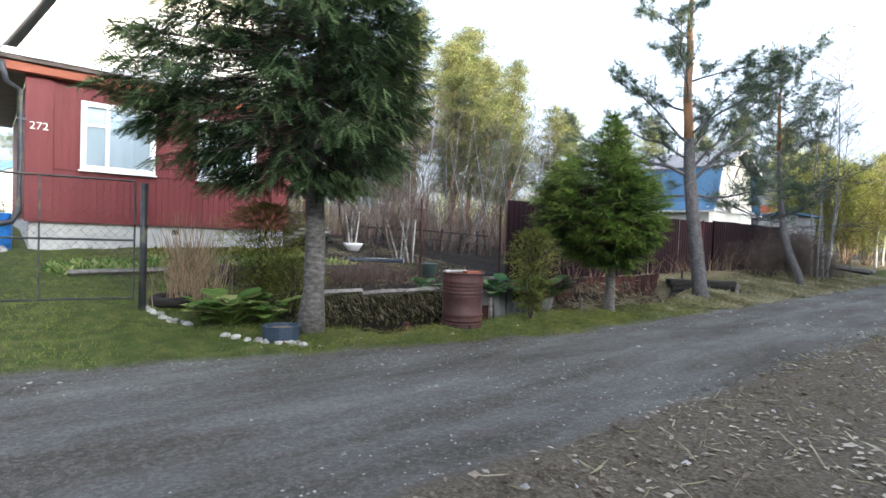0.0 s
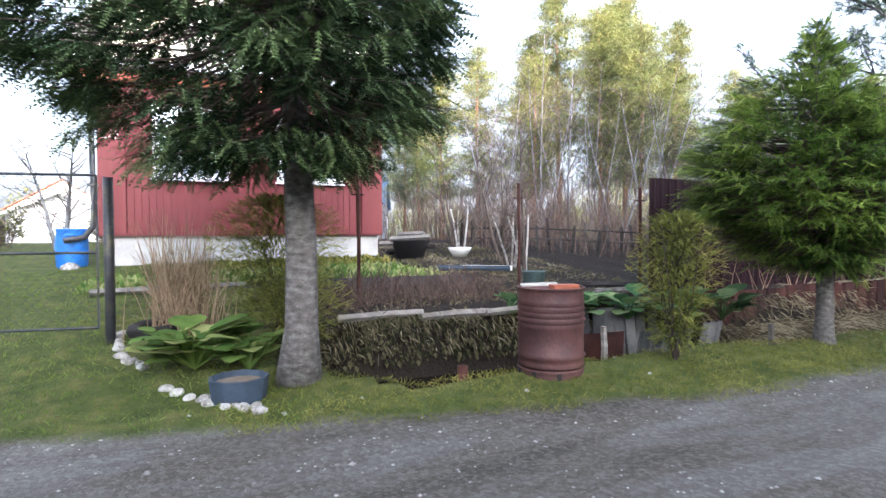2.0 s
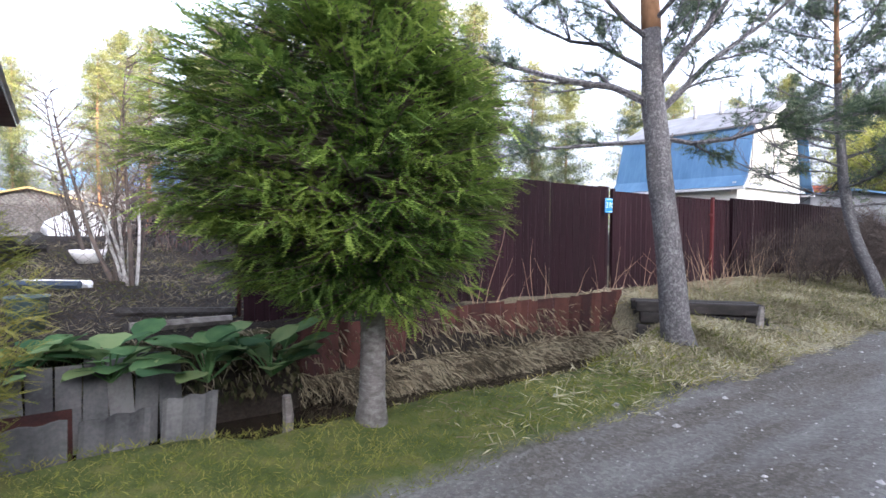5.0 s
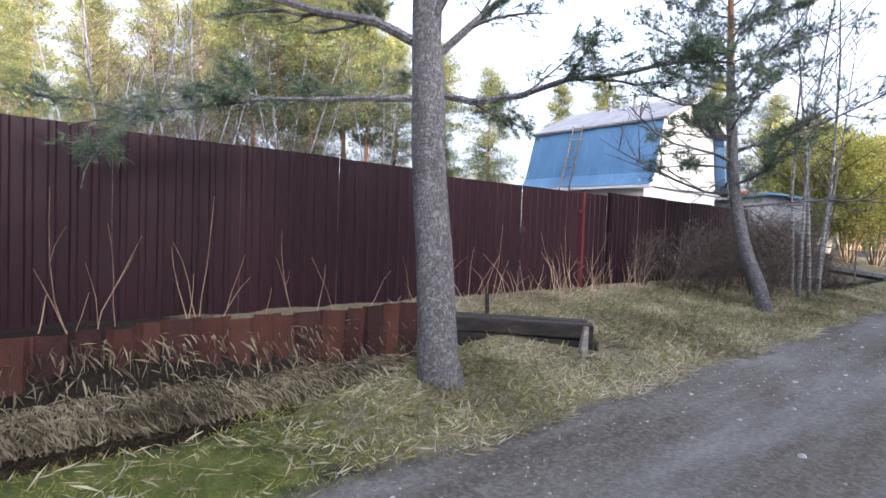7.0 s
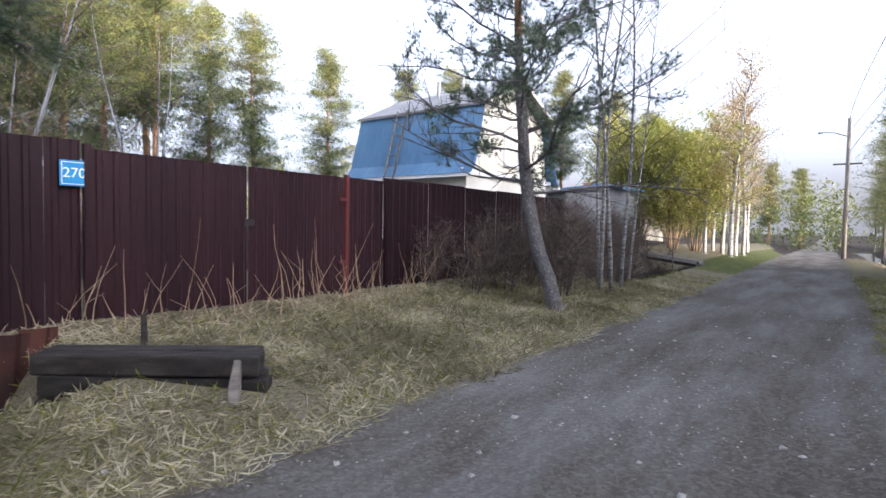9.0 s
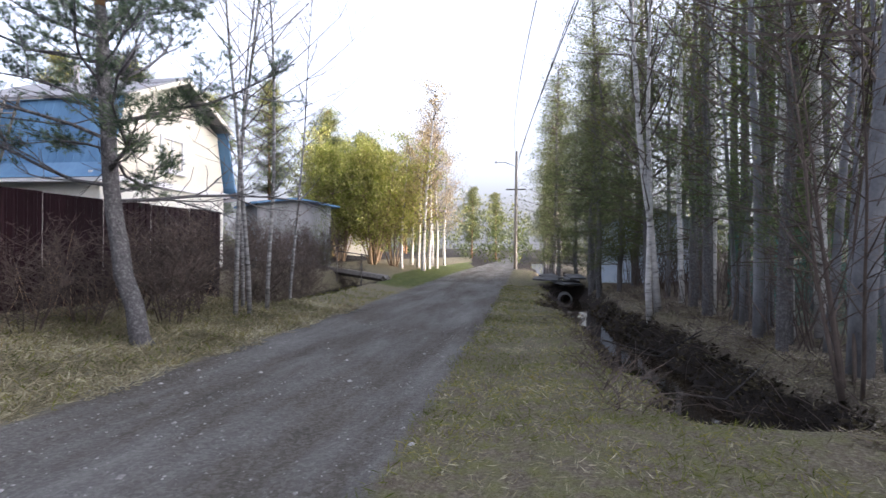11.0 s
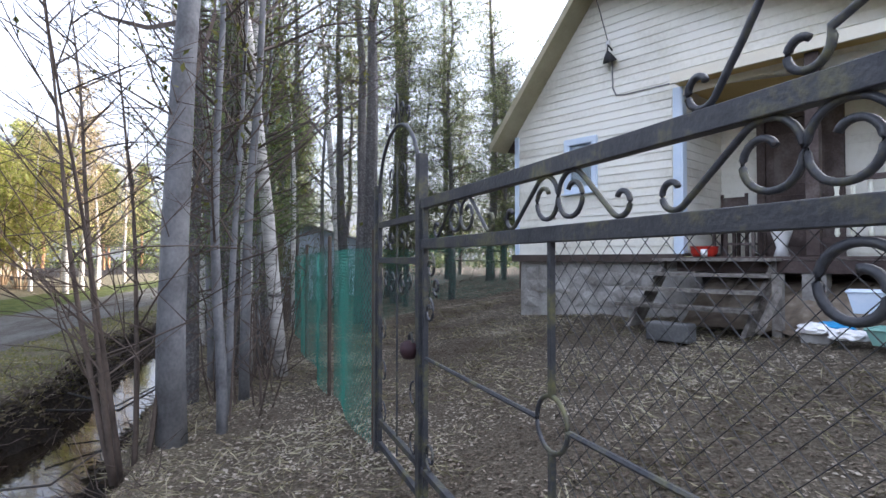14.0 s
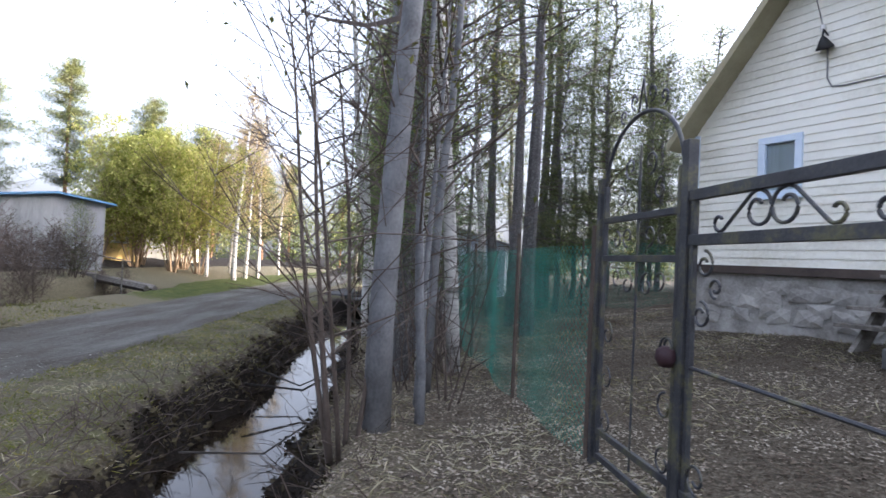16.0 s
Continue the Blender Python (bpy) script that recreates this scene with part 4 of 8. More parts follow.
def text_on(body, m, size, mat, parent, name, depth=0.004):
    c = bpy.data.curves.new(name, "FONT")
    c.body, c.size, c.extrude = body, size, depth
    c.align_x, c.align_y = "CENTER", "CENTER"
    c.materials.append(M[mat])
    tmp = bpy.data.objects.new(name, c)
    me = bpy.data.meshes.new_from_object(tmp)
    bpy.data.objects.remove(tmp)
    if not me.materials:
        me.materials.append(M[mat])
    ob = new(name, me)
    ob.matrix_world = m
    if parent is not None:
        ob.parent = parent
        ob.matrix_parent_inverse = parent.matrix_world.inverted()
    return ob


def red_house():
    m = wall_frame(-5.69, 12.12, 40.0)
    h = thing("house", "dark red board house with steep cream gable on concrete base", "house")
    L, R, D, z0, z1 = -2.93, 2.25, 8.0, 1.37, 4.10
    part("foundation", Geo().box((L + 0.05, 0.05, 0.3), (R - 0.05, D, z0), m), "lightconcrete", h, "pale cracked concrete base", bevel=0.02)
    part("vent_hole", Geo().box((-0.36, 0.035, 1.13), (-0.23, 0.06, 1.24), m), "dark", h, "small dark vent opening")
    holes = [(-2.02, -0.80, 2.44, 3.68), (0.17, 1.37, 2.44, 3.68)]
    part("wall", holed_wall(Geo(), L + 0.03, R - 0.03, 0.03, 0.18, z0, z1, holes, m), "red", h, "dark red painted wall")
    for a in (L + 0.03, R - 0.18):
        part("wall", Geo().box((a, 0.18, z0), (a + 0.15, D, z1), m), "red", h)
    part("wall", Geo().box((L + 0.03, D, z0), (R - 0.03, D + 0.15, z1), m), "red", h)
    part("upper_floor", Geo().box((L + 0.18, 0.18, z1 - 0.1), (R - 0.18, D, z1), m), "oldwood", h)
    u = L + 0.42
    while u < R - 0.42:
        e = min(u + 0.12, R - 0.42)
        spans = [(z0 + 0.02, 2.36), (2.40, z1 - 0.1)]
        for p, q, c, d in holes:
            if e > p and u < q:
                spans = [(z0 + 0.02, 2.36), (d + 0.03, z1 - 0.1)]
        for a, b in spans:
            part("wall_board", Geo().box((u + 0.004, 0.012, a), (e - 0.002, 0.032, b), m), "red", h)
        u = e
    for a, b in ((L - 0.02, L + 0.42), (R - 0.42, R + 0.02)):
        part("corner_board", Geo().box((a, -0.05, z0 - 0.02), (b, 0.03, z1), m), "red", h, bevel=0.008)
    part("corner_board", Geo().box((R - 0.02, 0.0, z0 - 0.02), (R + 0.022, 0.30, z1), m), "red", h)
    part("water_board", Geo().box((L - 0.02, -0.04, z0 - 0.05), (R + 0.02, 0.02, z0 + 0.015), m), "red", h)
    part("belt_board", Geo().box((L + 0.42, -0.015, 2.355), (R - 0.42, 0.03, 2.41), m), "red", h)
    pk, pz = -0.34, 9.6
    for a, b, c, d, mat in ((-0.22, 0.03, z1 - 0.03, z1 + 0.14, "redbrown"), (-0.30, 0.03, z1 + 0.14, z1 + 0.22, "roofbrown"), (-0.34, 0.03, z1 + 0.22, z1 + 0.34, "white")):
        part("eaves_board", Geo().box((L - 0.45, a, c), (R + 0.42, b, d), m), mat, h, bevel=0.006)
    zg = z1 + 0.34
    part("gable_wall", Geo().prism(gable_outline(L - 0.2, R + 0.2, zg, pk, pz - 0.25), 0.0, 0.12, m), "cream", h, "cream siding on the gable")
    rows, z = [], zg
    while z < pz - 0.8:
        def span(q):
            k = (q - zg) / (pz - 0.25 - zg)
            return (L - 0.2) * (1 - k) + pk * k, (R + 0.2) * (1 - k) + pk * k
        rows.append((z, z + 0.115, *span(z), *span(z + 0.115)))
        z += 0.115
    siding(h, m, rows, "cream")
    for sg, e in ((-1, L - 0.5), (1, R + 0.42)):
        v = [(e, zg - 0.22), (pk, pz), (pk, pz + 0.12), (e + sg * 0.06, zg - 0.16)]
        part("roof_slope", Geo().prism(v, -0.42, D + 0.4, m), "roofgrey", h, "steep grey roof slope")
        part("verge_board", Geo().prism([(e, zg - 0.26), (pk, pz - 0.04), (pk, pz + 0.13), (e + sg * 0.07, zg - 0.12)], -0.45, -0.423, m), "roofgrey", h)
        part("soffit", Geo().box((min(e, e + sg * -0.5), -0.2, z1 - 0.02), (max(e, e + sg * -0.5), D, z1 + 0.02), m), "roofbrown", h)
    pipe = [(L - 0.38, -0.25, z1 + 0.1), (L - 0.30, -0.18, z1 - 0.25), (L - 0.10, -0.06, z1 - 0.35), (L - 0.09, -0.06, 2.6), (L - 0.09, -0.06, 1.5), (L - 0.2, -0.2, 1.30), (L - 0.45, -0.4, 1.24)]
    part("drainpipe", Geo().tube([m @ Vector(p) for p in pipe], 0.05, 10), "iron", h, "dark grey rain pipe", True)
    for z in (2.2, 3.2):
        part("pipe_clip", Geo().box((L - 0.15, -0.12, z), (L, 0.0, z + 0.04), m), "iron", h)
    window_unit("window", "white double casement window", m, 0.11, 1.43, 2.38, 3.74, bars=(0.57,), parent=h, cross=((0.21, 0.57, 3.28),))
    window_unit("window", "white double casement window", m, -2.08, -0.74, 2.38, 3.74, bars=(-1.62,), parent=h, cross=((-1.98, -1.62, 3.28),))
    window_unit("window", "white attic window", m, -0.91, 0.24, 4.62, 5.85, bars=(), parent=h)
    part("gable_lamp", Geo().box((1.52, -0.12, 5.00), (1.66, 0.0, 5.16), m), "white", h, "small white junction box", bevel=0.02)
    part("cable_duct", Geo().box((1.42, -0.03, 5.2), (1.46, 0.0, 5.75), m), "yellowwall", h)
    part("number_plate", Geo().box((-2.92, -0.062, 3.04), (-2.56, -0.053, 3.19), m), "red", h)
    text_on("272", m @ pose(-2.74, -0.068, 3.12, 90, 0, 0), 0.20, "numwhite", h, "house_number")


def barn():
    s0, n0 = 27.8, 10.75
    x, y = xy(s0, n0)
    m = wall_frame(x, y, math.degrees(math.atan2(UY, UX)))
    h = thing("barn", "white walled barn with a blue gambrel roof behind the fence", "house")
    W, D = 2.65, 4.3
    ez, kz, pz, ku = 3.05, 4.95, 6.0, 2.2
    part("wall", Geo().box((-W + 0.12, 0, 0), (W - 0.12, D, ez), m), "siding", h, "whitewashed wall")
    part("gable_wall", Geo().prism([(-W + 0.1, ez), (W - 0.1, ez), (ku - 0.06, kz - 0.05), (0, pz - 0.08), (-ku + 0.06, kz - 0.05)], 0.0, 0.12, m), "cream", h, "pale gable lit by low sun")
    for sg in (-1, 1):
        part("lower_roof", Geo().prism([(sg * (W + 0.28), ez - 0.12), (sg * W, ez + 0.25), (sg * ku, kz), (sg * (ku - 0.06), kz), (sg * (W - 0.08), ez + 0.2), (sg * (W + 0.2), ez - 0.16)], -0.35, D + 0.3, m), "blue", h, "blue profiled sheet")
        for i in range(22):
            d = -0.3 + i * (D + 0.5) / 21
            part("sheet_rib", Geo().prism([(sg * (W + 0.008), ez + 0.25), (sg * (ku + 0.008), kz), (sg * ku, kz), (sg * W, ez + 0.25)], d, d + 0.02, m), "blue", h)
        part("upper_roof", Geo().prism([(sg * ku * 1.04, kz - 0.02), (0, pz), (0, pz + 0.07), (sg * ku * 1.04, kz + 0.05)], -0.5, D + 0.4, m), "roofgrey", h, "grey corrugated sheet")
        part("verge_board", Geo().prism([(sg * (ku + 0.02), kz - 0.1), (0, pz - 0.1), (0, pz + 0.02), (sg * (ku + 0.04), kz + 0.03)], -0.53, -0.503, m), "cream", h)
        part("eaves_board", Geo().box((sg * (W + 0.2) - 0.06, -0.38, ez - 0.22), (sg * (W + 0.2) + 0.06, D + 0.3, ez - 0.12), m), "white", h)
    part("eaves_board", Geo().box((-W - 0.2, -0.10, ez - 0.12), (W + 0.2, 0.0, ez + 0.03), m), "white", h)
    window_unit("window", "small barn window", m, -0.5, 0.5, 3.4, 4.4, bars=(0.0,), parent=h)
    window_unit("window", "small barn window", m, 0.5, 1.5, 1.2, 2.2, bars=(1.0,), parent=h)
    window_unit("window", "small barn window", m, -1.6, -0.6, 1.2, 2.2, bars=(-1.1,), parent=h)
    for d in (1.6, 2.6):
        part("chimney_pipe", Geo().tube([m @ Vector((-0.5, d, pz - 0.3)), m @ Vector((-0.5, d, pz + 0.35))], 0.07, 8), "roofgrey", h)
    ladder = thing("ladder", "grey wooden ladder leaning on the blue roof", "ladder")
    for u in (2.45, 2.85):
        part("rail", Geo().tube([m @ Vector((-W - 0.45, u, 2.3)), m @ Vector((-ku - 0.1, u, kz + 0.1))], 0.03, 4), "oldwood", ladder)
    for i in range(9):
        k = i / 8.5
        a = Vector((-W - 0.45, 2.45, 2.3)).lerp(Vector((-ku - 0.1, 2.45, kz + 0.1)), k)
        part("rung", Geo().tube([m @ a, m @ (a + Vector((0, 0.4, 0)))], 0.018, 4), "oldwood", ladder)


def small_building(name, label, x, y, angle, w, d, h, roof, wall, rmat, windows=True):
    m = pose(x, y, hz(x, y) - 0.2, 0, 0, angle)
    b = thing(name, label, "house")
    part("wall", Geo().box((-w / 2, 0, 0), (w / 2, d, h), m), wall, b)
    part("gable_wall", Geo().prism([(-w / 2, h), (w / 2, h), (0, h + roof)], 0.01, d - 0.01, m), wall, b)
    for sg in (-1, 1):
        part("roof_slope", Geo().prism([(sg * (w / 2 + 0.3), h - 0.15), (0, h + roof), (0, h + roof + 0.08), (sg * (w / 2 + 0.3), h - 0.07)], -0.3, d + 0.3, m), rmat, b)
    if not windows:
        return b
    window_unit("window", "small dark window", m, -0.4, 0.4, h * 0.4, h * 0.75, parent=b)
    window_unit("window", "small dark window", m, w / 2 - 1.1, w / 2 - 0.4, h * 0.4, h * 0.75, parent=b)
    return b


def white_house():
    m = wall_frame(22.35, 7.71, -111.15)
    h = thing("house", "white sided gabled house with dark porch on rough grey base", "house")
    L, P, R, D, z0 = -3.02, 0.0, 4.6, 8.0, 1.74
    pk, pz, le, re = -1.3, 6.02, -3.02, 5.2
    lz, rz = 3.95, 3.5

    def roof_z(u):
        return lz + (pz - lz) * (u - le) / (pk - le) if u < pk else pz + (rz - pz) * (u - pk) / (re - pk)

    part("foundation", Geo().box((L + 0.06, 0.02, 0.3), (P + 0.02, D, 1.64), m), "concrete", h, "rough grey rendered stone base", bevel=0.03)
    part("foundation", Geo().box((P + 0.02, 1.35, 0.3), (R, D, 1.64), m), "concrete", h)
    r = rng(5)
    for i in range(26):
        u, z = r.uniform(L + 0.3, P - 0.3), r.uniform(0.9, 1.45)
        part("stone", Geo().add([m @ Vector((u + a * r.uniform(0.10, 0.24), -0.005 - 0.03 * (abs(a) + abs(b) < 1), z + b * r.uniform(0.07, 0.15))) for a, b in ((-1, -1), (1, -0.8), (1, 0.9), (-0.8, 1), (0, 0))],
             [(0, 1, 4), (1, 2, 4), (2, 3, 4), (3, 0, 4)]), "concrete", h)
    part("water_board", Geo().box((L - 0.06, -0.07, 1.62), (P + 0.02, 0.02, 1.74), m), "roofbrown", h, "dark sill board")
    hole = (-1.90, -1.40, 2.82, 3.60)
    part("gable_wall", holed_wall(Geo(), L, P, 0.0, 0.12, z0, 4.0, [hole], m).prism([(L, 4.0), (P, 4.0), (P, 4.12), (R, 4.12), (R, roof_z(R) - 0.1), (pk, pz - 0.12), (L + 0.04, 4.001)], 0.0, 0.12, m), "siding", h, "white lapped siding")
    part("side_wall", Geo().box((L + 0.001, 0.12, z0), (L + 0.12, D, lz - 0.1), m), "siding", h)
    part("porch_side_wall", Geo().box((P - 0.12, 0.12, z0), (P - 0.001, 1.42, 4.12), m), "siding", h, "yellowish siding inside the porch")
    part("porch_back_wall", Geo().box((P, 1.42, 1.64), (R, 1.54, 4.12), m), "siding", h)
    part("back_wall", Geo().box((L, D, 0.5), (R, D + 0.1, lz), m), "siding", h)
    part("far_side_wall", Geo().box((R - 0.1, 1.54, 0.5), (R, D, 3.6), m), "siding", h)
    rows, z = [], z0
    while z < pz - 0.25:
        zt = z + 0.125
        def span(q):
            a = L if q < lz else le + (q - lz) / (pz - lz) * (pk - le)
            b = P - 0.10 if q < 4.06 else min(R, pk + (pz - q) / (pz - rz) * (re - pk))
            return a + 0.02, b - 0.03
        rows.append((z, zt, *span(z), *span(zt - 0.001)))
        z = zt
    siding(h, m, rows, "siding", holes=[hole])
    mp = m @ pose(P, 0.12, 0, 0, 0, 90)
    siding(h, mp, [(z0 + i * 0.125, z0 + (i + 1) * 0.125, 0.0, 1.3, 0.0, 1.3) for i in range(19)], "siding")
    mb = m @ pose(P, 1.42, 0, 0, 0, 0)
    siding(h, mb, [(z0 + i * 0.125, z0 + (i + 1) * 0.125, 0.02, 0.55, 0.02, 0.55) for i in range(19)], "siding")
    siding(h, mb, [(z0 + i * 0.125, z0 + (i + 1) * 0.125, 1.62, R, 1.62, R) for i in range(19)], "siding")
    part("corner_trim", Geo().box((P - 0.11, -0.035, z0), (P + 0.012, 0.02, 4.12), m), "bluewhite", h, "pale blue corner trim", bevel=0.005)
    part("corner_trim", Geo().box((P + 0.0, -0.03, z0), (P + 0.03, 0.10, 4.12), m), "bluewhite", h)
    part("corner_trim", Geo().box((L - 0.02, -0.03, z0), (L + 0.07, 0.02, lz - 0.06), m), "bluewhite", h)
    part("porch_ceiling", Geo().box((P - 0.0, -0.3, 4.12), (R, 1.5, 4.2), m), "yellowwall", h, "cream porch ceiling boards")
    part("porch_fascia", Geo().box((P - 0.02, -0.32, 4.10), (R, -0.28, 4.24), m), "cream", h)
    # roof
    for a, za, b, zb in ((le - 0.24, lz - 0.29, pk, pz), (pk, pz, re + 0.3, rz - 0.12)):
        part("roof_slope", Geo().prism([(a, za), (b, zb), (b, zb + 0.10), (a, za + 0.10)], -0.45, D + 0.5, m), "roofbrown", h, "dark roofing")
        part("verge_soffit", Geo().prism([(a, za - 0.03), (b, zb - 0.03), (b, zb - 0.002), (a, za - 0.002)], -0.43, 0.0, m), "verge", h, "olive cream boarded soffit")
        part("verge_board", Geo().prism([(a, za - 0.08), (b, zb - 0.08), (b, zb + 0.07), (a, za + 0.07)], -0.475, -0.453, m), "verge", h)
    window_unit("window", "small window with pale blue trim", m, -1.96, -1.34, 2.76, 3.66, mat="bluewhite", parent=h)
    # yard lamp with its cable
    lamp = thing("wall_lamp", "small black wall lamp hung on the gable", "lamp")
    part("bracket", Geo().tube([m @ Vector((-1.07, -0.01, 4.95)), m @ Vector((-1.07, -0.14, 5.0)), m @ Vector((-1.07, -0.16, 4.88))], 0.012, 6), "black", lamp)
    part("shade", Geo().lathe([(0.015, 0.0), (0.05, -0.05), (0.11, -0.16), (0.105, -0.17), (0.04, -0.06)], 16, m @ pose(-1.07, -0.16, 4.90, 25, 0, 0)), "black", lamp, "", True)
    part("insulator", Geo().lathe([(0.0, 0.06), (0.03, 0.05), (0.035, 0.0), (0.02, -0.04), (0.0, -0.05)], 10, m @ pose(-1.12, -0.05, 5.05)), "brightwhite", lamp)
    part("cable", Geo().tube([m @ Vector(p) for p in ((-1.07, -0.02, 4.85), (-1.06, -0.02, 4.35), (-1.0, -0.02, 4.22), (-0.85, -0.02, 4.20), (-0.05, -0.02, 4.20))], 0.011, 5), "roofgrey", lamp)
    part("cable", Geo().tube([m @ Vector(p) for p in ((-1.12, -0.05, 5.08), (-1.14, -0.3, 5.6), (-1.16, -0.62, 6.0))], 0.006, 4), "black", lamp)
    # porch
    porch = thing("porch", "dark stained wooden porch with turned balusters", "porch")
    n = 9
    for i in range(n):
        a = 0.0 + i * 1.62 / n
        part("deck_board", Geo().box((P + 0.03, a - 0.25, 1.66), (R, a + 1.62 / n - 0.262, 1.70), m), "porchwood", porch)
    part("beam", Geo().box((P + 0.03, -0.24, 1.50), (R, -0.14, 1.655), m), "porchwood", porch)
    for u in (1.62, 3.9):
        part("post", Geo().box((u - 0.07, -0.24, 1.70), (u + 0.07, -0.10, 4.10), m), "porchwood", porch, bevel=0.01)
    for u in (0.15, 1.62, 3.9):
        part("pier", Geo().box((u - 0.12, -0.22, 0.5), (u + 0.12, 0.05, 1.50), m), "concrete", porch)
    for z in (2.55, 1.86):
        part("rail", Geo().box((1.70, -0.20, z), (3.83, -0.13, z + 0.06), m), "porchwood", porch)
    bal = Geo().lathe([(0.016, 1.92), (0.03, 1.96), (0.022, 2.0), (0.038, 2.12), (0.03, 2.22), (0.016, 2.28), (0.034, 2.36), (0.02, 2.42), (0.03, 2.50), (0.018, 2.55)], 10)
    me = bal.mesh("baluster", True)
    for i in range(13):
        b = part("baluster", me, "numwhite", porch)
        b.matrix_world = m @ pose(1.84 + i * 0.155, -0.165, 0)
    door = thing("door_1", "dark brown panelled front door", "door", kind="structure")
    part("door_leaf", Geo().box((0.66, 1.37, 1.70), (1.52, 1.418, 3.72), m), "porchwood", door, bevel=0.01)
    for a, b, c, d in ((0.55, 0.66, 1.70, 3.83), (1.52, 1.63, 1.70, 3.83), (0.66, 1.52, 3.72, 3.83)):
        part("door_frame", Geo().box((a, 1.33, c), (b, 1.418, d), m), "porchwood", door)
    for z in (1.85, 2.75):
        part("door_panel", Geo().box((0.78, 1.355, z), (1.40, 1.372, z + 0.75), m), "porchwood", door, bevel=0.008)
    part("handle", Geo().tube([m @ Vector((0.75, 1.36, 2.65)), m @ Vector((0.75, 1.31, 2.65)), m @ Vector((0.86, 1.31, 2.65))], 0.012, 6), "iron", door)
    # steps
    st = thing("porch_steps", "weathered grey plank steps up to the porch", "stairs")
    g0 = 0.92
    for i in range(4):
        z, y0 = g0 + 0.19 * (i + 1), -1.30 + i * 0.28
        for k in range(2):
            part("tread", Geo().box((-0.22 - 0.1 * (i < 2), y0 + k * 0.15, z - 0.04), (1.30, y0 + k * 0.15 + 0.142, z), m), "oldwood", st)
    for u in (-0.15, 1.2):
        part("stringer", Geo().prism([(-1.35, g0 - 0.1), (-1.0, g0 - 0.1), (-0.26, 1.45), (-0.26, 1.66)], u, u + 0.05, m @ Matrix(((0, 1, 0, 0), (1, 0, 0, 0), (0, 0, 1, 0), (0, 0, 0, 1)))), "oldwood", st)
    part("post", Geo().box((1.40, -0.98, 0.8), (1.50, -0.88, 1.50), m), "oldwood", st)
    part("brace", Geo().tube([m @ Vector((1.45, -1.55, 0.92)), m @ Vector((1.45, -0.93, 1.30))], 0.045, 4), "oldwood", st)
    part("block", Geo().box((0.25, -1.60, 0.72), (0.75, -1.36, 0.93), m), "slate", st, "dark concrete block at the foot", bevel=0.02)
    return m


def lathe_thing(name, label, cat, profile, mat, m, sides=22, pname="body"):
    t = thing(name, label, cat)
    part(pname, Geo().lathe(profile, sides, m), mat, t, "", True)
    return t


# ---- setting of the first stretch ----
red_house()
barn()
WH = white_house()


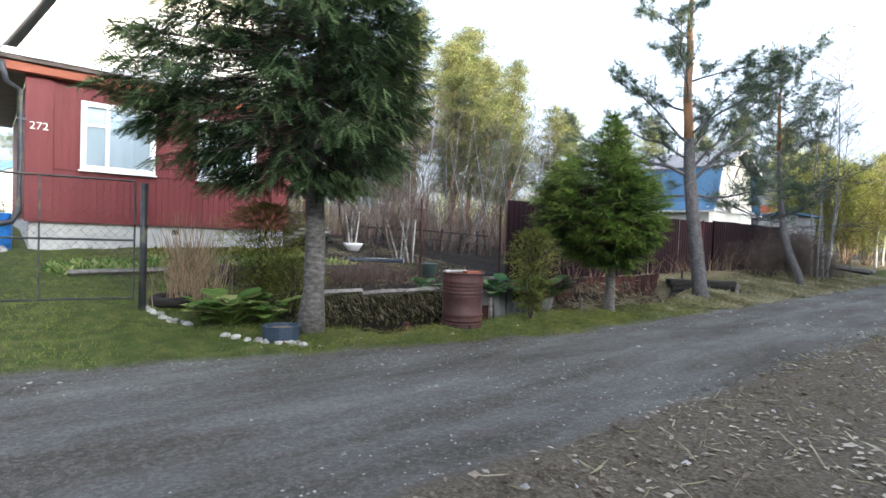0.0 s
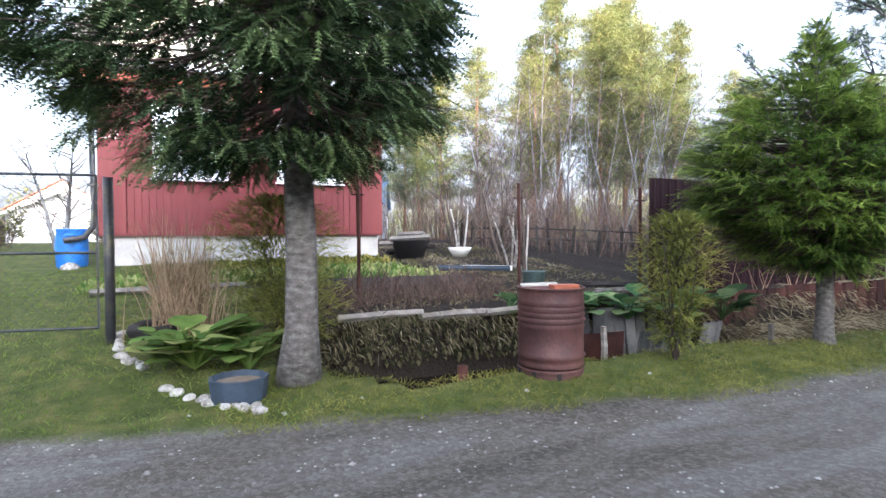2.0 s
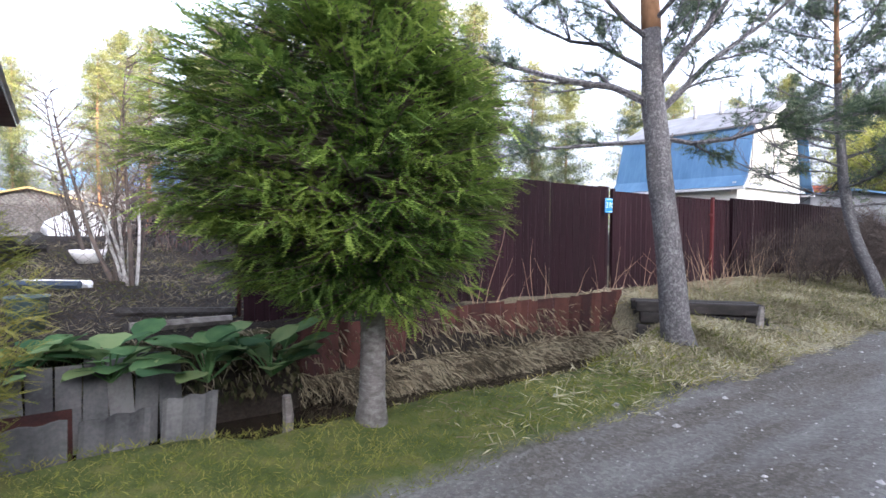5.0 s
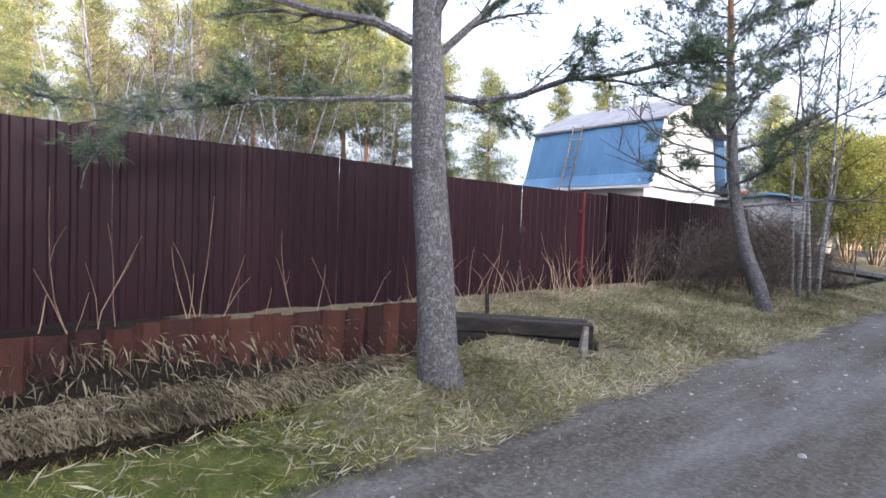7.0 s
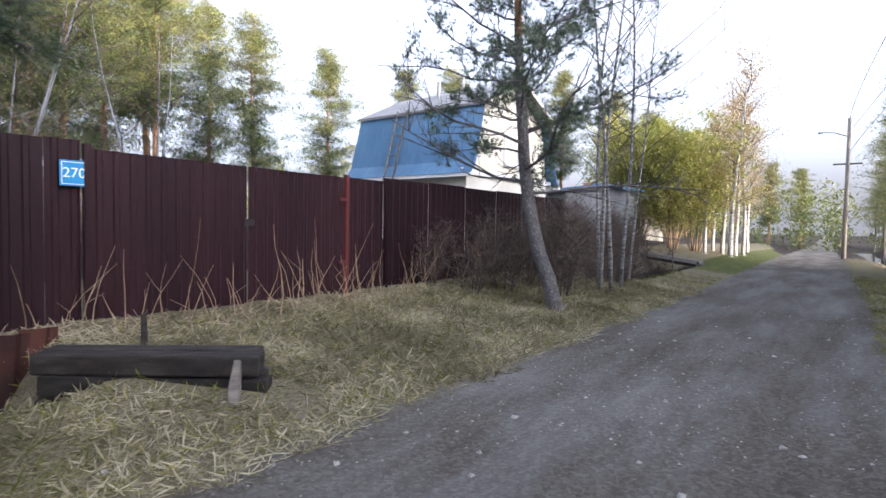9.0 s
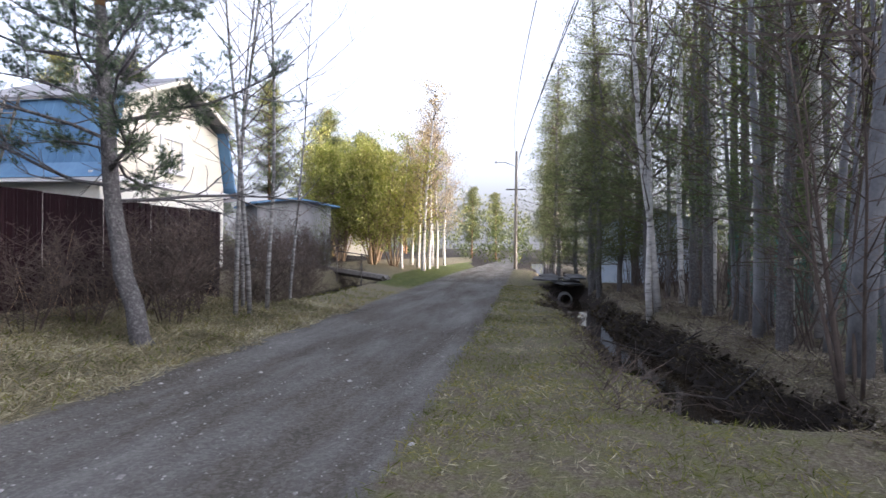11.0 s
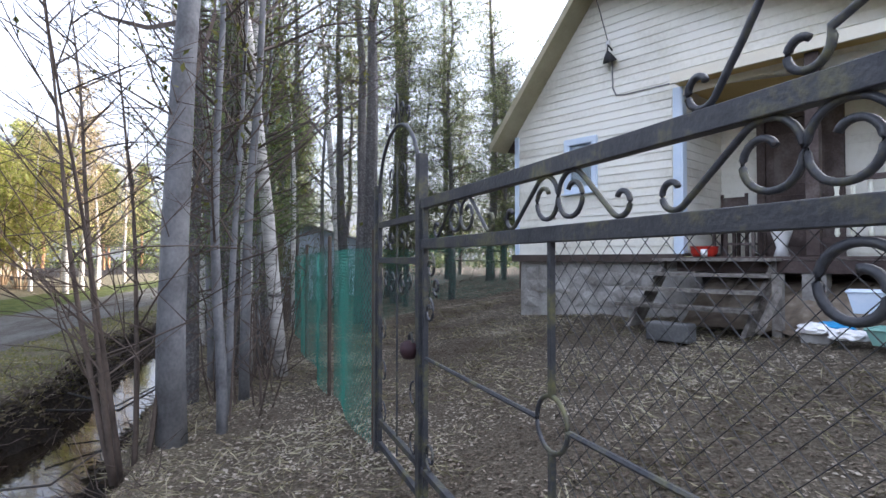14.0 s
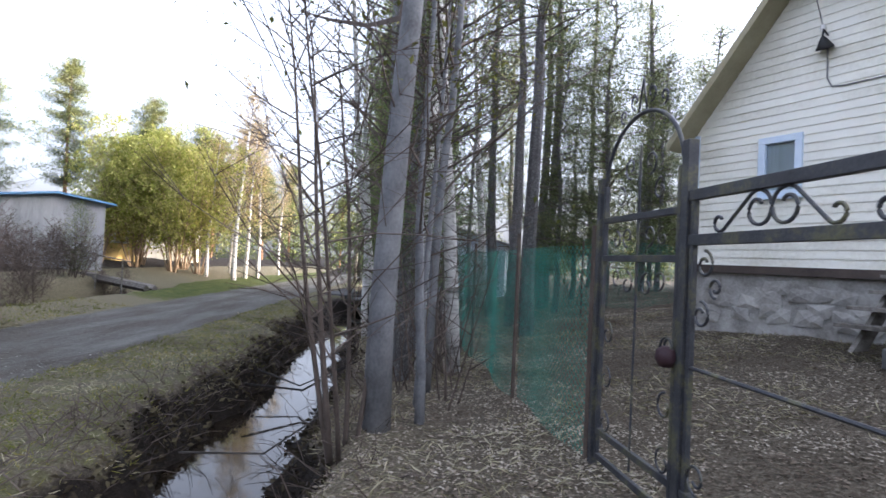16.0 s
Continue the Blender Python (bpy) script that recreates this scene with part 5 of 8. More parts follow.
def profiled_fence():
    """The tall brown fence of profiled steel sheets along the far side."""
    f = thing("metal_fence", "dark brown profiled steel fence with a gate", "fence")
    ang = math.degrees(math.atan2(UY, UX))

    def sheet(s0, s1, z0, z1, n, name="sheet"):
        step, pts = 0.155, []
        x = 0.0
        while x < s1 - s0 - 1e-6:
            for a, d in ((0, 0), (0.05, 0), (0.065, 0.013), (0.105, 0.013), (0.12, 0)):
                if x + a <= s1 - s0:
                    pts.append((x + a, d))
            x += step
        pts.append((s1 - s0, 0))
        ox, oy = xy(s0, n)
        m = pose(ox, oy, 0, 0, 0, ang)
        g = Geo()
        g.add([m @ Vector((a, -d, z)) for a, d in pts for z in (z0, z1)], [(2 * i, 2 * i + 2, 2 * i + 3, 2 * i + 1) for i in range(len(pts) - 1)])
        ob = part(name, g, "fence", f)
        ob.modifiers.new("thickness", "SOLIDIFY").thickness = 0.003
        return ob

    s, k = 8.55, 0
    while s < 14.6:
        e = min(s + 1.15, 14.6)
        sheet(s, e - 0.006, 0.02, 2.15 + 0.012 * (k % 2), 7.93 + 0.004 * (k % 2))
        s, k = e, k + 1
    for a, b in ((14.66, 16.36), (16.38, 17.93)):
        sheet(a, b, 0.42, 2.09, 7.90, "gate_leaf")
    sheet(18.02, 18.78, 0.3, 2.10, 7.92)
    s, k = 18.84, 0
    while s < 25.6:
        sheet(s, s + 1.13, 0.1, 2.16 + 0.015 * (k % 2), 7.95)
        s, k = s + 1.14, k + 1
    for s, mat, lab in ((14.63, "fence", ""), (17.97, "fencered", "red primed gate post"), (18.81, "fence", "")):
        x, y = xy(s, 7.88)
        part("post", Geo().box((-0.03, -0.03, 0.0), (0.03, 0.03, 2.13), pose(x, y, 0, 0, 0, ang)), mat, f, lab)
    for s in (16.34, 16.40):
        x, y = xy(s, 7.865)
        part("gate_latch", Geo().box((-0.035, -0.012, 1.37), (0.035, 0.0, 1.45), pose(x, y, 0, 0, 0, ang)), "black", f)
    for s in (17.9,):
        for z in (0.85, 1.75):
            x, y = xy(s, 7.86)
            part("hinge", Geo().box((-0.08, -0.02, z), (0.08, 0.01, z + 0.04), pose(x, y, 0, 0, 0, ang)), "fencered", f)
    sg = thing("number_sign", "small blue enamel house number sign screwed to the fence", "sign")
    x, y = xy(14.52, 7.875)
    ms = pose(x, y, 1.84, 0, 0, ang)
    part("plate", Geo().box((-0.12, -0.016, -0.12), (0.12, -0.008, 0.12), ms), "signblue", sg, bevel=0.004)
    for lo, hi in (((-0.105, -0.019, 0.098), (0.105, -0.0165, 0.105)), ((-0.105, -0.019, -0.105), (0.105, -0.0165, -0.098)), ((-0.105, -0.019, -0.098), (-0.098, -0.0165, 0.098)), ((0.098, -0.019, -0.098), (0.105, -0.0165, 0.098))):
        part("border", Geo().box(lo, hi, ms), "white", sg)
    text_on("270", ms @ pose(0, -0.019, 0.0, 90, 0, 0), 0.13, "white", sg, "digits", 0.002)


profiled_fence()
ANG = math.degrees(math.atan2(UY, UX))


def sheet_piles():
    """Rusty trough-shaped steel sheets driven in along the far bank below the fence."""
    w = thing("retaining_wall", "row of rusty red steel sheets holding the ditch bank", "retaining wall")
    r = rng(11)
    s = 8.9
    while s < 14.0:
        k = r.uniform(0.20, 0.30)
        x, y = xy(s, 7.40 - 0.05 * np.sin(s))
        m = pose(x, y, 0, r.uniform(-5, 2), r.uniform(-2, 4), ANG + r.uniform(-5, 5))
        top = np.interp(s, (8.9, 11, 14), (0.45, 0.45, 0.50)) + r.uniform(-0.03, 0.02)
        d = 0.035
        v = [(-0.02, 0), (0.03, -d), (k - 0.05, -d), (k - 0.01, 0), (k + 0.05, 0)]
        g = Geo().add([m @ Vector((a, b, z)) for a, b in v for z in (-0.6, top)], [(2 * i, 2 * i + 2, 2 * i + 3, 2 * i + 1) for i in range(4)])
        part("steel_sheet", g, "rust", w).modifiers.new("thickness", "SOLIDIFY").thickness = 0.006
        s += k + 0.005
    return w


sheet_piles()


def timber_culvert():
    a, b = Vector((*xy(13.95, 6.95), 0.30)), Vector((*xy(15.0, 5.62), 0.30))
    d = (b - a).normalized()
    side = Vector((-d.y, d.x, 0))
    m = pose((a.x + b.x) / 2, (a.y + b.y) / 2, 0.05, 0, 0, math.degrees(math.atan2(d.y, d.x)))
    L = (b - a).length / 2
    for e, off, z, h, lab in ((0.0, 0.0, 0.26, 0.16, "grey-topped squared timber beam across the ditch"), (-0.05, 0.19, 0.27, 0.15, "dark squared timber beam with frayed edge"), (0.06, 0.0, 0.09, 0.16, "dark wet timber beam under another beam"), (-0.02, 0.19, 0.10, 0.16, "dark wet timber beam under another beam"), (0.02, 0.02, -0.09, 0.17, "black timber beam at the ditch bottom"), (0.02, 0.21, -0.09, 0.17, "black timber beam at the ditch bottom")):
        t = thing("timber_beam", lab, "beam", group="beams across the ditch")
        part("beam", Geo().box((-L + e, off - 0.09, z - h / 2), (L + e, off + 0.09, z + h / 2), m @ pose(0, 0, 0, 0, e * 12, e * 20)), "darkwood", t, bevel=0.018)
    t = thing("stake", "short split grey stake by the beams", "stake")
    x, y = xy(14.72, 5.55)
    part("stake", Geo().tube([(x, y, -0.1), (x + 0.01, y, 0.2), (x + 0.03, y + 0.01, 0.40)], (0.045, 0.05, 0.03), 5, wob=0.15), "oldwood", t)
    t = thing("stake", "thin dark stake standing behind the beams", "stake")
    x, y = xy(14.75, 7.0)
    part("stake", Geo().tube([(x, y, 0), (x + 0.01, y, 0.3), (x, y + 0.01, 0.58)], (0.03, 0.03, 0.025), 6, wob=0.1), "darkwood", t)


timber_culvert()


def barrel():
    b = thing("barrel", "rusty red steel oil barrel standing at the ditch edge", "barrel", pose(0.26, 7.72, -0.05))
    prof = [(0.0, 0.012), (0.285, 0.012), (0.297, 0.0), (0.300, 0.02), (0.288, 0.04)]
    for z, k in ((0.12, 0.010), (0.17, 0.010), (0.21, 0.008), (0.29, 0.018), (0.55, 0.008), (0.60, 0.018), (0.65, 0.010), (0.70, 0.010), (0.75, 0.010)):
        prof += [(0.286, z - 0.022), (0.286 + k, z), (0.286, z + 0.022)]
    prof += [(0.286, 0.845), (0.288, 0.86), (0.300, 0.868), (0.302, 0.88), (0.294, 0.884), (0.286, 0.872), (0.284, 0.83), (0.0, 0.826)]
    part("drum", Geo().lathe(prof, 40), "barrelrust", b, "", True)
    for a in (-150, -112, -70):
        part("slot", Geo().box((-0.02, -0.298, 0.10), (0.02, -0.283, 0.17), pose(0, 0, 0, 0, 0, a + 90)), "dark", b, "dark draught slot cut in the wall")
    lid = thing("tin_lid", "flat pale tin sheet lying on the barrel", "lid")
    part("sheet", Geo().box((-0.16, -0.05, 0), (0.16, 0.10, 0.012), pose(0.16, 7.72, 0.838, 2, -2, 15)), "stone", lid)
    br = thing("brick", "orange red brick lying on the barrel", "brick")
    part("body", Geo().box((-0.12, -0.06, 0), (0.12, 0.06, 0.065), pose(0.38, 7.68, 0.79, 0, 0, 30)), "redbrown", br, bevel=0.008)


barrel()


def chain_link(m, u0, u1, z0, z1, pitch, r, mat, parent, name="mesh", wave=0.0):
    """Diagonal wires of a chain-link or net panel in one mesh."""
    g, h = Geo(), z1 - z0
    for sg in (-1, 1):
        c = u0 - h
        while c < u1 + h:
            a, b = (c, z0), (c + h, z1)
            if sg < 0:
                a, b = (c, z1), (c + h, z0)
            k0, k1 = (u0 - a[0]) / h, (u1 - a[0]) / h
            t0, t1 = max(0, k0), min(1, k1)
            if t1 - t0 > 0.01:
                q = [(a[0] + h * t, wave * math.sin((a[0] + h * t) * 3), a[1] + (b[1] - a[1]) * t) for t in np.linspace(t0, t1, 6 if wave else 2)]
                g.tube([tuple(m @ Vector(p)) for p in q], r, 3, 0.5, False)
            c += pitch
    part(name, g, mat, parent)


def garden_fence():
    gp, dirn = Vector((-3.83, 6.86, 0)), Vector((-0.87, -0.50, 0))
    ang = math.degrees(math.atan2(-dirn.y, -dirn.x))
    f = thing("garden_gate", "low black steel frame gate filled with chain-link", "gate")
    m = pose(gp.x, gp.y, 0, 0, 0, ang)
    part("post", Geo().tube([(gp.x, gp.y, 0.2), (gp.x, gp.y, 1.86)], 0.045, 8), "iron", f, "thick black gate post", True)
    for u in (-2.05, -2.18, -3.7):
        p = m @ Vector((u, 0, 0))
        part("post", Geo().tube([(p.x, p.y, 0.1), (p.x, p.y, 1.92)], 0.022, 6), "iron", f)
    for u0, u1 in ((-2.03, -0.10), (-3.68, -2.20)):
        for z in (0.42, 1.14, 1.88):
            part("rail", Geo().tube([tuple(m @ Vector((u0, 0, z))), tuple(m @ Vector((u1, 0, z)))], 0.013, 4), "iron", f)
        for u in (u0, (u0 + u1) / 2, u1):
            part("upright", Geo().tube([tuple(m @ Vector((u, 0, 0.42))), tuple(m @ Vector((u, 0, 1.88)))], 0.013, 4), "iron", f)
        chain_link(m, u0, u1, 0.42, 1.88, 0.10, 0.0016, "wire", f)
    # posts of the fence before the beds
    pf = thing("wire_fence", "thin rusty posts with sagging chain-link before the beds", "fence")
    posts = [(-2.30, 9.10), (-0.47, 10.45), (1.2, 11.75)]
    for x, y in posts:
        part("post", Geo().tube([(x, y, 0.0), (x + 0.01, y, 1.1), (x, y, 2.02)], 0.024, 6), "rust", pf)
        part("cross_bar", Geo().tube([(x - 0.07, y - 0.04, 1.82), (x + 0.07, y + 0.04, 1.82)], 0.012, 4), "rust", pf)
    for (x0, y0), (x1, y1) in zip(posts[1:-1], posts[2:]):
        L = math.hypot(x1 - x0, y1 - y0)
        mm = pose(x0, y0, 0, 0, 0, math.degrees(math.atan2(y1 - y0, x1 - x0)))
        chain_link(mm, 0, L, 0.45, 1.75, 0.09, 0.0014, "wire", pf, wave=0.02)


garden_fence()


def ditch_edging():
    """Planks and slate pieces that edge the garden side of the ditch."""
    r = rng(21)
    for s0, s1, n0, z in ((3.75, 4.75, 7.66, 0.36), (4.7, 5.55, 7.52, 0.34), (5.5, 6.2, 7.42, 0.36)):
        t = thing("plank", "weathered grey plank edging the ditch bank", "plank", group="ditch planks")
        a, b = Vector((*xy(s0, n0), z)), Vector((*xy(s1, n0 - 0.06), z + 0.02))
        part("board", Geo().tube([tuple(a), tuple((a + b) / 2 + Vector((0, 0, 0.01))), tuple(b)], (0.045, 0.047, 0.045), 4, wob=0.08), "oldwood", t)
    for i, s in enumerate(np.arange(6.10, 7.7, 0.17)):
        t = thing("slate_board", "upright grey slate board edging the plot", "board", group="slate edging")
        x, y = xy(s, 7.02 + 0.03 * r.normal())
        m = pose(x, y, 0, r.uniform(-8, 4), r.uniform(-4, 4), ANG + r.uniform(-8, 8))
        part("board", Geo().box((0, 0, -0.30), (0.165, 0.02, 0.40 + r.uniform(-0.04, 0.05)), m), "slate", t, bevel=0.004)
    for i, (s, n, w, h) in enumerate(((6.55, 6.05, 0.45, 0.26), (7.05, 6.1, 0.4, 0.22), (7.5, 6.1, 0.34, 0.28))):
        t = thing("slate_sheet", "leaning piece of pale corrugated slate", "sheet", group="slate pieces at the ditch")
        x, y = xy(s, n)
        m = pose(x, y, 0.02, 12, 0, ANG + r.uniform(-12, 12))
        pts = [(k * w / 12, 0.018 * math.sin(k * 1.3)) for k in range(13)]
        g = Geo().add([m @ Vector((a, d, z)) for a, d in pts for z in (-0.3, h)], [(2 * j, 2 * j + 2, 2 * j + 3, 2 * j + 1) for j in range(12)])
        part("sheet", g, "slate", t).modifiers.new("thickness", "SOLIDIFY").thickness = 0.007
    t = thing("rusty_panel", "rusty sheet metal panel in the ditch wall", "panel")
    x, y = xy(6.1, 6.85)
    part("panel", Geo().box((0, 0, -0.5), (0.95, 0.012, 0.12), pose(x, y, 0, 4, 0, ANG - 3)), "rust", t)
    for s, n, h in ((5.86, 5.75, 0.42), (8.2, 5.75, 0.28), (6.45, 7.0, 0.5)):
        t = thing("stake", "grey wooden stake at the ditch edge", "stake", group="ditch stakes")
        x, y = xy(s, n)
        part("stake", Geo().tube([(x, y, -0.3), (x + 0.01, y, h * 0.5), (x, y, h)], (0.035, 0.036, 0.03), 6, wob=0.1), "oldwood", t)
    # small red pipe standing in the ditch
    t = thing("pipe_stub", "short rusty pipe standing in the ditch", "pipe")
    x, y = xy(4.55, 6.1)
    part("pipe", Geo().lathe([(0.045, -0.5), (0.05, -0.1), (0.05, 0.10), (0.036, 0.10), (0.034, -0.2)], 12, pose(x, y, 0)), "rust", t, "", True)


ditch_edging()


def flower_bed():
    r = rng(31)
    path = [(-3.95, 7.10), (-3.72, 6.82), (-3.35, 6.60), (-3.05, 6.50)]
    path2 = [(-2.48, 6.20), (-2.20, 6.12), (-1.95, 6.08), (-1.72, 6.10), (-1.60, 6.14)]
    for pth, k in ((path, 13), (path2, 10)):
        p = np.array(pth)
        u = np.linspace(0, len(p) - 1, k)
        for q in u:
            x, y = np.interp(q, range(len(p)), p[:, 0]) + r.normal(0, 0.02), np.interp(q, range(len(p)), p[:, 1]) + r.normal(0, 0.02)
            st = thing("edging_stone", "whitewashed stone edging the flower bed", "stone", pose(x, y, hz(x, y) + 0.01, r.uniform(-20, 20), r.uniform(-20, 20), r.uniform(0, 360)), "flower bed stones")
            bm = bmesh.new()
            bmesh.ops.create_icosphere(bm, subdivisions=2, radius=1)
            for v in bm.verts:
                v.co = Vector((v.co.x * r.uniform(0.85, 1.1) * 0.062, v.co.y * 0.045 * r.uniform(0.85, 1.1), v.co.z * 0.036))
            me = bpy.data.meshes.new("stone")
            bm.to_mesh(me)
            bm.free()
            part("stone", me, "stone", st)
    tub = thing("planter_tub", "low worn blue tub cut from a tyre with dry soil", "planter", pose(-1.88, 6.24, hz(-1.88, 6.24) - 0.02) @ Matrix.Scale(0.84, 4))
    part("tub", Geo().lathe([(0.20, 0.0), (0.235, 0.02), (0.25, 0.13), (0.262, 0.22), (0.235, 0.225), (0.22, 0.16), (0.0, 0.16)], 9), "blueenamel", tub)
    part("soil", Geo().lathe([(0.225, 0.17), (0.12, 0.195), (0.0, 0.20)], 14), "deadleaf", tub, "dry brown soil")

    def broad_leaves(name, label, x, y, mat, n, size, spread, seed, z=None, up=0.7):
        r2 = rng(seed)
        t = thing(name, label, "plant", pose(x, y, hz(x, y) if z is None else z))
        leaf_v = [(0, 0, 0)]
        rows = [(0.15, 0.10), (0.35, 0.24), (0.6, 0.27), (0.82, 0.17), (1.0, 0.0)]
        for a, w in rows:
            leaf_v += [(a, -w, 0.06 * (w > 0) - 0.25 * a * a), (a, 0, -0.25 * a * a), (a, w, 0.06 * (w > 0) - 0.25 * a * a)]
        f = [(0, 2, 1), (0, 3, 2)]
        for i in range(4):
            b = 1 + 3 * i
            f += [(b, b + 1, b + 4), (b, b + 4, b + 3), (b + 1, b + 2, b + 5), (b + 1, b + 5, b + 4)]
        base = np.array(leaf_v)
        base[:, 1] *= 1.6
        for i in range(n):
            a = r2.uniform(0, 2 * np.pi)
            d = r2.uniform(0, spread)
            m = pose(np.cos(a) * d * 0.5, np.sin(a) * d * 0.5, 0.04 + r2.uniform(0.05, 0.25), 0, -math.degrees(math.atan2(r2.uniform(0.15, up), 1)), math.degrees(a) + r2.uniform(-40, 40)) @ Matrix.Scale(size * r2.uniform(0.6, 1.15), 4)
            part("leaf", Geo().add([m @ Vector(p) for p in base], np.array(f), r2.uniform(0.1, 0.95)), mat, t, "", True)
            part("leaf_stalk", Geo().tube([(0, 0, 0), tuple(m.translation)], 0.008, 4), mat, t)

    broad_leaves("hosta", "clump of broad glossy green leaves in the flower bed", -2.62, 6.62, "hosta", 34, 0.36, 0.55, 41)
    broad_leaves("hosta", "smaller clump of broad green leaves", -2.20, 6.78, "hosta", 22, 0.28, 0.5, 42)
    broad_leaves("hosta", "low green leaves at the bed edge", -2.95, 6.62, "hosta", 18, 0.18, 0.4, 43)
    for i, (s, n, sz, k) in enumerate(((6.7, 7.25, 0.34, 18), (7.3, 7.0, 0.36, 20), (7.9, 6.6, 0.36, 22), (8.35, 6.5, 0.34, 18), (5.9, 7.5, 0.26, 12))):
        x, y = xy(s, n)
        broad_leaves("burdock", "broad bluish green leaves hanging over the slate edging", x, y, "burdock", k, sz, 0.5, 50 + i, 0.22, 1.1)


flower_bed()

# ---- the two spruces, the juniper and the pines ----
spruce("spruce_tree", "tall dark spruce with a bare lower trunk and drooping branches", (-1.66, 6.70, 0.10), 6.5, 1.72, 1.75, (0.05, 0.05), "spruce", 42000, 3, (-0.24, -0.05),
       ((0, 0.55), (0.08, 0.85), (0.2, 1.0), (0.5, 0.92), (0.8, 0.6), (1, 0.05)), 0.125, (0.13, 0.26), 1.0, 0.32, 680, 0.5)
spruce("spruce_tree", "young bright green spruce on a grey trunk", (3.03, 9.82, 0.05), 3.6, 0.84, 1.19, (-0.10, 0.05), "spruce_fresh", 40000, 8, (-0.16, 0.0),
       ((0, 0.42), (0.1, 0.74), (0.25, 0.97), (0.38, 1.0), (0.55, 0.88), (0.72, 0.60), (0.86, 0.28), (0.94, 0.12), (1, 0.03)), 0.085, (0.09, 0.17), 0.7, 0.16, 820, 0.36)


def juniper(x, y, label, tall, wide, seed, n=2600, mat="juniper"):
    r = rng(seed)
    t = thing("juniper", label, "bush", pose(x, y, hz(x, y)))
    g, pos, axis, tone = Geo(), [], [], []
    for i in range(9):
        a = r.uniform(0, 2 * np.pi)
        pts = limb_points((0, 0, -0.05), (np.cos(a) * 0.22, np.sin(a) * 0.22, 1), tall * r.uniform(0.6, 1.0), r, 6, (0, 0, 0.1), 0.07)
        g.tube(pts, np.linspace(0.009, 0.002, 7), 4, 0.4, False)
    for i in range(n):
        k = r.uniform(0.05, 1) ** 0.8
        a = r.uniform(0, 2 * np.pi)
        w = wide * np.interp(k, (0, 0.3, 0.65, 0.9, 1), (0.35, 0.65, 1.0, 0.75, 0.3)) * r.uniform(0.2, 1.05)
        pos.append((np.cos(a) * w, np.sin(a) * w, k * tall))
        axis.append((np.cos(a) * 0.6, np.sin(a) * 0.6, r.uniform(-0.5, 0.6)))
        # Inner shade of the bush goes into the colour: sprays darken towards the axis.
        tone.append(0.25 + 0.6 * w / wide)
    tagged(part("branchwork", g, "twig", t), kind="stuff")
    tv, tf = needle_sprig(7, 1.0, 0.24, 0.04, seed)
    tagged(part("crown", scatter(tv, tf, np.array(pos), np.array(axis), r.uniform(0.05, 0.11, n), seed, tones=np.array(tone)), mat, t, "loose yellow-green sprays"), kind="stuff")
    return t


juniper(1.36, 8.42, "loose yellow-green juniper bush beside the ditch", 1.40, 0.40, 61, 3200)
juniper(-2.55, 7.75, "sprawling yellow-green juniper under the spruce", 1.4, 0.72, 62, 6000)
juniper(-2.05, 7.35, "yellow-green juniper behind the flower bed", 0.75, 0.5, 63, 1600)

pine("pine_tree", "tall pine with a grey trunk and spreading bare limbs", (6.06, 12.58, 0.05),
     [(0.06, 0, -0.2), (0.0, 0.0, 0.0), (-0.10, 0.18, 1.3), (-0.20, 0.42, 2.6), (-0.24, 0.55, 4.0), (-0.30, 0.6, 6.0), (-0.2, 0.7, 9.2)],
     (0.23, 0.17, 0.15, 0.14, 0.115, 0.08, 0.02),
     [(2.45, 188, -6, 2.8, 0.032, 0), (2.50, -5, -10, 2.4, 0.034, 0), (2.75, 15, 40, 3.0, 0.045, 0), (2.9, 170, 38, 3.2, 0.05, 0), (3.05, -30, 45, 2.6, 0.04, 0),
      (3.3, 150, 35, 2.4, 0.035, 0), (3.5, 60, 30, 2.4, 0.03, 0), (3.7, 200, 30, 2.6, 0.035, 0), (3.9, -60, 30, 2.4, 0.03, 0), (4.2, 20, 32, 2.6, 0.035, 0), (4.5, 120, 30, 2.2, 0.03, 0),
      (4.8, 240, 28, 2.2, 0.03, 0), (5.2, 330, 30, 2.0, 0.026, 0), (5.7, 80, 30, 1.9, 0.024, 0), (6.2, 190, 32, 1.7, 0.022, 0), (6.8, 300, 36, 1.4, 0.02, 0), (7.4, 60, 40, 1.2, 0.018, 0), (8.1, 180, 45, 1.0, 0.014, 0), (8.7, 320, 50, 0.8, 0.012, 0)],
     71, tufts=1.8, twiggy=0.11)
pine("pine_tree", "crooked pine with dark bare lower branches at the road", (11.78, 17.52, 0.08),
     [(0.16, -0.05, -0.3), (0.0, 0.0, 0.0), (-0.18, 0.35, 0.8), (-0.25, 0.85, 1.9), (-0.30, 0.95, 3.2), (-0.42, 1.0, 5.0), (-0.4, 1.1, 8.2)],
     (0.17, 0.125, 0.115, 0.105, 0.09, 0.065, 0.015),
     [(1.9 + 0.21 * i, (137.5 * i) % 360, 8 + 20 * (i / 28), 3.0 - 0.055 * i, 0.030 - 0.0006 * i, 1 if i < 5 else 0) for i in range(28)] + [(2.0 + 0.3 * i, (222.5 * i + 40) % 360, 4 + 2 * i, 2.1 - 0.04 * i, 0.018, 0) for i in range(16)],
     72, tufts=0.75, twiggy=0.08, top_from=0.55)

# ---- iron gate at the white house ----
GP, WK = Vector((16.75, 8.86, 0)), Vector((17.45, 9.62, 0))
GD = (GP - WK).normalized()
GM = pose(GP.x, GP.y, 0, 0, 0, math.degrees(math.atan2(GD.y, GD.x)))


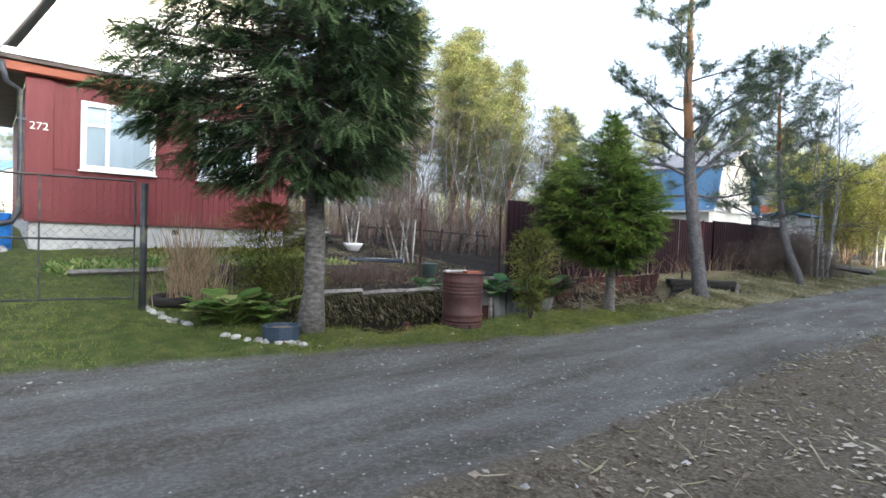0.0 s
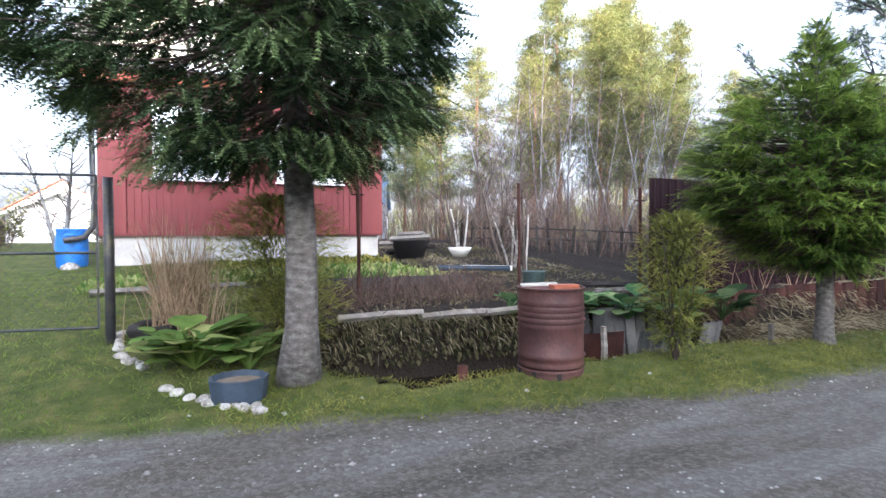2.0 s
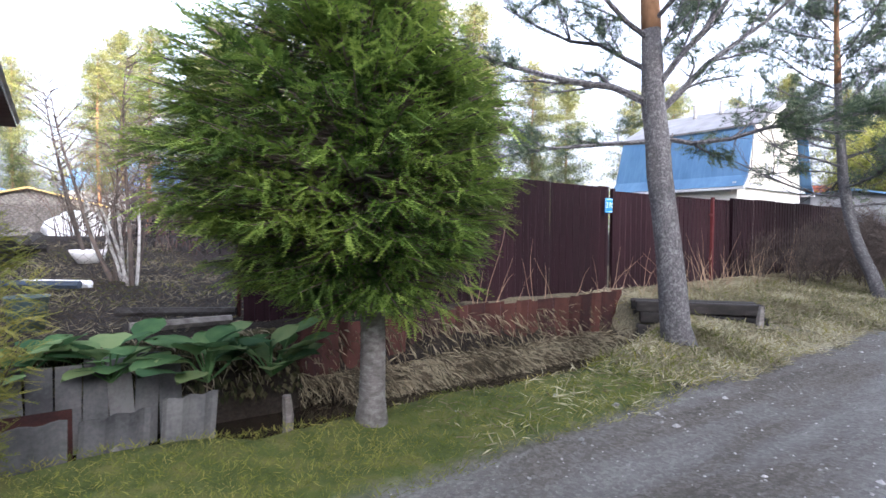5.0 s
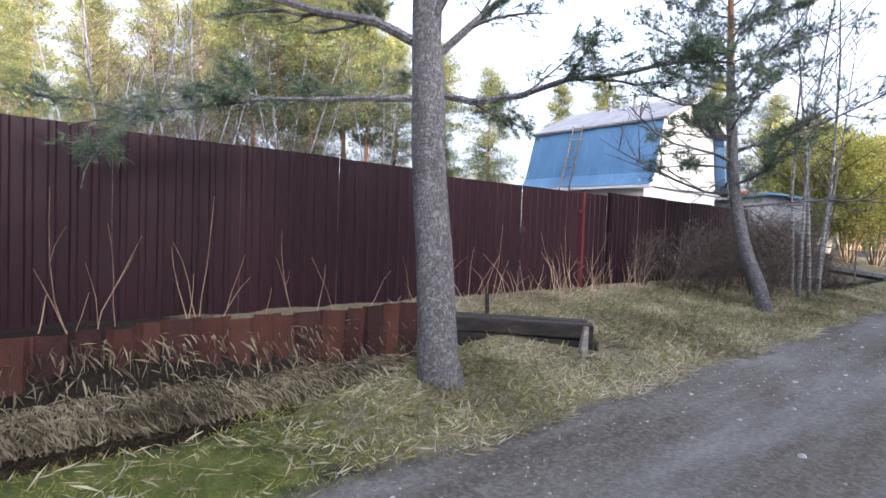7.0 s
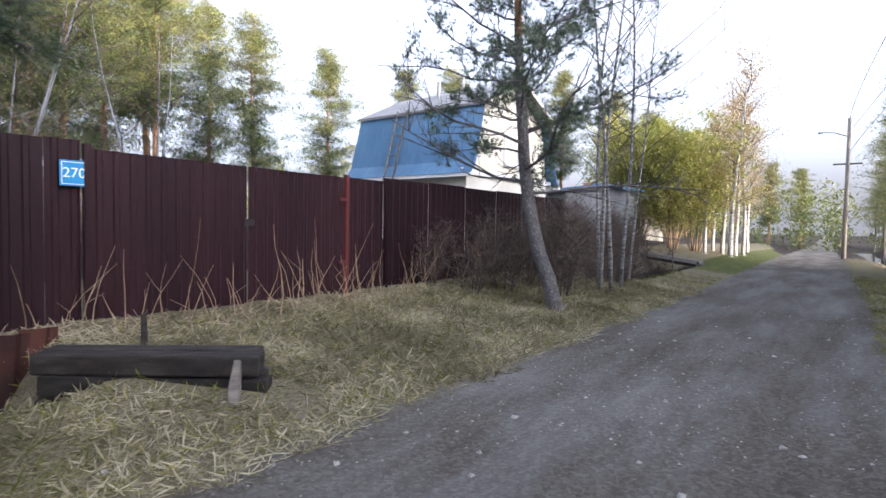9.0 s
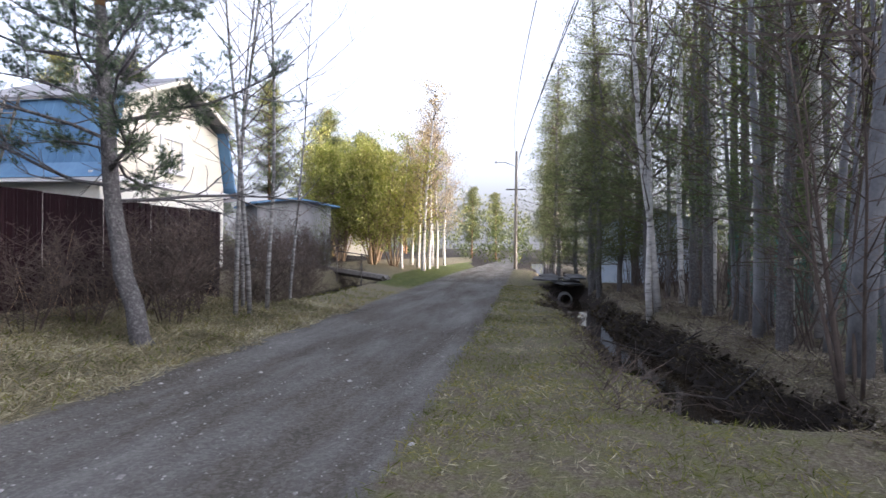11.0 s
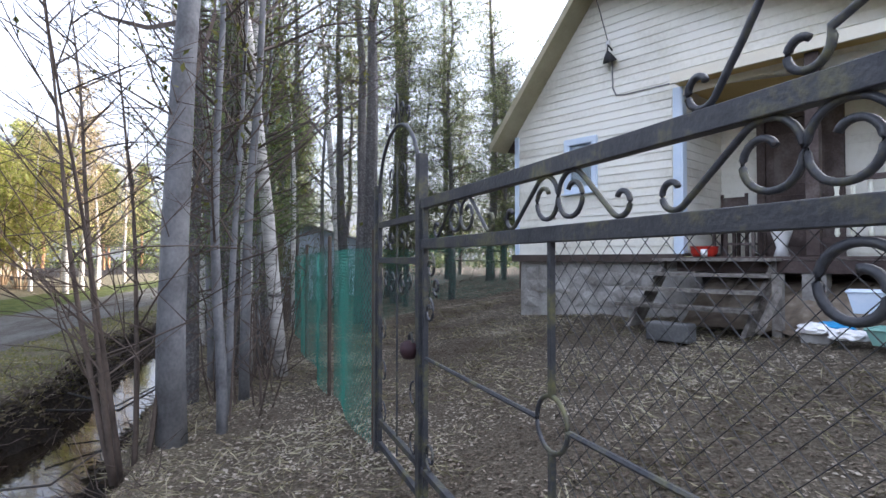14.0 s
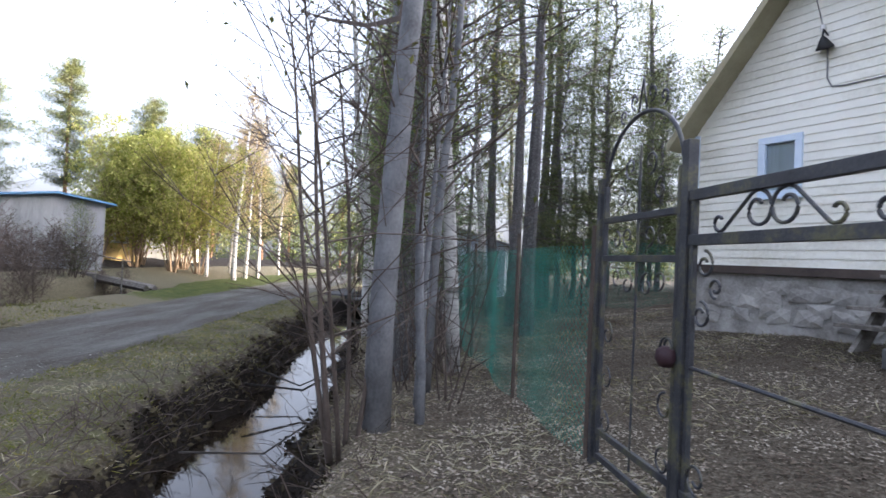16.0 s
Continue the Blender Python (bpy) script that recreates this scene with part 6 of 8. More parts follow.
def spiral(cx, cz, r0, r1, a0, turns, n=26):
    """Points of a scroll in the gate's plane."""
    return [(cx + (r0 + (r1 - r0) * k) * math.cos(a0 + turns * 2 * math.pi * k), cz + (r0 + (r1 - r0) * k) * math.sin(a0 + turns * 2 * math.pi * k)) for k in np.linspace(0, 1, n)]


def scroll(parent, pts, r=0.008, name="scroll"):
    part(name, Geo().tube([tuple(GM @ Vector((u, 0, z))) for u, z in pts], r, 6), "iron", parent, "", True)


def iron_gate():
    wk = thing("wicket_gate", "arched black wrought iron wicket gate with mossy scrolls", "gate")
    L = (GP - WK).length

    def bar(parent, name, u0, z0, u1, z1, t=0.03, d=0.03):
        if abs(u1 - u0) < 1e-6:
            part(name, Geo().box((u0 - t / 2, -d / 2, z0), (u0 + t / 2, d / 2, z1), GM), "iron", parent, bevel=0.003)
        else:
            part(name, Geo().box((u0, -d / 2, z0 - t / 2), (u1, d / 2, z0 + t / 2), GM), "iron", parent, bevel=0.003)

    bar(wk, "post", -L, 0.0, -L, 2.22, 0.055, 0.055)
    bar(wk, "stile", -L + 0.06, 0.28, -L + 0.06, 2.16, 0.03)
    bar(wk, "stile", -0.07, 0.28, -0.07, 2.16, 0.03)
    for z in (0.30, 0.47, 1.66, 1.92):
        bar(wk, "rail", -L + 0.06, z, -0.07, z, 0.04)
    c, R = -L / 2, L / 2 - 0.05
    arch = [(c - R * math.cos(a), 2.14 + 0.42 * math.sin(a)) for a in np.linspace(0, math.pi, 22)]
    scroll(wk, arch, 0.013, "arch")
    for sg in (-1, 1):
        for (u, z, k, a0, tr) in ((0.10, 2.66, 0.055, -90, 0.9), (0.24, 2.60, 0.05, -90, 0.9), (0.12, 2.24, 0.075, -90, 1.0), (0.24, 2.06, 0.07, 90, 1.0), (0.13, 1.80, 0.07, -90, 1.0), (0.28, 1.78, 0.06, 90, 0.9), (0.12, 1.50, 0.075, 90, 1.0), (0.26, 1.54, 0.06, -90, 0.9)):
            pts = spiral(c + sg * u, z, k, k * 0.3, math.radians(a0), tr * sg, 20)
            scroll(wk, pts, 0.007)
        for z in (0.55, 0.85, 1.15):
            scroll(wk, spiral(c + sg * 0.36, z, 0.08, 0.03, math.radians(90), 0.9 * sg, 18), 0.007)
    bar(wk, "spindle", c, 1.40, c, 2.36, 0.022, 0.012)
    bar(wk, "spindle", c, 0.36, c, 1.40, 0.012, 0.012)
    scroll(wk, [(c - 0.05, 2.56), (c, 2.78), (c + 0.05, 2.56)], 0.007)
    lock = thing("padlock", "old maroon painted padlock on a chain", "padlock")
    part("body", Geo().lathe([(0.0, -0.055), (0.035, -0.05), (0.055, -0.01), (0.05, 0.035), (0.02, 0.055), (0.0, 0.055)], 14, GM @ pose(-0.06, -0.06, 1.14)), "padlock", lock, "", True)
    part("shackle", Geo().tube([tuple(GM @ Vector((-0.06 + 0.035 * math.cos(a), -0.05, 1.185 + 0.05 * math.sin(a)))) for a in np.linspace(0, math.pi, 9)], 0.008, 6), "iron", lock)

    g = thing("double_gate", "wide black wrought iron gate with scrolls and chain-link", "gate")
    W = 3.55
    bar(g, "post", 0.0, 0.0, 0.0, 2.28, 0.06, 0.06)
    bar(g, "stile", 0.055, 0.30, 0.055, 2.0, 0.03)
    bar(g, "post", W + 0.1, 0.0, W + 0.1, 2.28, 0.06, 0.06)
    for z, t in ((1.985, 0.055), (1.755, 0.055), (0.47, 0.035), (0.31, 0.035)):
        bar(g, "rail", 0.03, z, W, z, t, 0.04)
    for u in (1.37, 2.74):
        bar(g, "upright", u, 0.33, u, 1.015, 0.022, 0.022)
        bar(g, "upright", u, 1.205, u, 1.73, 0.022, 0.022)
    z0, z1 = 1.785, 1.957

    def running(hi, lo, f):
        """An S bar: a large curl under the upper rail at hi, a small one over the lower rail at lo."""
        R, q = 0.078, 0.050
        pts = [(hi + f * (R * (0.35 + 0.65 * min(1, k * 1.7))) * math.cos(math.radians(500 - 455 * k)), z1 - R + (R * (0.35 + 0.65 * min(1, k * 1.7))) * math.sin(math.radians(500 - 455 * k))) for k in np.linspace(0, 1, 30)]
        pts += [(lo + f * q * (1 - 0.6 * k) * math.cos(math.radians(215 + 290 * k)), z0 + q + q * (1 - 0.6 * k) * math.sin(math.radians(215 + 290 * k))) for k in np.linspace(0, 1, 22)]
        scroll(g, pts, 0.0085)

    for k in range(5):
        a = 0.66 + 0.835 * (k - 1)
        if 0.1 < a < W:
            running(a, min(a + 0.235, W), 1)
        if 0.1 < a - 0.16 < W:
            running(a - 0.16, a - 0.41 if a > 0.5 else 0.1, -1)
    for f, mid in ((1, 2.42), (-1, 2.42)):
        scroll(g, [(mid - f * 0.415 + f * -0.05 * (1 - 0.6 * (1 - k)) * math.cos(math.radians(215 + 290 * (1 - k))), 2.012 + 0.055 + 0.055 * (1 - 0.6 * (1 - k)) * math.sin(math.radians(215 + 290 * (1 - k)))) for k in np.linspace(0, 1, 20)]
               + [(mid - f * 0.30, 2.14), (mid - f * 0.20, 2.30), (mid - f * 0.10, 2.42), (mid, 2.46)], 0.009)
        scroll(g, spiral(mid - f * 0.17, 2.07, 0.02, 0.055, math.radians(60), 0.9 * f, 18) + [(mid - f * 0.06, 2.12), (mid - f * 0.02, 2.25)], 0.009)
    scroll(g, spiral(2.34, 1.62, 0.035, 0.10, math.radians(90), -1.4, 34) + [(2.55, 1.66)], 0.010)
    for u, z, k, a in ((0.15, 1.63, 0.07, 90), (0.13, 1.38, 0.07, 90), (0.14, 0.58, 0.08, -90), (0.24, 1.52, 0.05, -90)):
        scroll(g, spiral(u, z, k, k * 0.35, math.radians(a), -1.15, 22), 0.008)
    for u in (1.37, 2.74):
        scroll(g, spiral(u, 1.11, 0.095, 0.095, 0, 1.0, 28), 0.009, "ring")
    for a, b in ((0.06, 1.275), (1.465, 2.645), (2.835, W)):
        part("middle_rod", Geo().tube([tuple(GM @ Vector((a, 0, 1.11))), tuple(GM @ Vector((b, 0, 1.11)))], 0.010, 6), "iron", g)
    chain_link(GM @ pose(0, 0.015, 0), 1.37, W - 0.05, 0.35, 1.73, 0.075, 0.0014, "wire", g, "chain_link")
    # net on thin posts towards the wood
    nt = thing("net_fence", "sagging green plastic net fence on thin posts", "fence")
    pts = [(17.52, 9.70), (18.62, 11.0), (20.3, 12.75), (22.4, 14.8)]
    pts2 = [(22.4, 14.8), (25.0, 13.2), (27.5, 11.8)]
    for pl in (pts, pts2):
        for (x0, y0), (x1, y1) in zip(pl[:-1], pl[1:]):
            Lg = math.hypot(x1 - x0, y1 - y0)
            m = pose(x0, y0, (hz(x0, y0) + hz(x1, y1)) / 2, 0, 0, math.degrees(math.atan2(y1 - y0, x1 - x0)))
            chain_link(m, 0, Lg, 0.02, 1.55, 0.06, 0.0022, "teal", nt, "net", 0.05)
        for x, y in pl:
            part("post", Geo().tube([(x, y, hz(x, y) - 0.2), (x, y, hz(x, y) + 1.7)], 0.022, 6), "twig", nt)


iron_gate()


def porch_things():
    m = WH
    P0 = 1.70
    st = thing("stool", "old dark wooden stool on the porch", "stool")
    part("seat", Geo().box((0.42, 0.25, P0 + 0.46), (0.86, 0.65, P0 + 0.50), m), "oldwood", st, bevel=0.008)
    for u in (0.45, 0.80):
        for d in (0.28, 0.60):
            part("leg", Geo().box((u, d, P0), (u + 0.04, d + 0.04, P0 + 0.46), m), "porchwood", st)
    for d in (0.29, 0.61):
        part("stretcher", Geo().box((0.48, d, P0 + 0.16), (0.81, d + 0.02, P0 + 0.19), m), "porchwood", st)
    ch = thing("chair", "dark wooden chair standing by the porch wall", "chair")
    part("seat", Geo().box((0.12, 0.75, P0 + 0.44), (0.50, 1.12, P0 + 0.47), m), "porchwood", ch)
    for u in (0.12, 0.46):
        for d, h in ((0.75, 0.44), (1.08, 0.95)):
            part("leg", Geo().box((u, d, P0), (u + 0.04, d + 0.04, P0 + h), m), "porchwood", ch)
    part("backrest", Geo().box((0.16, 1.09, P0 + 0.70), (0.46, 1.11, P0 + 0.90), m), "porchwood", ch)
    lathe_thing("planter_box", "red plastic flower pot tray on the porch edge", "pot", [(0.0, 0.0), (0.14, 0.0), (0.17, 0.06), (0.175, 0.13), (0.19, 0.14), (0.165, 0.14), (0.15, 0.05), (0.0, 0.04)], "redplastic", m @ pose(0.30, 0.0, P0))
    lathe_thing("mug", "white mug on the porch edge", "mug", [(0.0, 0.0), (0.042, 0.0), (0.046, 0.10), (0.040, 0.10), (0.036, 0.02), (0.0, 0.015)], "brightwhite", m @ pose(0.36, -0.16, P0), 16)
    lathe_thing("bucket", "white bucket on a stand by the door", "bucket", [(0.0, 0.0), (0.09, 0.0), (0.06, 0.12), (0.12, 0.30), (0.14, 0.44), (0.128, 0.44), (0.10, 0.28), (0.0, 0.24)], "brightwhite", m @ pose(1.18, 0.2, P0), 20)
    lathe_thing("flower_pot", "brown clay pot on the stool", "pot", [(0.0, 0.0), (0.07, 0.0), (0.10, 0.15), (0.11, 0.16), (0.09, 0.15), (0.0, 0.12)], "redbrown", m @ pose(0.62, 0.45, P0 + 0.50), 16)
    r = rng(91)
    heap = thing("rubble_heap", "low heap of earth and stones under the porch", "heap")
    g = Geo()
    uu, dd = np.meshgrid(np.linspace(0.3, 4.4, 30), np.linspace(-1.0, 1.2, 16), indexing="ij")
    zz = 0.85 + 0.55 * smooth((dd + 0.9) / 1.2) + r.normal(0, 0.02, uu.shape)
    idx = np.arange(uu.size).reshape(uu.shape)
    g.add([m @ Vector(p) for p in zip(uu.ravel(), dd.ravel(), zz.ravel())], np.stack([idx[:-1, :-1], idx[1:, :-1], idx[1:, 1:], idx[:-1, 1:]], -1).reshape(-1, 4))
    part("earth", g, "deadleaf", heap)

    def tub(name, label, u, d, z, L, W, H, mat, turn=0.0):
        t = thing(name, label, "tub")
        mm = m @ pose(u, d, z, 0, 0, turn)
        o = [(-L / 2, -W / 2), (L / 2, -W / 2), (L / 2, W / 2), (-L / 2, W / 2)]
        v = [(a * k, b * k, h) for k, h in ((0.82, 0), (1, H), (0.93, H), (0.77, 0.03)) for a, b in o]
        f = [(4 * i + j, 4 * i + (j + 1) % 4, 4 * i + 4 + (j + 1) % 4, 4 * i + 4 + j) for i in range(3) for j in range(4)] + [(3, 2, 1, 0), (12, 13, 14, 15)]
        part("tub", Geo().add([mm @ Vector(p) for p in v], f), mat, t, bevel=0.012)
        part("rim", Geo().tube([tuple(mm @ Vector((a, b, H))) for a, b in o + o[:1]], 0.014, 5), mat, t)

    tub("washing_tub", "pale blue plastic tub on the heap", 2.35, -0.75, 1.12, 0.62, 0.40, 0.22, "bluewhite", 8)
    tub("washing_tub", "teal plastic tub leaning behind another", 3.05, -0.6, 1.15, 0.6, 0.4, 0.26, "palegreen", -15)
    tub("crate", "black plastic crate on the heap", 2.75, -0.95, 0.98, 0.40, 0.30, 0.24, "black", 20)
    tub("basin", "light blue basin on the ground", 2.6, -1.5, 0.90, 0.5, 0.36, 0.14, "palegreen", -10)
    for i, (u, d, z, mat, lab) in enumerate(((1.85, -1.15, 0.95, "brightwhite", "crumpled white plastic bag"), (2.15, -1.3, 0.93, "brightwhite", "crumpled white plastic bag"), (1.98, -1.05, 0.97, "signblue", "crumpled blue plastic bag"))):
        b = thing("plastic_bag", lab, "bag")
        bm = bmesh.new()
        bmesh.ops.create_icosphere(bm, subdivisions=3, radius=1)
        for v in bm.verts:
            k = 1 + 0.35 * noise.noise(v.co * 2.3 + Vector((i * 7, 0, 0)))
            v.co = Vector((v.co.x * 0.17 * k, v.co.y * 0.12 * k, max(-0.04, v.co.z * 0.07 * k)))
        me = bpy.data.meshes.new("bag")
        bm.to_mesh(me)
        bm.free()
        part("bag", me, mat, b).matrix_world = m @ pose(u, d, z)
    bk = thing("concrete_block", "grey concrete block beside the tubs", "block")
    part("block", Geo().box((1.72, -1.20, 0.80), (1.98, -0.98, 0.95), m), "concrete", bk, bevel=0.02)


porch_things()

# ---- trees of the wood by the wet ditch ----
def wood():
    def trunk_tree(x, y, label, bark, rad, tall, seed, lean=(0, 0), name="birch_tree", leaf="buds", leaves=500):
        t = bare_tree(name, label, seed, tall, bark, 1, 0.25, leaf, leaves, rad, 1.1)
        t.matrix_world = pose(x, y, hz(x, y), -lean[1], lean[0], (seed * 57) % 360)
        return t

    trunk_tree(17.0, 11.32, "thick smooth grey trunk at the ditch edge", "ash_bark", 0.125, 10.5, 201, name="alder_tree", leaves=300)
    al = bare_tree("alder_tree", "crooked bare alder with several stems over the ditch", 202, 5.2, "twig", 5, 0.55, None, 0, 0.034, 0.8)
    place(al, 16.62, 11.25)
    trunk_tree(17.35, 11.15, "thin grey trunk beside a thick one", "ash_bark", 0.05, 6.5, 203, (6, 0), "alder_tree", leaves=150)
    trunk_tree(18.35, 11.95, "slender grey trunk in the wood edge", "ash_bark", 0.06, 8.5, 204, (-2, 2), "alder_tree", leaves=250)
    trunk_tree(19.25, 12.25, "white birch trunk by the net fence", "birch_bark", 0.095, 11.0, 205, (2, 0))
    trunk_tree(18.75, 12.9, "grey trunk leaning in the wood edge", "ash_bark", 0.075, 9.5, 206, (2, -2), "alder_tree")
    trunk_tree(18.95, 12.55, "white birch trunk in the wood edge", "birch_bark", 0.085, 10.5, 207, (1, 1))
    trunk_tree(21.2, 15.75, "leaning white birch on the ditch bank", "birch_bark", 0.085, 10.5, 208, (-6, 2))
    trunk_tree(21.05, 15.85, "leaning white birch on the ditch bank", "birch_bark", 0.075, 9.0, 209, (-2, 4))
    trunk_tree(21.3, 14.7, "white birch in the wood edge", "birch_bark", 0.11, 12.0, 210, (1, 0))
    trunk_tree(27.4, 17.6, "white birch behind the net fence", "birch_bark", 0.14, 12.0, 211, (1, 0))
    for i, (x, y, rad, tall, b) in enumerate(((20.0, 13.6, 0.05, 8, "ash_bark"), (19.7, 13.1, 0.045, 7.5, "ash_bark"), (22.6, 15.9, 0.07, 10, "birch_bark"), (24.0, 17.0, 0.07, 10, "ash_bark"), (23.2, 15.6, 0.06, 9, "birch_bark"), (25.6, 18.4, 0.09, 11, "birch_bark"), (26.2, 17.2, 0.07, 10, "ash_bark"), (28.8, 20.6, 0.08, 10, "birch_bark"), (17.8, 11.6, 0.04, 6, "ash_bark"), (20.5, 13.9, 0.05, 8, "ash_bark"))):
        trunk_tree(x, y, "slender tree in the dense wood edge", b, rad, tall, 220 + i, ((i % 3) - 1, (i % 2) * 2 - 1), leaves=350)
    p1 = far_pine("dark pine of the wood", 301, 11.0, 0.26, 2.1, "darkpine", 95, 0.12, bark="pine_bark", per=10)
    p2 = far_pine("slender pine with a reddish trunk in the wood", 302, 12.0, 0.45, 1.6, "darkpine", 65, 0.12, bark="pine_bark", per=9)
    p3 = far_pine("young dark pine at the wood edge", 303, 8.0, 0.12, 1.9, "darkpine", 100, 0.12, narrow=1.1, bark="pine_bark", per=11)
    place(p1, 26.6, 21.2)
    place(p2, 22.8, 13.2)
    place(p3, 29.8, 24.2)
    p4 = far_pine("slender young pine with soft green needles", 304, 8.5, 0.16, 0.95, "greenpine", 90, 0.07, bark="pine_bark", per=11)
    place(p4, 19.9, 13.15)
    for x, y, k in ((18.45, 12.45, 0.85), (19.15, 13.0, 0.8), (20.4, 13.65, 0.95), (17.95, 12.35, 0.7), (20.9, 14.5, 1.0), (22.1, 15.4, 1.0), (23.8, 16.2, 1.1)):
        again(p4, x, y, x * 50, k)
    r = rng(310)
    spots = [(31.5, 26.4, 0), (33.6, 28.3, 0), (30.4, 22.2, 2), (28.4, 22.8, 2), (24.8, 18.9, 2), (27.6, 20.0, 1), (25.0, 16.2, 1), (26.5, 15.0, 1), (28.5, 16.4, 1), (24.2, 14.2, 1), (31.6, 20.4, 0),
             (36.4, 30.9, 2), (39.6, 33.8, 0), (43.0, 36.6, 2), (47.0, 40.0, 0), (35.0, 26.8, 0), (38.5, 29.5, 0), (30.6, 14.0, 1), (32.5, 16.5, 1), (34.5, 21.0, 0), (35.8, 17.5, 2),
             (31.0, 9.5, 1), (36.0, 13.0, 2), (42.0, 31.0, 0), (52.0, 44.0, 0), (57.0, 48.0, 2), (62.0, 53.0, 0), (25.8, 20.2, 2), (23.4, 17.4, 2), (26.6, 13.3, 2), (28.2, 14.6, 2), (25.4, 14.4, 2), (30.2, 12.9, 2), (32.2, 14.4, 2), (33.6, 12.6, 2), (35.0, 15.2, 2)]
    for i, (x, y, k) in enumerate(spots):
        again((p1, p2, p3)[k], x + r.normal(0, 0.2), y + r.normal(0, 0.2), r.uniform(0, 360), r.uniform(0.8, 1.12))
    th = thing("undergrowth", "dense bare brushwood under the trees of the wood", "brushwood", kind="stuff")
    g = Geo()
    for i in range(900):
        s, n = r.uniform(20.5, 44), -2.3 - abs(r.normal(0, 2.2)) - 0.2
        if s < 30 and n < -3.3:
            continue
        x, y = xy(s, n)
        h = r.uniform(0.6, 2.6)
        a = r.uniform(0, 6.28)
        pts = limb_points((x, y, hz(x, y) - 0.05), (np.cos(a) * 0.3, np.sin(a) * 0.3, 1), h, r, 4, (0, 0, 0.05), 0.12)
        g.tube(pts, np.linspace(0.012, 0.003, 5), 3, r.uniform(0, 1), False)
        for _ in range(2):
            e = r.uniform(0, 6.28)
            g.tube(limb_points(pts[r.integers(1, 4)], (np.cos(e), np.sin(e), 0.7), h * 0.4, r, 2, (0, 0, 0), 0.1), (0.006, 0.004, 0.002), 3, r.uniform(0, 1), False)
    part("undergrowth_stems", g, "twig", th)


wood()


def far_side_trees():
    b1 = bare_tree("birch_tree", "tall birch with a golden haze of young leaves", 401, 9.8, "birch_bark", 1, 0.2, "birchleaf", 4200, 0.13, 1.6, leaf_size=(0.06, 0.13))
    place(b1, 27.6, 32.3)
    for x, y, k in ((29.0, 33.6, 0.9), (30.2, 34.4, 0.8), (28.4, 33.8, 0.85), (31.6, 36.6, 0.9), (26.4, 32.6, 0.7), (34.5, 38.9, 0.8), (29.2, 35.5, 0.75)):
        again(b1, x, y, x * 40, k)
    w1 = bare_tree("willow_bush", "large willow bush in fresh yellow-green leaf", 402, 6.8, "drystem", 9, 0.8, "willow", 12000, 0.05, 0.7, "drystem", leaf_size=(0.10, 0.19))
    place(w1, 25.2, 33.4)
    for x, y, k in ((24.0, 34.6, 1.0), (26.3, 33.2, 0.95), (24.8, 36.0, 1.05), (26.6, 35.4, 1.0), (22.9, 35.6, 0.85)):
        again(w1, x, y, x * 70, k)
    b2 = bare_tree("birch_tree", "thin young birch by the roadside ditch", 403, 9.6, "greybirch", 1, 0.3, None, 0, 0.045, 1.2)
    place(b2, 13.55, 19.4, turn=20)
    for x, y, k, a in ((13.85, 19.5, 1.0, 140), (14.35, 20.0, 0.95, 250), (14.0, 20.3, 0.9, 60), (15.5, 21.6, 0.8, 300)):
        again(b2, x, y, a, k)
    sh = bare_tree("bush", "bare twiggy bush before the fence", 404, 1.9, "twig", 9, 1.0, None, 0, 0.012, 0.8)
    place(sh, 12.4, 18.8)
    for i, (x, y, k) in enumerate(((12.9, 19.7, 1.0), (11.3, 18.8, 0.9), (10.6, 18.4, 0.8), (14.6, 21.6, 1.2), (16.0, 22.8, 1.1), (17.2, 24.4, 1.2), (18.4, 26.6, 1.2), (13.2, 20.6, 1.2), (15.2, 23.2, 1.3), (12.0, 19.7, 1.0), (9.9, 18.6, 0.7), (19.6, 28.6, 1.2), (17.0, 26.2, 1.3))):
        again(sh, x, y, i * 50, k)
    for i, (x, y, k) in enumerate(((18.6, 29.4, 1.0), (20.0, 28.7, 0.9), (19.2, 29.0, 1.0), (21.0, 28.4, 0.9), (17.8, 29.9, 1.1), (18.0, 28.6, 0.8), (16.8, 29.6, 1.1))):
        again(sh, x, y, i * 70, k)
    far = far_pine("sunlit pine behind the gardens", 411, 11.0, 0.22, 2.7, "farpine", 150, 0.15, per=15, oval=True)
    far2 = far_pine("tall pine with an open sunlit crown", 412, 12.5, 0.34, 2.6, "farpine", 130, 0.15, per=15, oval=True)
    r = rng(415)
    place(far, 0.6, 31.0)
    place(far2, -1.6, 30.0)
    ring = [(-3.2, 31, 0.95, 0), (-5.5, 31, 0.85, 0), (2.0, 33, 1.0, 1), (-7.5, 29, 0.8, 0), (3.6, 32, 0.8, 0), (-15, 36, 0.95, 1), (-17.5, 35, 0.9, 0), (-13, 38, 1.0, 0), (-20, 40, 1.1, 1), (-10.5, 34, 0.75, 0),
            (1.5, 25.5, 0.72, 0), (-0.4, 26.5, 0.8, 1), (-2.6, 27, 0.75, 0), (3.6, 26.5, 0.7, 1), (6.0, 29, 0.7, 0), (-22, 33, 0.9, 0), (8.0, 36, 0.75, 0), (16, 40, 0.8, 0), (12, 38, 0.7, 1), (20, 41, 0.8, 0), (24, 43, 0.85, 1),
            (29, 46, 0.9, 0), (34, 49, 0.9, 0), (38, 54, 0.9, 1), (44, 58, 0.9, 0), (-26, 28, 0.8, 0), (-30, 38, 1.0, 1), (18, 38, 0.6, 0), (26, 38.5, 0.6, 1), (50, 66, 1.0, 0), (58, 72, 1.0, 1), (66, 70, 1.0, 0), (74, 72, 0.9, 1)]
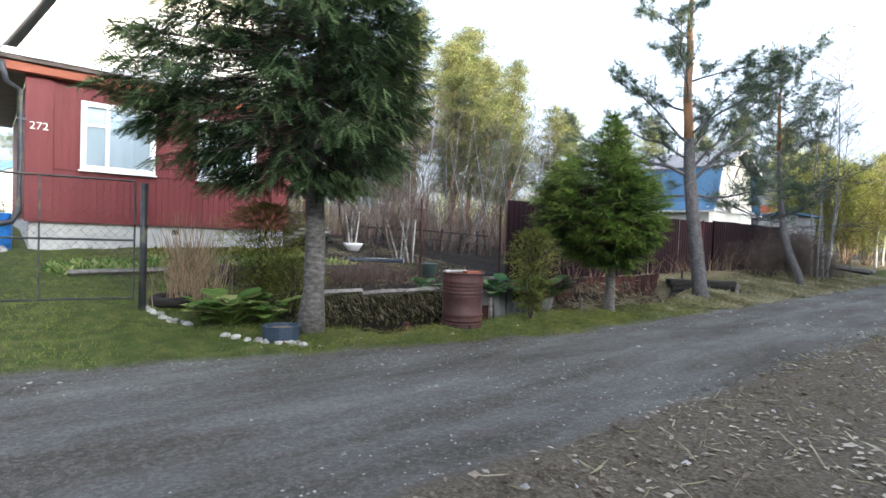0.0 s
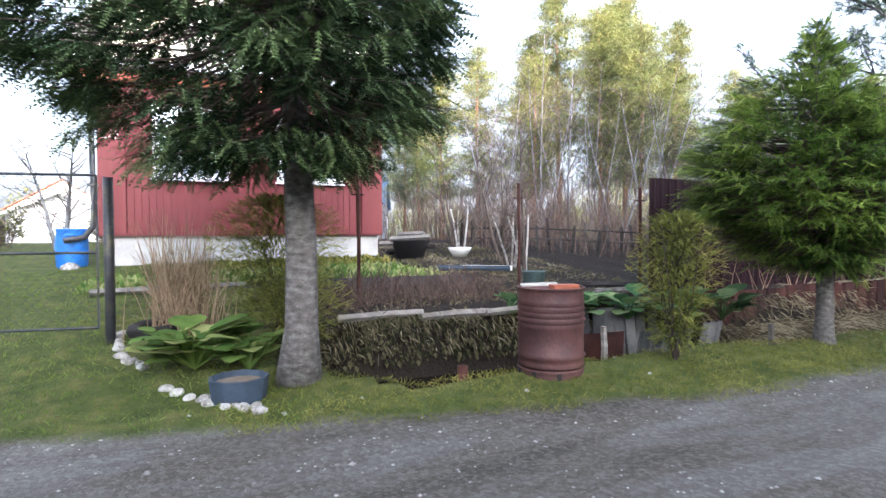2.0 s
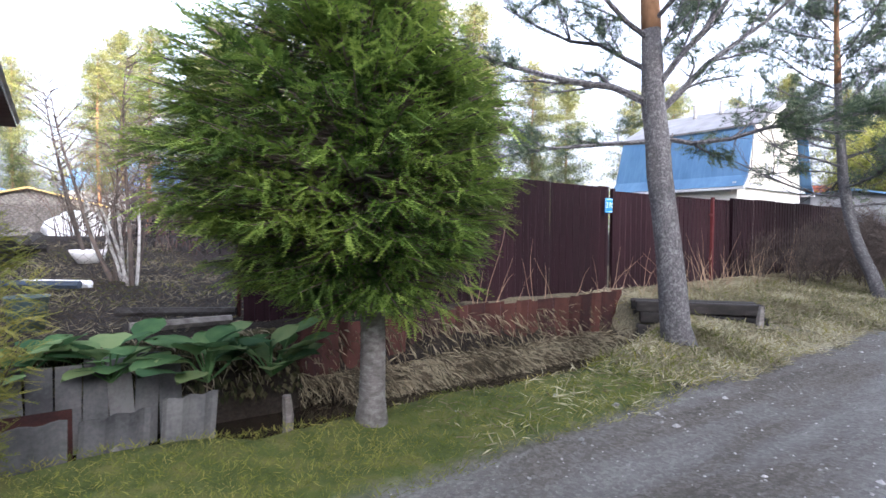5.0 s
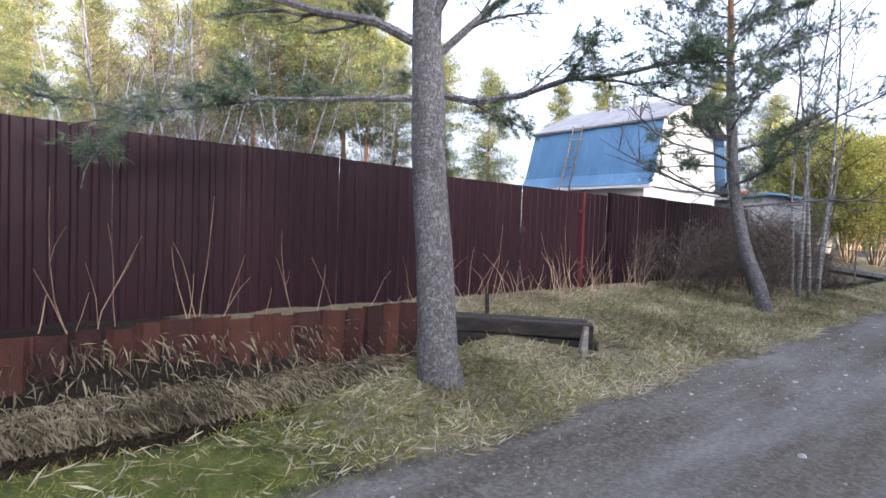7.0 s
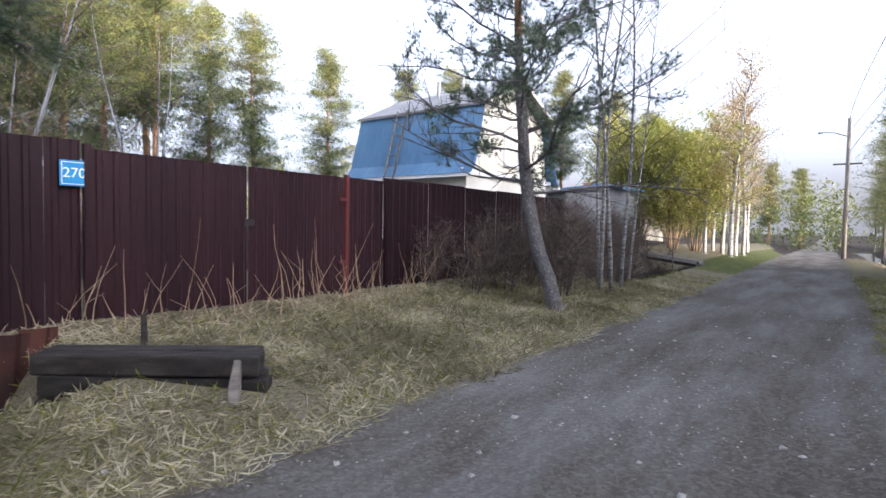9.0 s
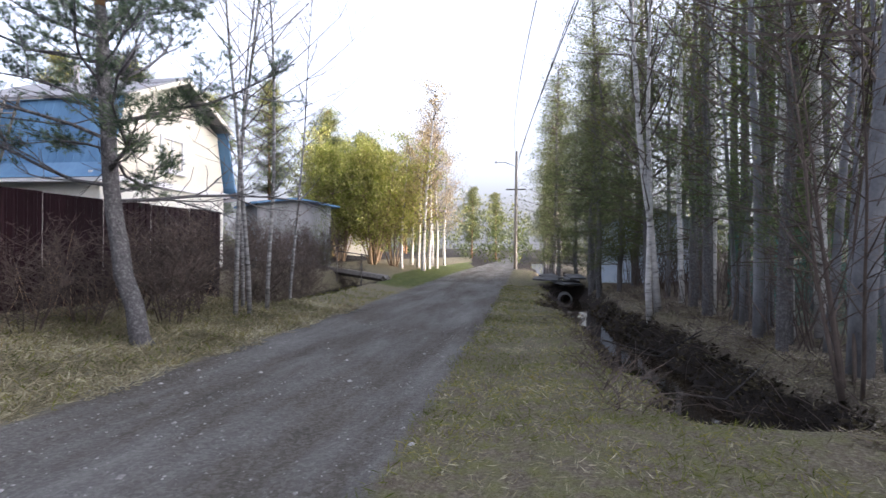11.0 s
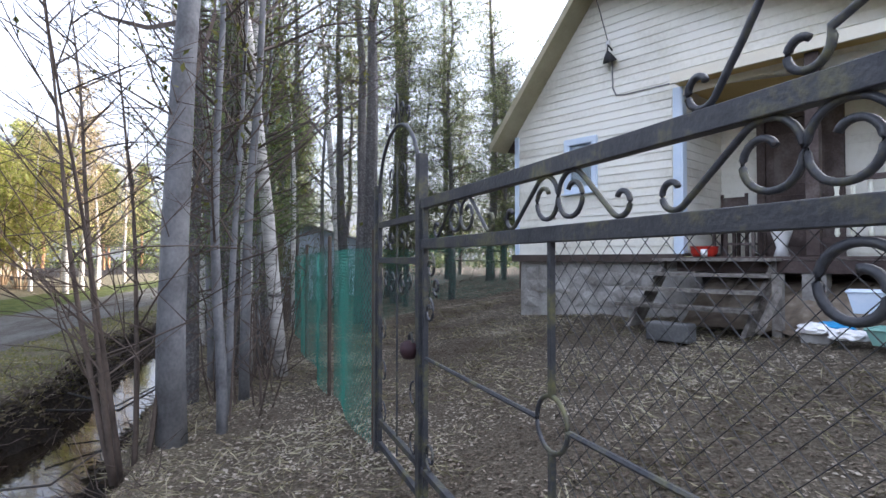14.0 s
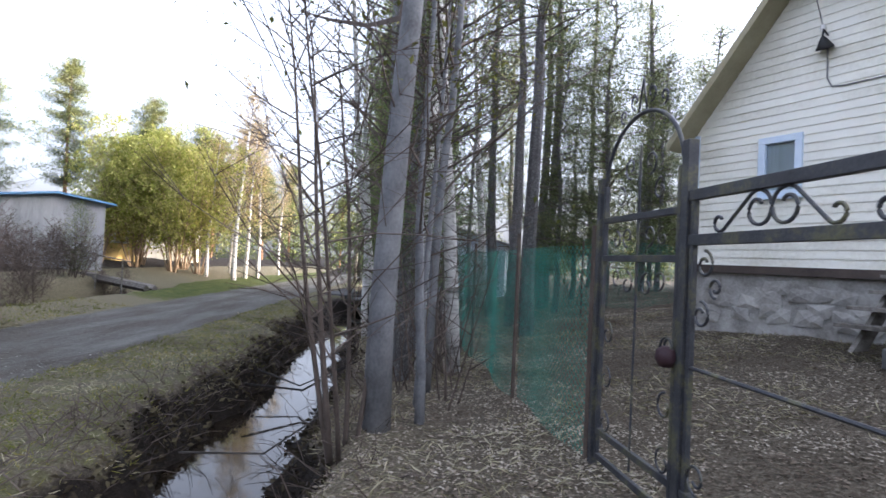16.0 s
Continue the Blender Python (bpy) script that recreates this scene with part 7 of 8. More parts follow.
    for x, y, k, w in ring:
        again((far, far2)[w], x + r.normal(0, 0.4), y + r.normal(0, 0.4), r.uniform(0, 360), k * r.uniform(0.92, 1.08))
    al = bare_tree("alder_tree", "bare grey alder behind the garden", 420, 6.5, "ash_bark", 3, 0.7, "buds", 500, 0.05, 1.0)
    place(al, -1.4, 20.5)
    for i, (x, y, k) in enumerate(((0.2, 21.5, 0.9), (1.8, 22, 1.0), (-3.2, 22.5, 1.0), (-0.6, 23.5, 1.1), (2.8, 20.5, 0.8), (-4.5, 25, 1.0), (0.9, 18.6, 0.7), (4.4, 23.0, 0.9), (-2.0, 18.0, 0.6), (-11.5, 27, 0.8), (-13.0, 31, 0.9))):
        again(al, x, y, i * 77, k)
    th = thing("thicket", "dense brown bare shrub thicket behind the garden", "thicket", kind="stuff")
    g = Geo()
    for i in range(1500):
        x, y = r.uniform(-7, 4.6), r.uniform(15.8, 25)
        if x < -3.0 and y < 19:
            continue
        h = r.uniform(0.7, 2.2)
        a = r.uniform(0, 6.28)
        pts = limb_points((x, y, hz(x, y) - 0.05), (np.cos(a) * 0.25, np.sin(a) * 0.25, 1), h, r, 3, (0, 0, 0.05), 0.1)
        g.tube(pts, np.linspace(0.012, 0.004, 4), 3, r.uniform(0, 1), False)
        for _ in range(2):
            e = r.uniform(0, 6.28)
            g.tube(limb_points(pts[r.integers(1, 3)], (np.cos(e), np.sin(e), 1.0), h * 0.4, r, 2, (0, 0, 0), 0.1), (0.006, 0.004, 0.002), 3, r.uniform(0, 1), False)
    part("thicket_stems", g, "redtwig", th)


far_side_trees()


def behind_camera():
    """An unseen band of pines, added behind the walker to shade the road from the low sun."""
    p = far_pine("unseen dark pine added to block the low sun", 501, 9.0, 0.03, 2.8, "darkpine", 80, 0.60, per=4, slim=0.9)
    place(p, 22, -14)
    r = rng(505)
    for i in range(210):
        across, along = -46 + 71 * (i + r.uniform(0, 1)) / 210, 26 + 3.5 * (i % 4) + r.normal(0, 0.7)
        again(p, 5 + 0.6 * along + 0.8 * across, 12 - 0.8 * along + 0.6 * across, r.uniform(0, 360), r.uniform(0.82, 1.1))


behind_camera()


# ---- garden behind the ditch ----
def garden():
    r = rng(601)
    # low raspberry canes in two rows
    for k, (s0, s1, n, h, lab) in enumerate(((3.4, 6.3, 8.25, 0.42, "low reddish cane hedge behind the ditch planks"), (3.0, 6.2, 9.0, 0.45, "second row of reddish bare canes"))):
        t = thing("cane_hedge", lab, "hedge", kind="stuff")
        g = Geo()
        for i in range(520):
            x, y = xy(r.uniform(s0, s1), n + r.normal(0, 0.16))
            a = r.uniform(0, 6.28)
            g.tube(limb_points((x, y, hz(x, y) - 0.03), (np.cos(a) * 0.5, np.sin(a) * 0.5, 1), h * r.uniform(0.5, 1.1), r, 3, (0, 0, -0.1), 0.2), (0.006, 0.005, 0.004, 0.002), 3, r.uniform(0, 1), False)
        part("canes", g, "redtwig", t)
    # corrugated slate strip and concrete edging of the beds
    t = thing("bed_edging", "long low strip of pale corrugated slate edging a bed", "edging")
    m = pose(*xy(2.9, 9.45), 0.45, 0, 0, ANG - 4)
    pts = [(k * 0.035, 0.02 * math.sin(k * 1.4)) for k in range(96)]
    g = Geo().add([m @ Vector((a, d, z)) for a, d in pts for z in (-0.15, 0.24)], [(2 * j, 2 * j + 2, 2 * j + 3, 2 * j + 1) for j in range(95)])
    part("sheet", g, "slate", t).modifiers.new("thickness", "SOLIDIFY").thickness = 0.007
    for i, (s0, s1, n) in enumerate(((2.2, 5.6, 11.1), (1.0, 3.0, 9.9), (3.2, 5.8, 10.3))):
        t = thing("bed_board", "narrow grey board edging a vegetable bed", "board", group="bed boards")
        a, b = xy(s0, n), xy(s1, n)
        part("board", Geo().tube([(*a, hz(*a) + 0.05), (*b, hz(*b) + 0.05)], 0.05, 4), "oldwood", t)
    # green rows
    for i, (s0, s1, n, k, mat, lab) in enumerate(((2.4, 5.6, 10.75, 1300, "hosta", "row of fresh green bulb leaves"), (2.4, 5.6, 11.6, 1300, "grass", "row of green herbs by the house wall"), (0.8, 2.6, 10.6, 500, "hosta", "patch of green leaves before the house"), (3.6, 6.0, 9.95, 700, "hosta", "row of low green seedlings"))):
        t = thing("vegetable_row", lab, "plants", kind="stuff")
        p = []
        for _ in range(k):
            x, y = xy(r.uniform(s0, s1), n + r.normal(0, 0.22))
            p.append((x, y, hz(x, y)))
        part("leaves", scatter(*LEAF, np.array(p), r.normal(0, 0.7, (k, 3)) + np.array((0, 0, 0.8)), r.uniform(0.07, 0.22, k), 610 + i, up=r.normal(0, 1, (k, 3))), mat, t)
    # black tub, heap of old boards, white bowl, bucket, blue barrel
    lathe_thing("tub", "black plastic water tub on the bed edge", "tub", [(0.0, 0), (0.30, 0), (0.36, 0.36), (0.39, 0.38), (0.345, 0.38), (0.28, 0.05), (0, 0.05)], "black", pose(-3.19, 13.28, hz(-3.19, 13.28)))
    lathe_thing("bucket", "greenish plastic bucket beside a post", "bucket", [(0.0, 0), (0.13, 0), (0.17, 0.30), (0.18, 0.31), (0.155, 0.30), (0.12, 0.03), (0, 0.03)], "dullgreen", pose(-0.30, 10.75, hz(-0.3, 10.75)))
    lathe_thing("bowl", "white enamel bowl under a whitewashed tree", "bowl", [(0.0, 0), (0.14, 0), (0.24, 0.16), (0.26, 0.22), (0.24, 0.22), (0.13, 0.04), (0, 0.04)], "brightwhite", pose(-2.38, 14.22, hz(-2.38, 14.22) - 0.02))
    b = thing("water_barrel", "bright blue plastic barrel on the lawn", "barrel", pose(-8.25, 9.95, hz(-8.25, 9.95) - 0.02))
    part("drum", Geo().lathe([(0, 0), (0.21, 0), (0.235, 0.04), (0.245, 0.2), (0.25, 0.36), (0.245, 0.52), (0.225, 0.64), (0.235, 0.66), (0.235, 0.69), (0.20, 0.70), (0.20, 0.66), (0, 0.65)], 28), "bluepaint", b, "", True)
    for a in (40, 220):
        part("handle", Geo().box((-0.06, 0.225, 0.56), (0.06, 0.265, 0.60), pose(0, 0, 0, 0, 0, a)), "bluepaint", b, bevel=0.008)
    st = thing("stone", "pale boulder beside the blue barrel", "stone", pose(-8.0, 9.72, hz(-8.0, 9.72)))
    bm = bmesh.new()
    bmesh.ops.create_icosphere(bm, subdivisions=3, radius=1)
    for v in bm.verts:
        k = 1 + 0.25 * noise.noise(v.co * 1.7)
        v.co = Vector((v.co.x * 0.16 * k, v.co.y * 0.12 * k, v.co.z * 0.11 * k))
    me = bpy.data.meshes.new("stone")
    bm.to_mesh(me)
    bm.free()
    part("rock", me, "stone", st)
    heap = [(-3.55, 13.9, "darkwood"), (-3.45, 14.0, "oldwood"), (-3.3, 13.85, "darkwood"), (-3.6, 13.75, "oldwood"), (-3.2, 14.1, "darkwood"), (-3.35, 13.7, "oldwood"), (-3.5, 14.2, "oldwood")]
    for i, (x, y, mat) in enumerate(heap):
        t = thing("old_board", "old dark board in a heap by the house corner", "board", group="board heap")
        a = r.uniform(0, 3.14)
        z = hz(x, y) + 0.06 + 0.06 * i
        part("board", Geo().tube([(x - 0.45 * np.cos(a), y - 0.45 * np.sin(a), z), (x + 0.45 * np.cos(a), y + 0.45 * np.sin(a), z + r.uniform(-0.02, 0.12))], 0.06, 4), mat, t)
    for i, (x, y, a, L, mat, lab) in enumerate(((-1.55, 12.1, 5, 1.3, "blueenamel", "bluish pipe lying on the garden path"), (-1.35, 12.35, -3, 0.9, "white", "pale board lying on the garden path"), (0.6, 11.6, 10, 1.2, "darkwood", "dark board lying in the garden"), (0.9, 11.2, 40, 0.9, "oldwood", "grey stick lying in the garden"))):
        t = thing("garden_board", lab, "board")
        ca, sa = np.cos(radians(a)), np.sin(radians(a))
        part("board", Geo().tube([(x - L / 2 * ca, y - L / 2 * sa, hz(x, y) + 0.08), (x + L / 2 * ca, y + L / 2 * sa, hz(x, y) + 0.08)], 0.05, 6), mat, t)
    tp = thing("tarp_heap", "white plastic sheet over a heap behind the garden", "tarp")
    bm = bmesh.new()
    bmesh.ops.create_icosphere(bm, subdivisions=4, radius=1)
    for v in bm.verts:
        k = 1 + 0.30 * noise.noise(v.co * 1.6) + 0.10 * noise.noise(v.co * 5.0)
        v.co = Vector((v.co.x * 0.85 * k, v.co.y * 0.7 * k, max(-0.1, v.co.z * 0.75 * k)))
    me = bpy.data.meshes.new("sheet")
    bm.to_mesh(me)
    bm.free()
    part("sheet", me, "brightwhite", tp).matrix_world = pose(-8.7, 22.0, hz(-8.7, 22.0))
    # whitewashed young trees
    for i, (x, y, k) in enumerate(((-1.05, 13.2, 3), (-2.45, 14.55, 3), (-0.75, 12.9, 1))):
        t = bare_tree("apple_tree", "young fruit tree with whitewashed lower stems", 640 + i, 3.2, "twig", k, 0.6, None, 0, 0.035, 0.9)
        place(t, x, y)
        for j in range(k + 1):
            a = r.uniform(0, 6.28)
            part("painted_stem", Geo().tube(limb_points((0.05 * np.cos(a), 0.05 * np.sin(a), -0.1), (np.cos(a) * 0.16, np.sin(a) * 0.16, 1), 1.15, r, 4, (0, 0, 0), 0.06), np.linspace(0.024, 0.016, 5), 7), "stone", t, "whitewashed bark")
    # low paling at the end of the path
    t = thing("paling", "crooked grey wooden paling behind the garden", "fence")
    for i in range(16):
        x, y = -2.9 + i * 0.28, 16.2 + 0.1 * math.sin(i)
        part("pale", Geo().box((-0.035, -0.01, 0), (0.035, 0.01, r.uniform(0.55, 0.85)), pose(x, y, hz(x, y), r.uniform(-6, 6), r.uniform(-6, 6), r.uniform(-20, 20))), "darkwood", t)
    for z in (0.3, 0.55):
        part("rail", Geo().tube([(-3.0, 16.2, 0.95 + z), (-0.9, 16.25, 0.92 + z), (1.4, 16.15, 0.8 + z)], 0.02, 4), "darkwood", t)
    # dry shrub at the gate
    t = thing("dry_shrub", "dry brown cut-back shrub beside the gate post", "bush", kind="stuff")
    g = Geo()
    for i in range(230):
        x, y = -3.45 + r.normal(0, 0.16), 7.40 + r.normal(0, 0.14)
        a = r.uniform(0, 6.28)
        pts = limb_points((x, y, 0.25), (np.cos(a) * 0.22, np.sin(a) * 0.22, 1), r.uniform(0.5, 1.35), r, 4, (0, 0, 0), 0.05)
        g.tube(pts, np.linspace(0.007, 0.002, 5), 3, r.uniform(0, 1), False)
        g.tube(limb_points(pts[2], (np.cos(a + 1), np.sin(a + 1), 1.4), 0.3, r, 2, (0, 0, 0), 0.1), (0.004, 0.003, 0.002), 3, r.uniform(0, 1), False)
    part("stems", g, "drystem", t)
    tyre = thing("tyre", "half-buried dark tyre at the gate post", "tyre")
    ring = [(-3.62 + 0.22 * math.cos(a), 7.18 + 0.16 * math.sin(a), 0.36 + 0.02 * math.sin(a)) for a in np.linspace(0, 2 * math.pi, 22)]
    part("tyre_ring", Geo().tube(ring, 0.065, 8), "darkwood", tyre, "", True)
    # foliage on the ditch bank
    for i, (s0, s1, n0, n1, z0, z1, k, mat, size, lab) in enumerate(((3.4, 8.9, 7.1, 7.62, -0.35, 0.33, 9500, "moss", (0.04, 0.11), "shaggy mossy growth hanging on the ditch bank"), (3.4, 8.6, 7.2, 7.65, -0.35, 0.33, 4200, "drybank", (0.07, 0.20), "dry grass hanging over the garden bank"), (8.9, 13.9, 6.86, 7.45, -0.3, 0.15, 12000, "drybank", (0.10, 0.24), "long dry grass hanging into the ditch"))):
        t = thing("bank_growth", lab, "plants", kind="stuff")
        s, n = r.uniform(s0, s1, k), r.uniform(n0, n1, k)
        p = np.array([(*xy(a, b), 0) for a, b in zip(s, n)])
        p[:, 2] = height(p[:, 0], p[:, 1]) + 0.02
        p = p[p[:, 2] > (-0.14, -0.02, -0.36)[i]]
        k = len(p)
        out = np.array((UY, -UX, -0.8))
        part("blades", scatter(*(LEAF if i == 0 else BLADE), p, out + r.normal(0, 0.5, (k, 3)), r.uniform(*size, k), 650 + i), mat, t)


garden()


def distance():
    small_building("greenhouse", "pale plastic greenhouse behind the neighbouring lawn", -17.5, 16.8, 50, 3.0, 5.0, 1.2, 0.7, "white", "white")
    small_building("cottage", "white cottage with an orange roof beyond the lawn", -36, 31, 50, 6, 6, 2.4, 2.0, "siding", "redbrown")
    small_building("cottage", "low building with a blue roof far beyond the lawn", -20, 27, 60, 6, 6, 2.2, 1.2, "siding", "blue")
    small_building("cottage", "pale house with a bluish roof behind the pines", -17.5, 45, 110, 8, 7, 3.0, 2.6, "greywall", "blue")
    small_building("cottage", "low shed with a yellow fascia behind the garden", -16.5, 29, 30, 6, 4, 1.5, 0.7, "oldwood", "yellowwall", False)
    small_building("shed", "pale grey flat-roofed shed with a blue roof edge among the bushes", 19.95, 31.2, -8, 3.1, 3.0, 2.75, 0.12, "greywall", "blue", False)
    small_building("shed", "small sunlit yellow shed behind a pale one", 24.3, 37.4, 0, 1.7, 2.0, 2.7, 0.5, "yellowwall", "roofgrey")
    small_building("shed", "pale blue boarded shed behind the wood", 31.5, 21.6, 120, 4.0, 3.0, 2.3, 0.5, "bluewhite", "roofgrey")
    small_building("cottage", "small sunlit house behind the birches", *xy(52, 12), ANG + 20, 5, 5, 2.4, 1.8, "cream", "redbrown")
    ap = bare_tree("apple_tree", "bare old apple tree on the neighbouring lawn", 701, 2.6, "ash_bark", 2, 1.1, None, 0, 0.07, 0.9)
    place(ap, -10.6, 11.6)
    jb = bare_tree("bush", "dark low shrub on the neighbouring lawn", 702, 1.0, "twig", 8, 1.0, "buds", 500, 0.012, 0.9)
    for i, (x, y) in enumerate(((-12.0, 10.8), (-13.2, 12.0), (-10.8, 13.0), (-14.2, 10.0))):
        again(jb, x, y, i * 90, 1.0 + 0.2 * (i % 2))
    place(jb, -11.4, 9.6)
    # far tree line
    r = rng(710)
    t = thing("tree_line", "distant mixed wood closing the view", "wood", kind="stuff")
    g = Geo()
    tv, tf = clump(40, (1, 1, 1.4), 0.42, 711)
    pos, tone = [], []
    for i in range(1250):
        a = r.uniform(0, 2 * np.pi)
        d = r.uniform(62, 120)
        x, y = 8 + d * np.cos(a), 12 + d * np.sin(a)
        s, n = sn(x, y)
        if 40 < s < 66 and -3 < n < 9:
            continue
        top = r.uniform(4.5, 8.5) * (1.0 + 0.25 * np.sin(a * 9))
        for z in np.arange(0.8, top, 1.6):
            pos.append((x + r.normal(0, 0.6), y + r.normal(0, 0.6), z))
            # Paler with height, top light set in the tone of the crowns.
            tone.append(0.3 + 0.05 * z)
    pos = np.array(pos)
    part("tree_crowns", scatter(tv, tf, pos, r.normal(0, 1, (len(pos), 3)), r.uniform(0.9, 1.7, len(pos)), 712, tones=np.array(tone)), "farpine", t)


distance()
juniper(19.85, 28.35, "dark conical juniper at the corner of a shed", 2.5, 0.5, 64, 2200, "darkpine")


def pole_and_wires():
    x, y = xy(52.5, 1.55)
    p = thing("utility_pole", "grey wooden utility pole with a street lamp arm", "pole")
    z0 = hz(x, y)
    part("pole", Geo().tube([(x, y, z0 - 0.3), (x, y, z0 + 4), (x, y, z0 + 8.3)], (0.13, 0.11, 0.085), 10), "oldwood", p, "", True)
    part("cross_arm", Geo().tube([(x - 0.7 * UY * -1, y - 0.7 * UX, z0 + 5.6), (x + 0.7 * UY * -1, y + 0.7 * UX, z0 + 5.6)], 0.05, 4), "oldwood", p)
    part("lamp_arm", Geo().tube([(x, y, z0 + 7.2), (x - 0.5, y + 0.55, z0 + 7.5), (x - 0.9, y + 1.0, z0 + 7.55)], 0.025, 6), "iron", p)
    part("lamp_head", Geo().lathe([(0, 0.08), (0.06, 0.06), (0.14, -0.03), (0, -0.05)], 12, pose(x - 0.95, y + 1.05, z0 + 7.52)), "roofgrey", p)
    x2, y2 = xy(4.0, -2.6)
    q = thing("utility_pole", "wooden utility pole at the road side", "pole")
    part("pole", Geo().tube([(x2, y2, -0.3), (x2, y2, 8.4)], (0.13, 0.09), 10), "oldwood", q, "", True)
    for i, (dn, z) in enumerate(((0.0, 8.0), (-0.55, 7.6), (-0.2, 6.2))):
        w = thing("cable", "thin black overhead cable above the road", "cable", group="overhead cables")
        a, b = Vector((x2, y2, z)), Vector((x + 0.1 * dn, y + dn * 0.3, z0 + z))
        mid = [a.lerp(b, k) - Vector((0, 0, 3.2 * k * (1 - k))) + Vector((-UY, UX, 0)) * (dn * 2.2 + 1.9) * (4 * k * (1 - k)) * 0.6 for k in np.linspace(0, 1, 24)]
        part("wire", Geo().tube([tuple(v) for v in mid], 0.012, 4), "black", w)


pole_and_wires()


def road_side():
    r = rng(801)
    a, b = Vector((*xy(33.6, 6.05), 0.22)), Vector((*xy(35.0, 9.3), 0.52))
    t = thing("footbridge", "grey plank footbridge over the ditch with a thin handrail", "bridge")
    d = (b - a).normalized()
    side = Vector((-d.y, d.x, 0))
    for k in (-0.16, 0.16):
        part("plank", Geo().tube([tuple(a + side * k), tuple(b + side * k)], 0.12, 4), "oldwood", t)
    for k in (0.25, 0.6, 0.95):
        q = a.lerp(b, k) + side * 0.35
        part("rail_post", Geo().tube([tuple(q - Vector((0, 0, 0.5))), tuple(q + Vector((0, 0, 0.85)))], 0.025, 5), "oldwood", t)
    part("handrail", Geo().tube([tuple(a.lerp(b, 0.15) + side * 0.35 + Vector((0, 0, 0.8))), tuple(b + side * 0.35 + Vector((0, 0, 0.85)))], 0.022, 5), "oldwood", t)
    # culvert
    x, y = xy(36.0, -0.6)
    t = thing("culvert_pipe", "grey concrete culvert pipe in the ditch", "pipe")
    part("pipe", Geo().lathe([(0.20, -1.2), (0.26, -1.2), (0.26, 1.2), (0.20, 1.2), (0.20, -1.2)], 20, pose(x, y, -0.50, 90, 0, ANG + 90)), "slate", t, "", True)
    for i in range(6):
        px, py = xy(34.9 + r.uniform(0, 1.5), r.uniform(-1.2, 0.6))
        s = thing("slab", "broken grey slate slab over the culvert", "slab", group="culvert slabs")
        part("slab", Geo().box((-0.45, -0.3, 0), (0.45, 0.3, 0.06), pose(px, py, 0.06 + 0.05 * i, r.uniform(-8, 8), r.uniform(-8, 8), r.uniform(0, 180))), "slate", s, bevel=0.01)
    # fallen trunks across the ditch
    for i, (s0, n0, s1, n1, rr) in enumerate(((22.9, -0.5, 23.5, -1.9, 0.016), (23.8, -0.4, 23.1, -1.8, 0.012), (20.4, -0.8, 21.2, -2.0, 0.010))):
        t = thing("fallen_branch", "dark fallen branch lying across the wet ditch", "branch", group="fallen branches")
        pa, pb = xy(s0, n0), xy(s1, n1)
        part("branch", Geo().tube([(*pa, -0.15), ((pa[0] + pb[0]) / 2, (pa[1] + pb[1]) / 2, -0.28), (*pb, 0.1)], (rr, rr, rr * 0.7), 6, wob=0.1), "darkwood", t)
    # dry stalks before the metal fence
    t = thing("dry_stalks", "tall pale dry stalks along the fence foot", "stalks", kind="stuff")
    g = Geo()
    for i in range(230):
        s = r.uniform(9.2, 25)
        if s < 14.5 and i % 3:
            continue
        n = r.uniform(7.15, 7.8) if s > 14.5 else r.uniform(7.5, 7.8)
        x, y = xy(s, n)
        h = r.uniform(0.3, 0.9) * (1.5 if i % 9 == 0 else 1)
        aa = r.uniform(0, 6.28)
        pts = limb_points((x, y, hz(x, y) - 0.03), (np.cos(aa) * 0.35, np.sin(aa) * 0.35, 1), h, r, 4, (0, 0, -0.15), 0.1)
        g.tube(pts, np.linspace(0.006, 0.002, 5), 3, r.uniform(0.3, 1), False)
        if i % 4 == 0:
            g.tube(limb_points(pts[2], (np.cos(aa + 2), np.sin(aa + 2), 0.8), h * 0.4, r, 2, (0, 0, 0), 0.1), (0.004, 0.003, 0.0015), 3, 0.6, False)
    part("stalks", g, "drystem", t)
    # black rushes and dead stems on the ditch sides
    t = thing("ditch_stems", "dark tangled dead stems on the wet ditch sides", "stems", kind="stuff")
    g = Geo()
    for i in range(1500):
        s, n = r.uniform(18.9, 33), r.choice((r.normal(-0.15, 0.25), r.normal(-2.0, 0.3)))
        x, y = xy(s, n)
        aa = r.uniform(0, 6.28)
        g.tube(limb_points((x, y, hz(x, y) - 0.02), (np.cos(aa), np.sin(aa), 0.7), r.uniform(0.15, 0.6), r, 3, (0, 0, -0.3), 0.25), (0.006, 0.005, 0.003, 0.002), 3, r.uniform(0, 1), False)
    part("stems", g, "twig", t)


road_side()


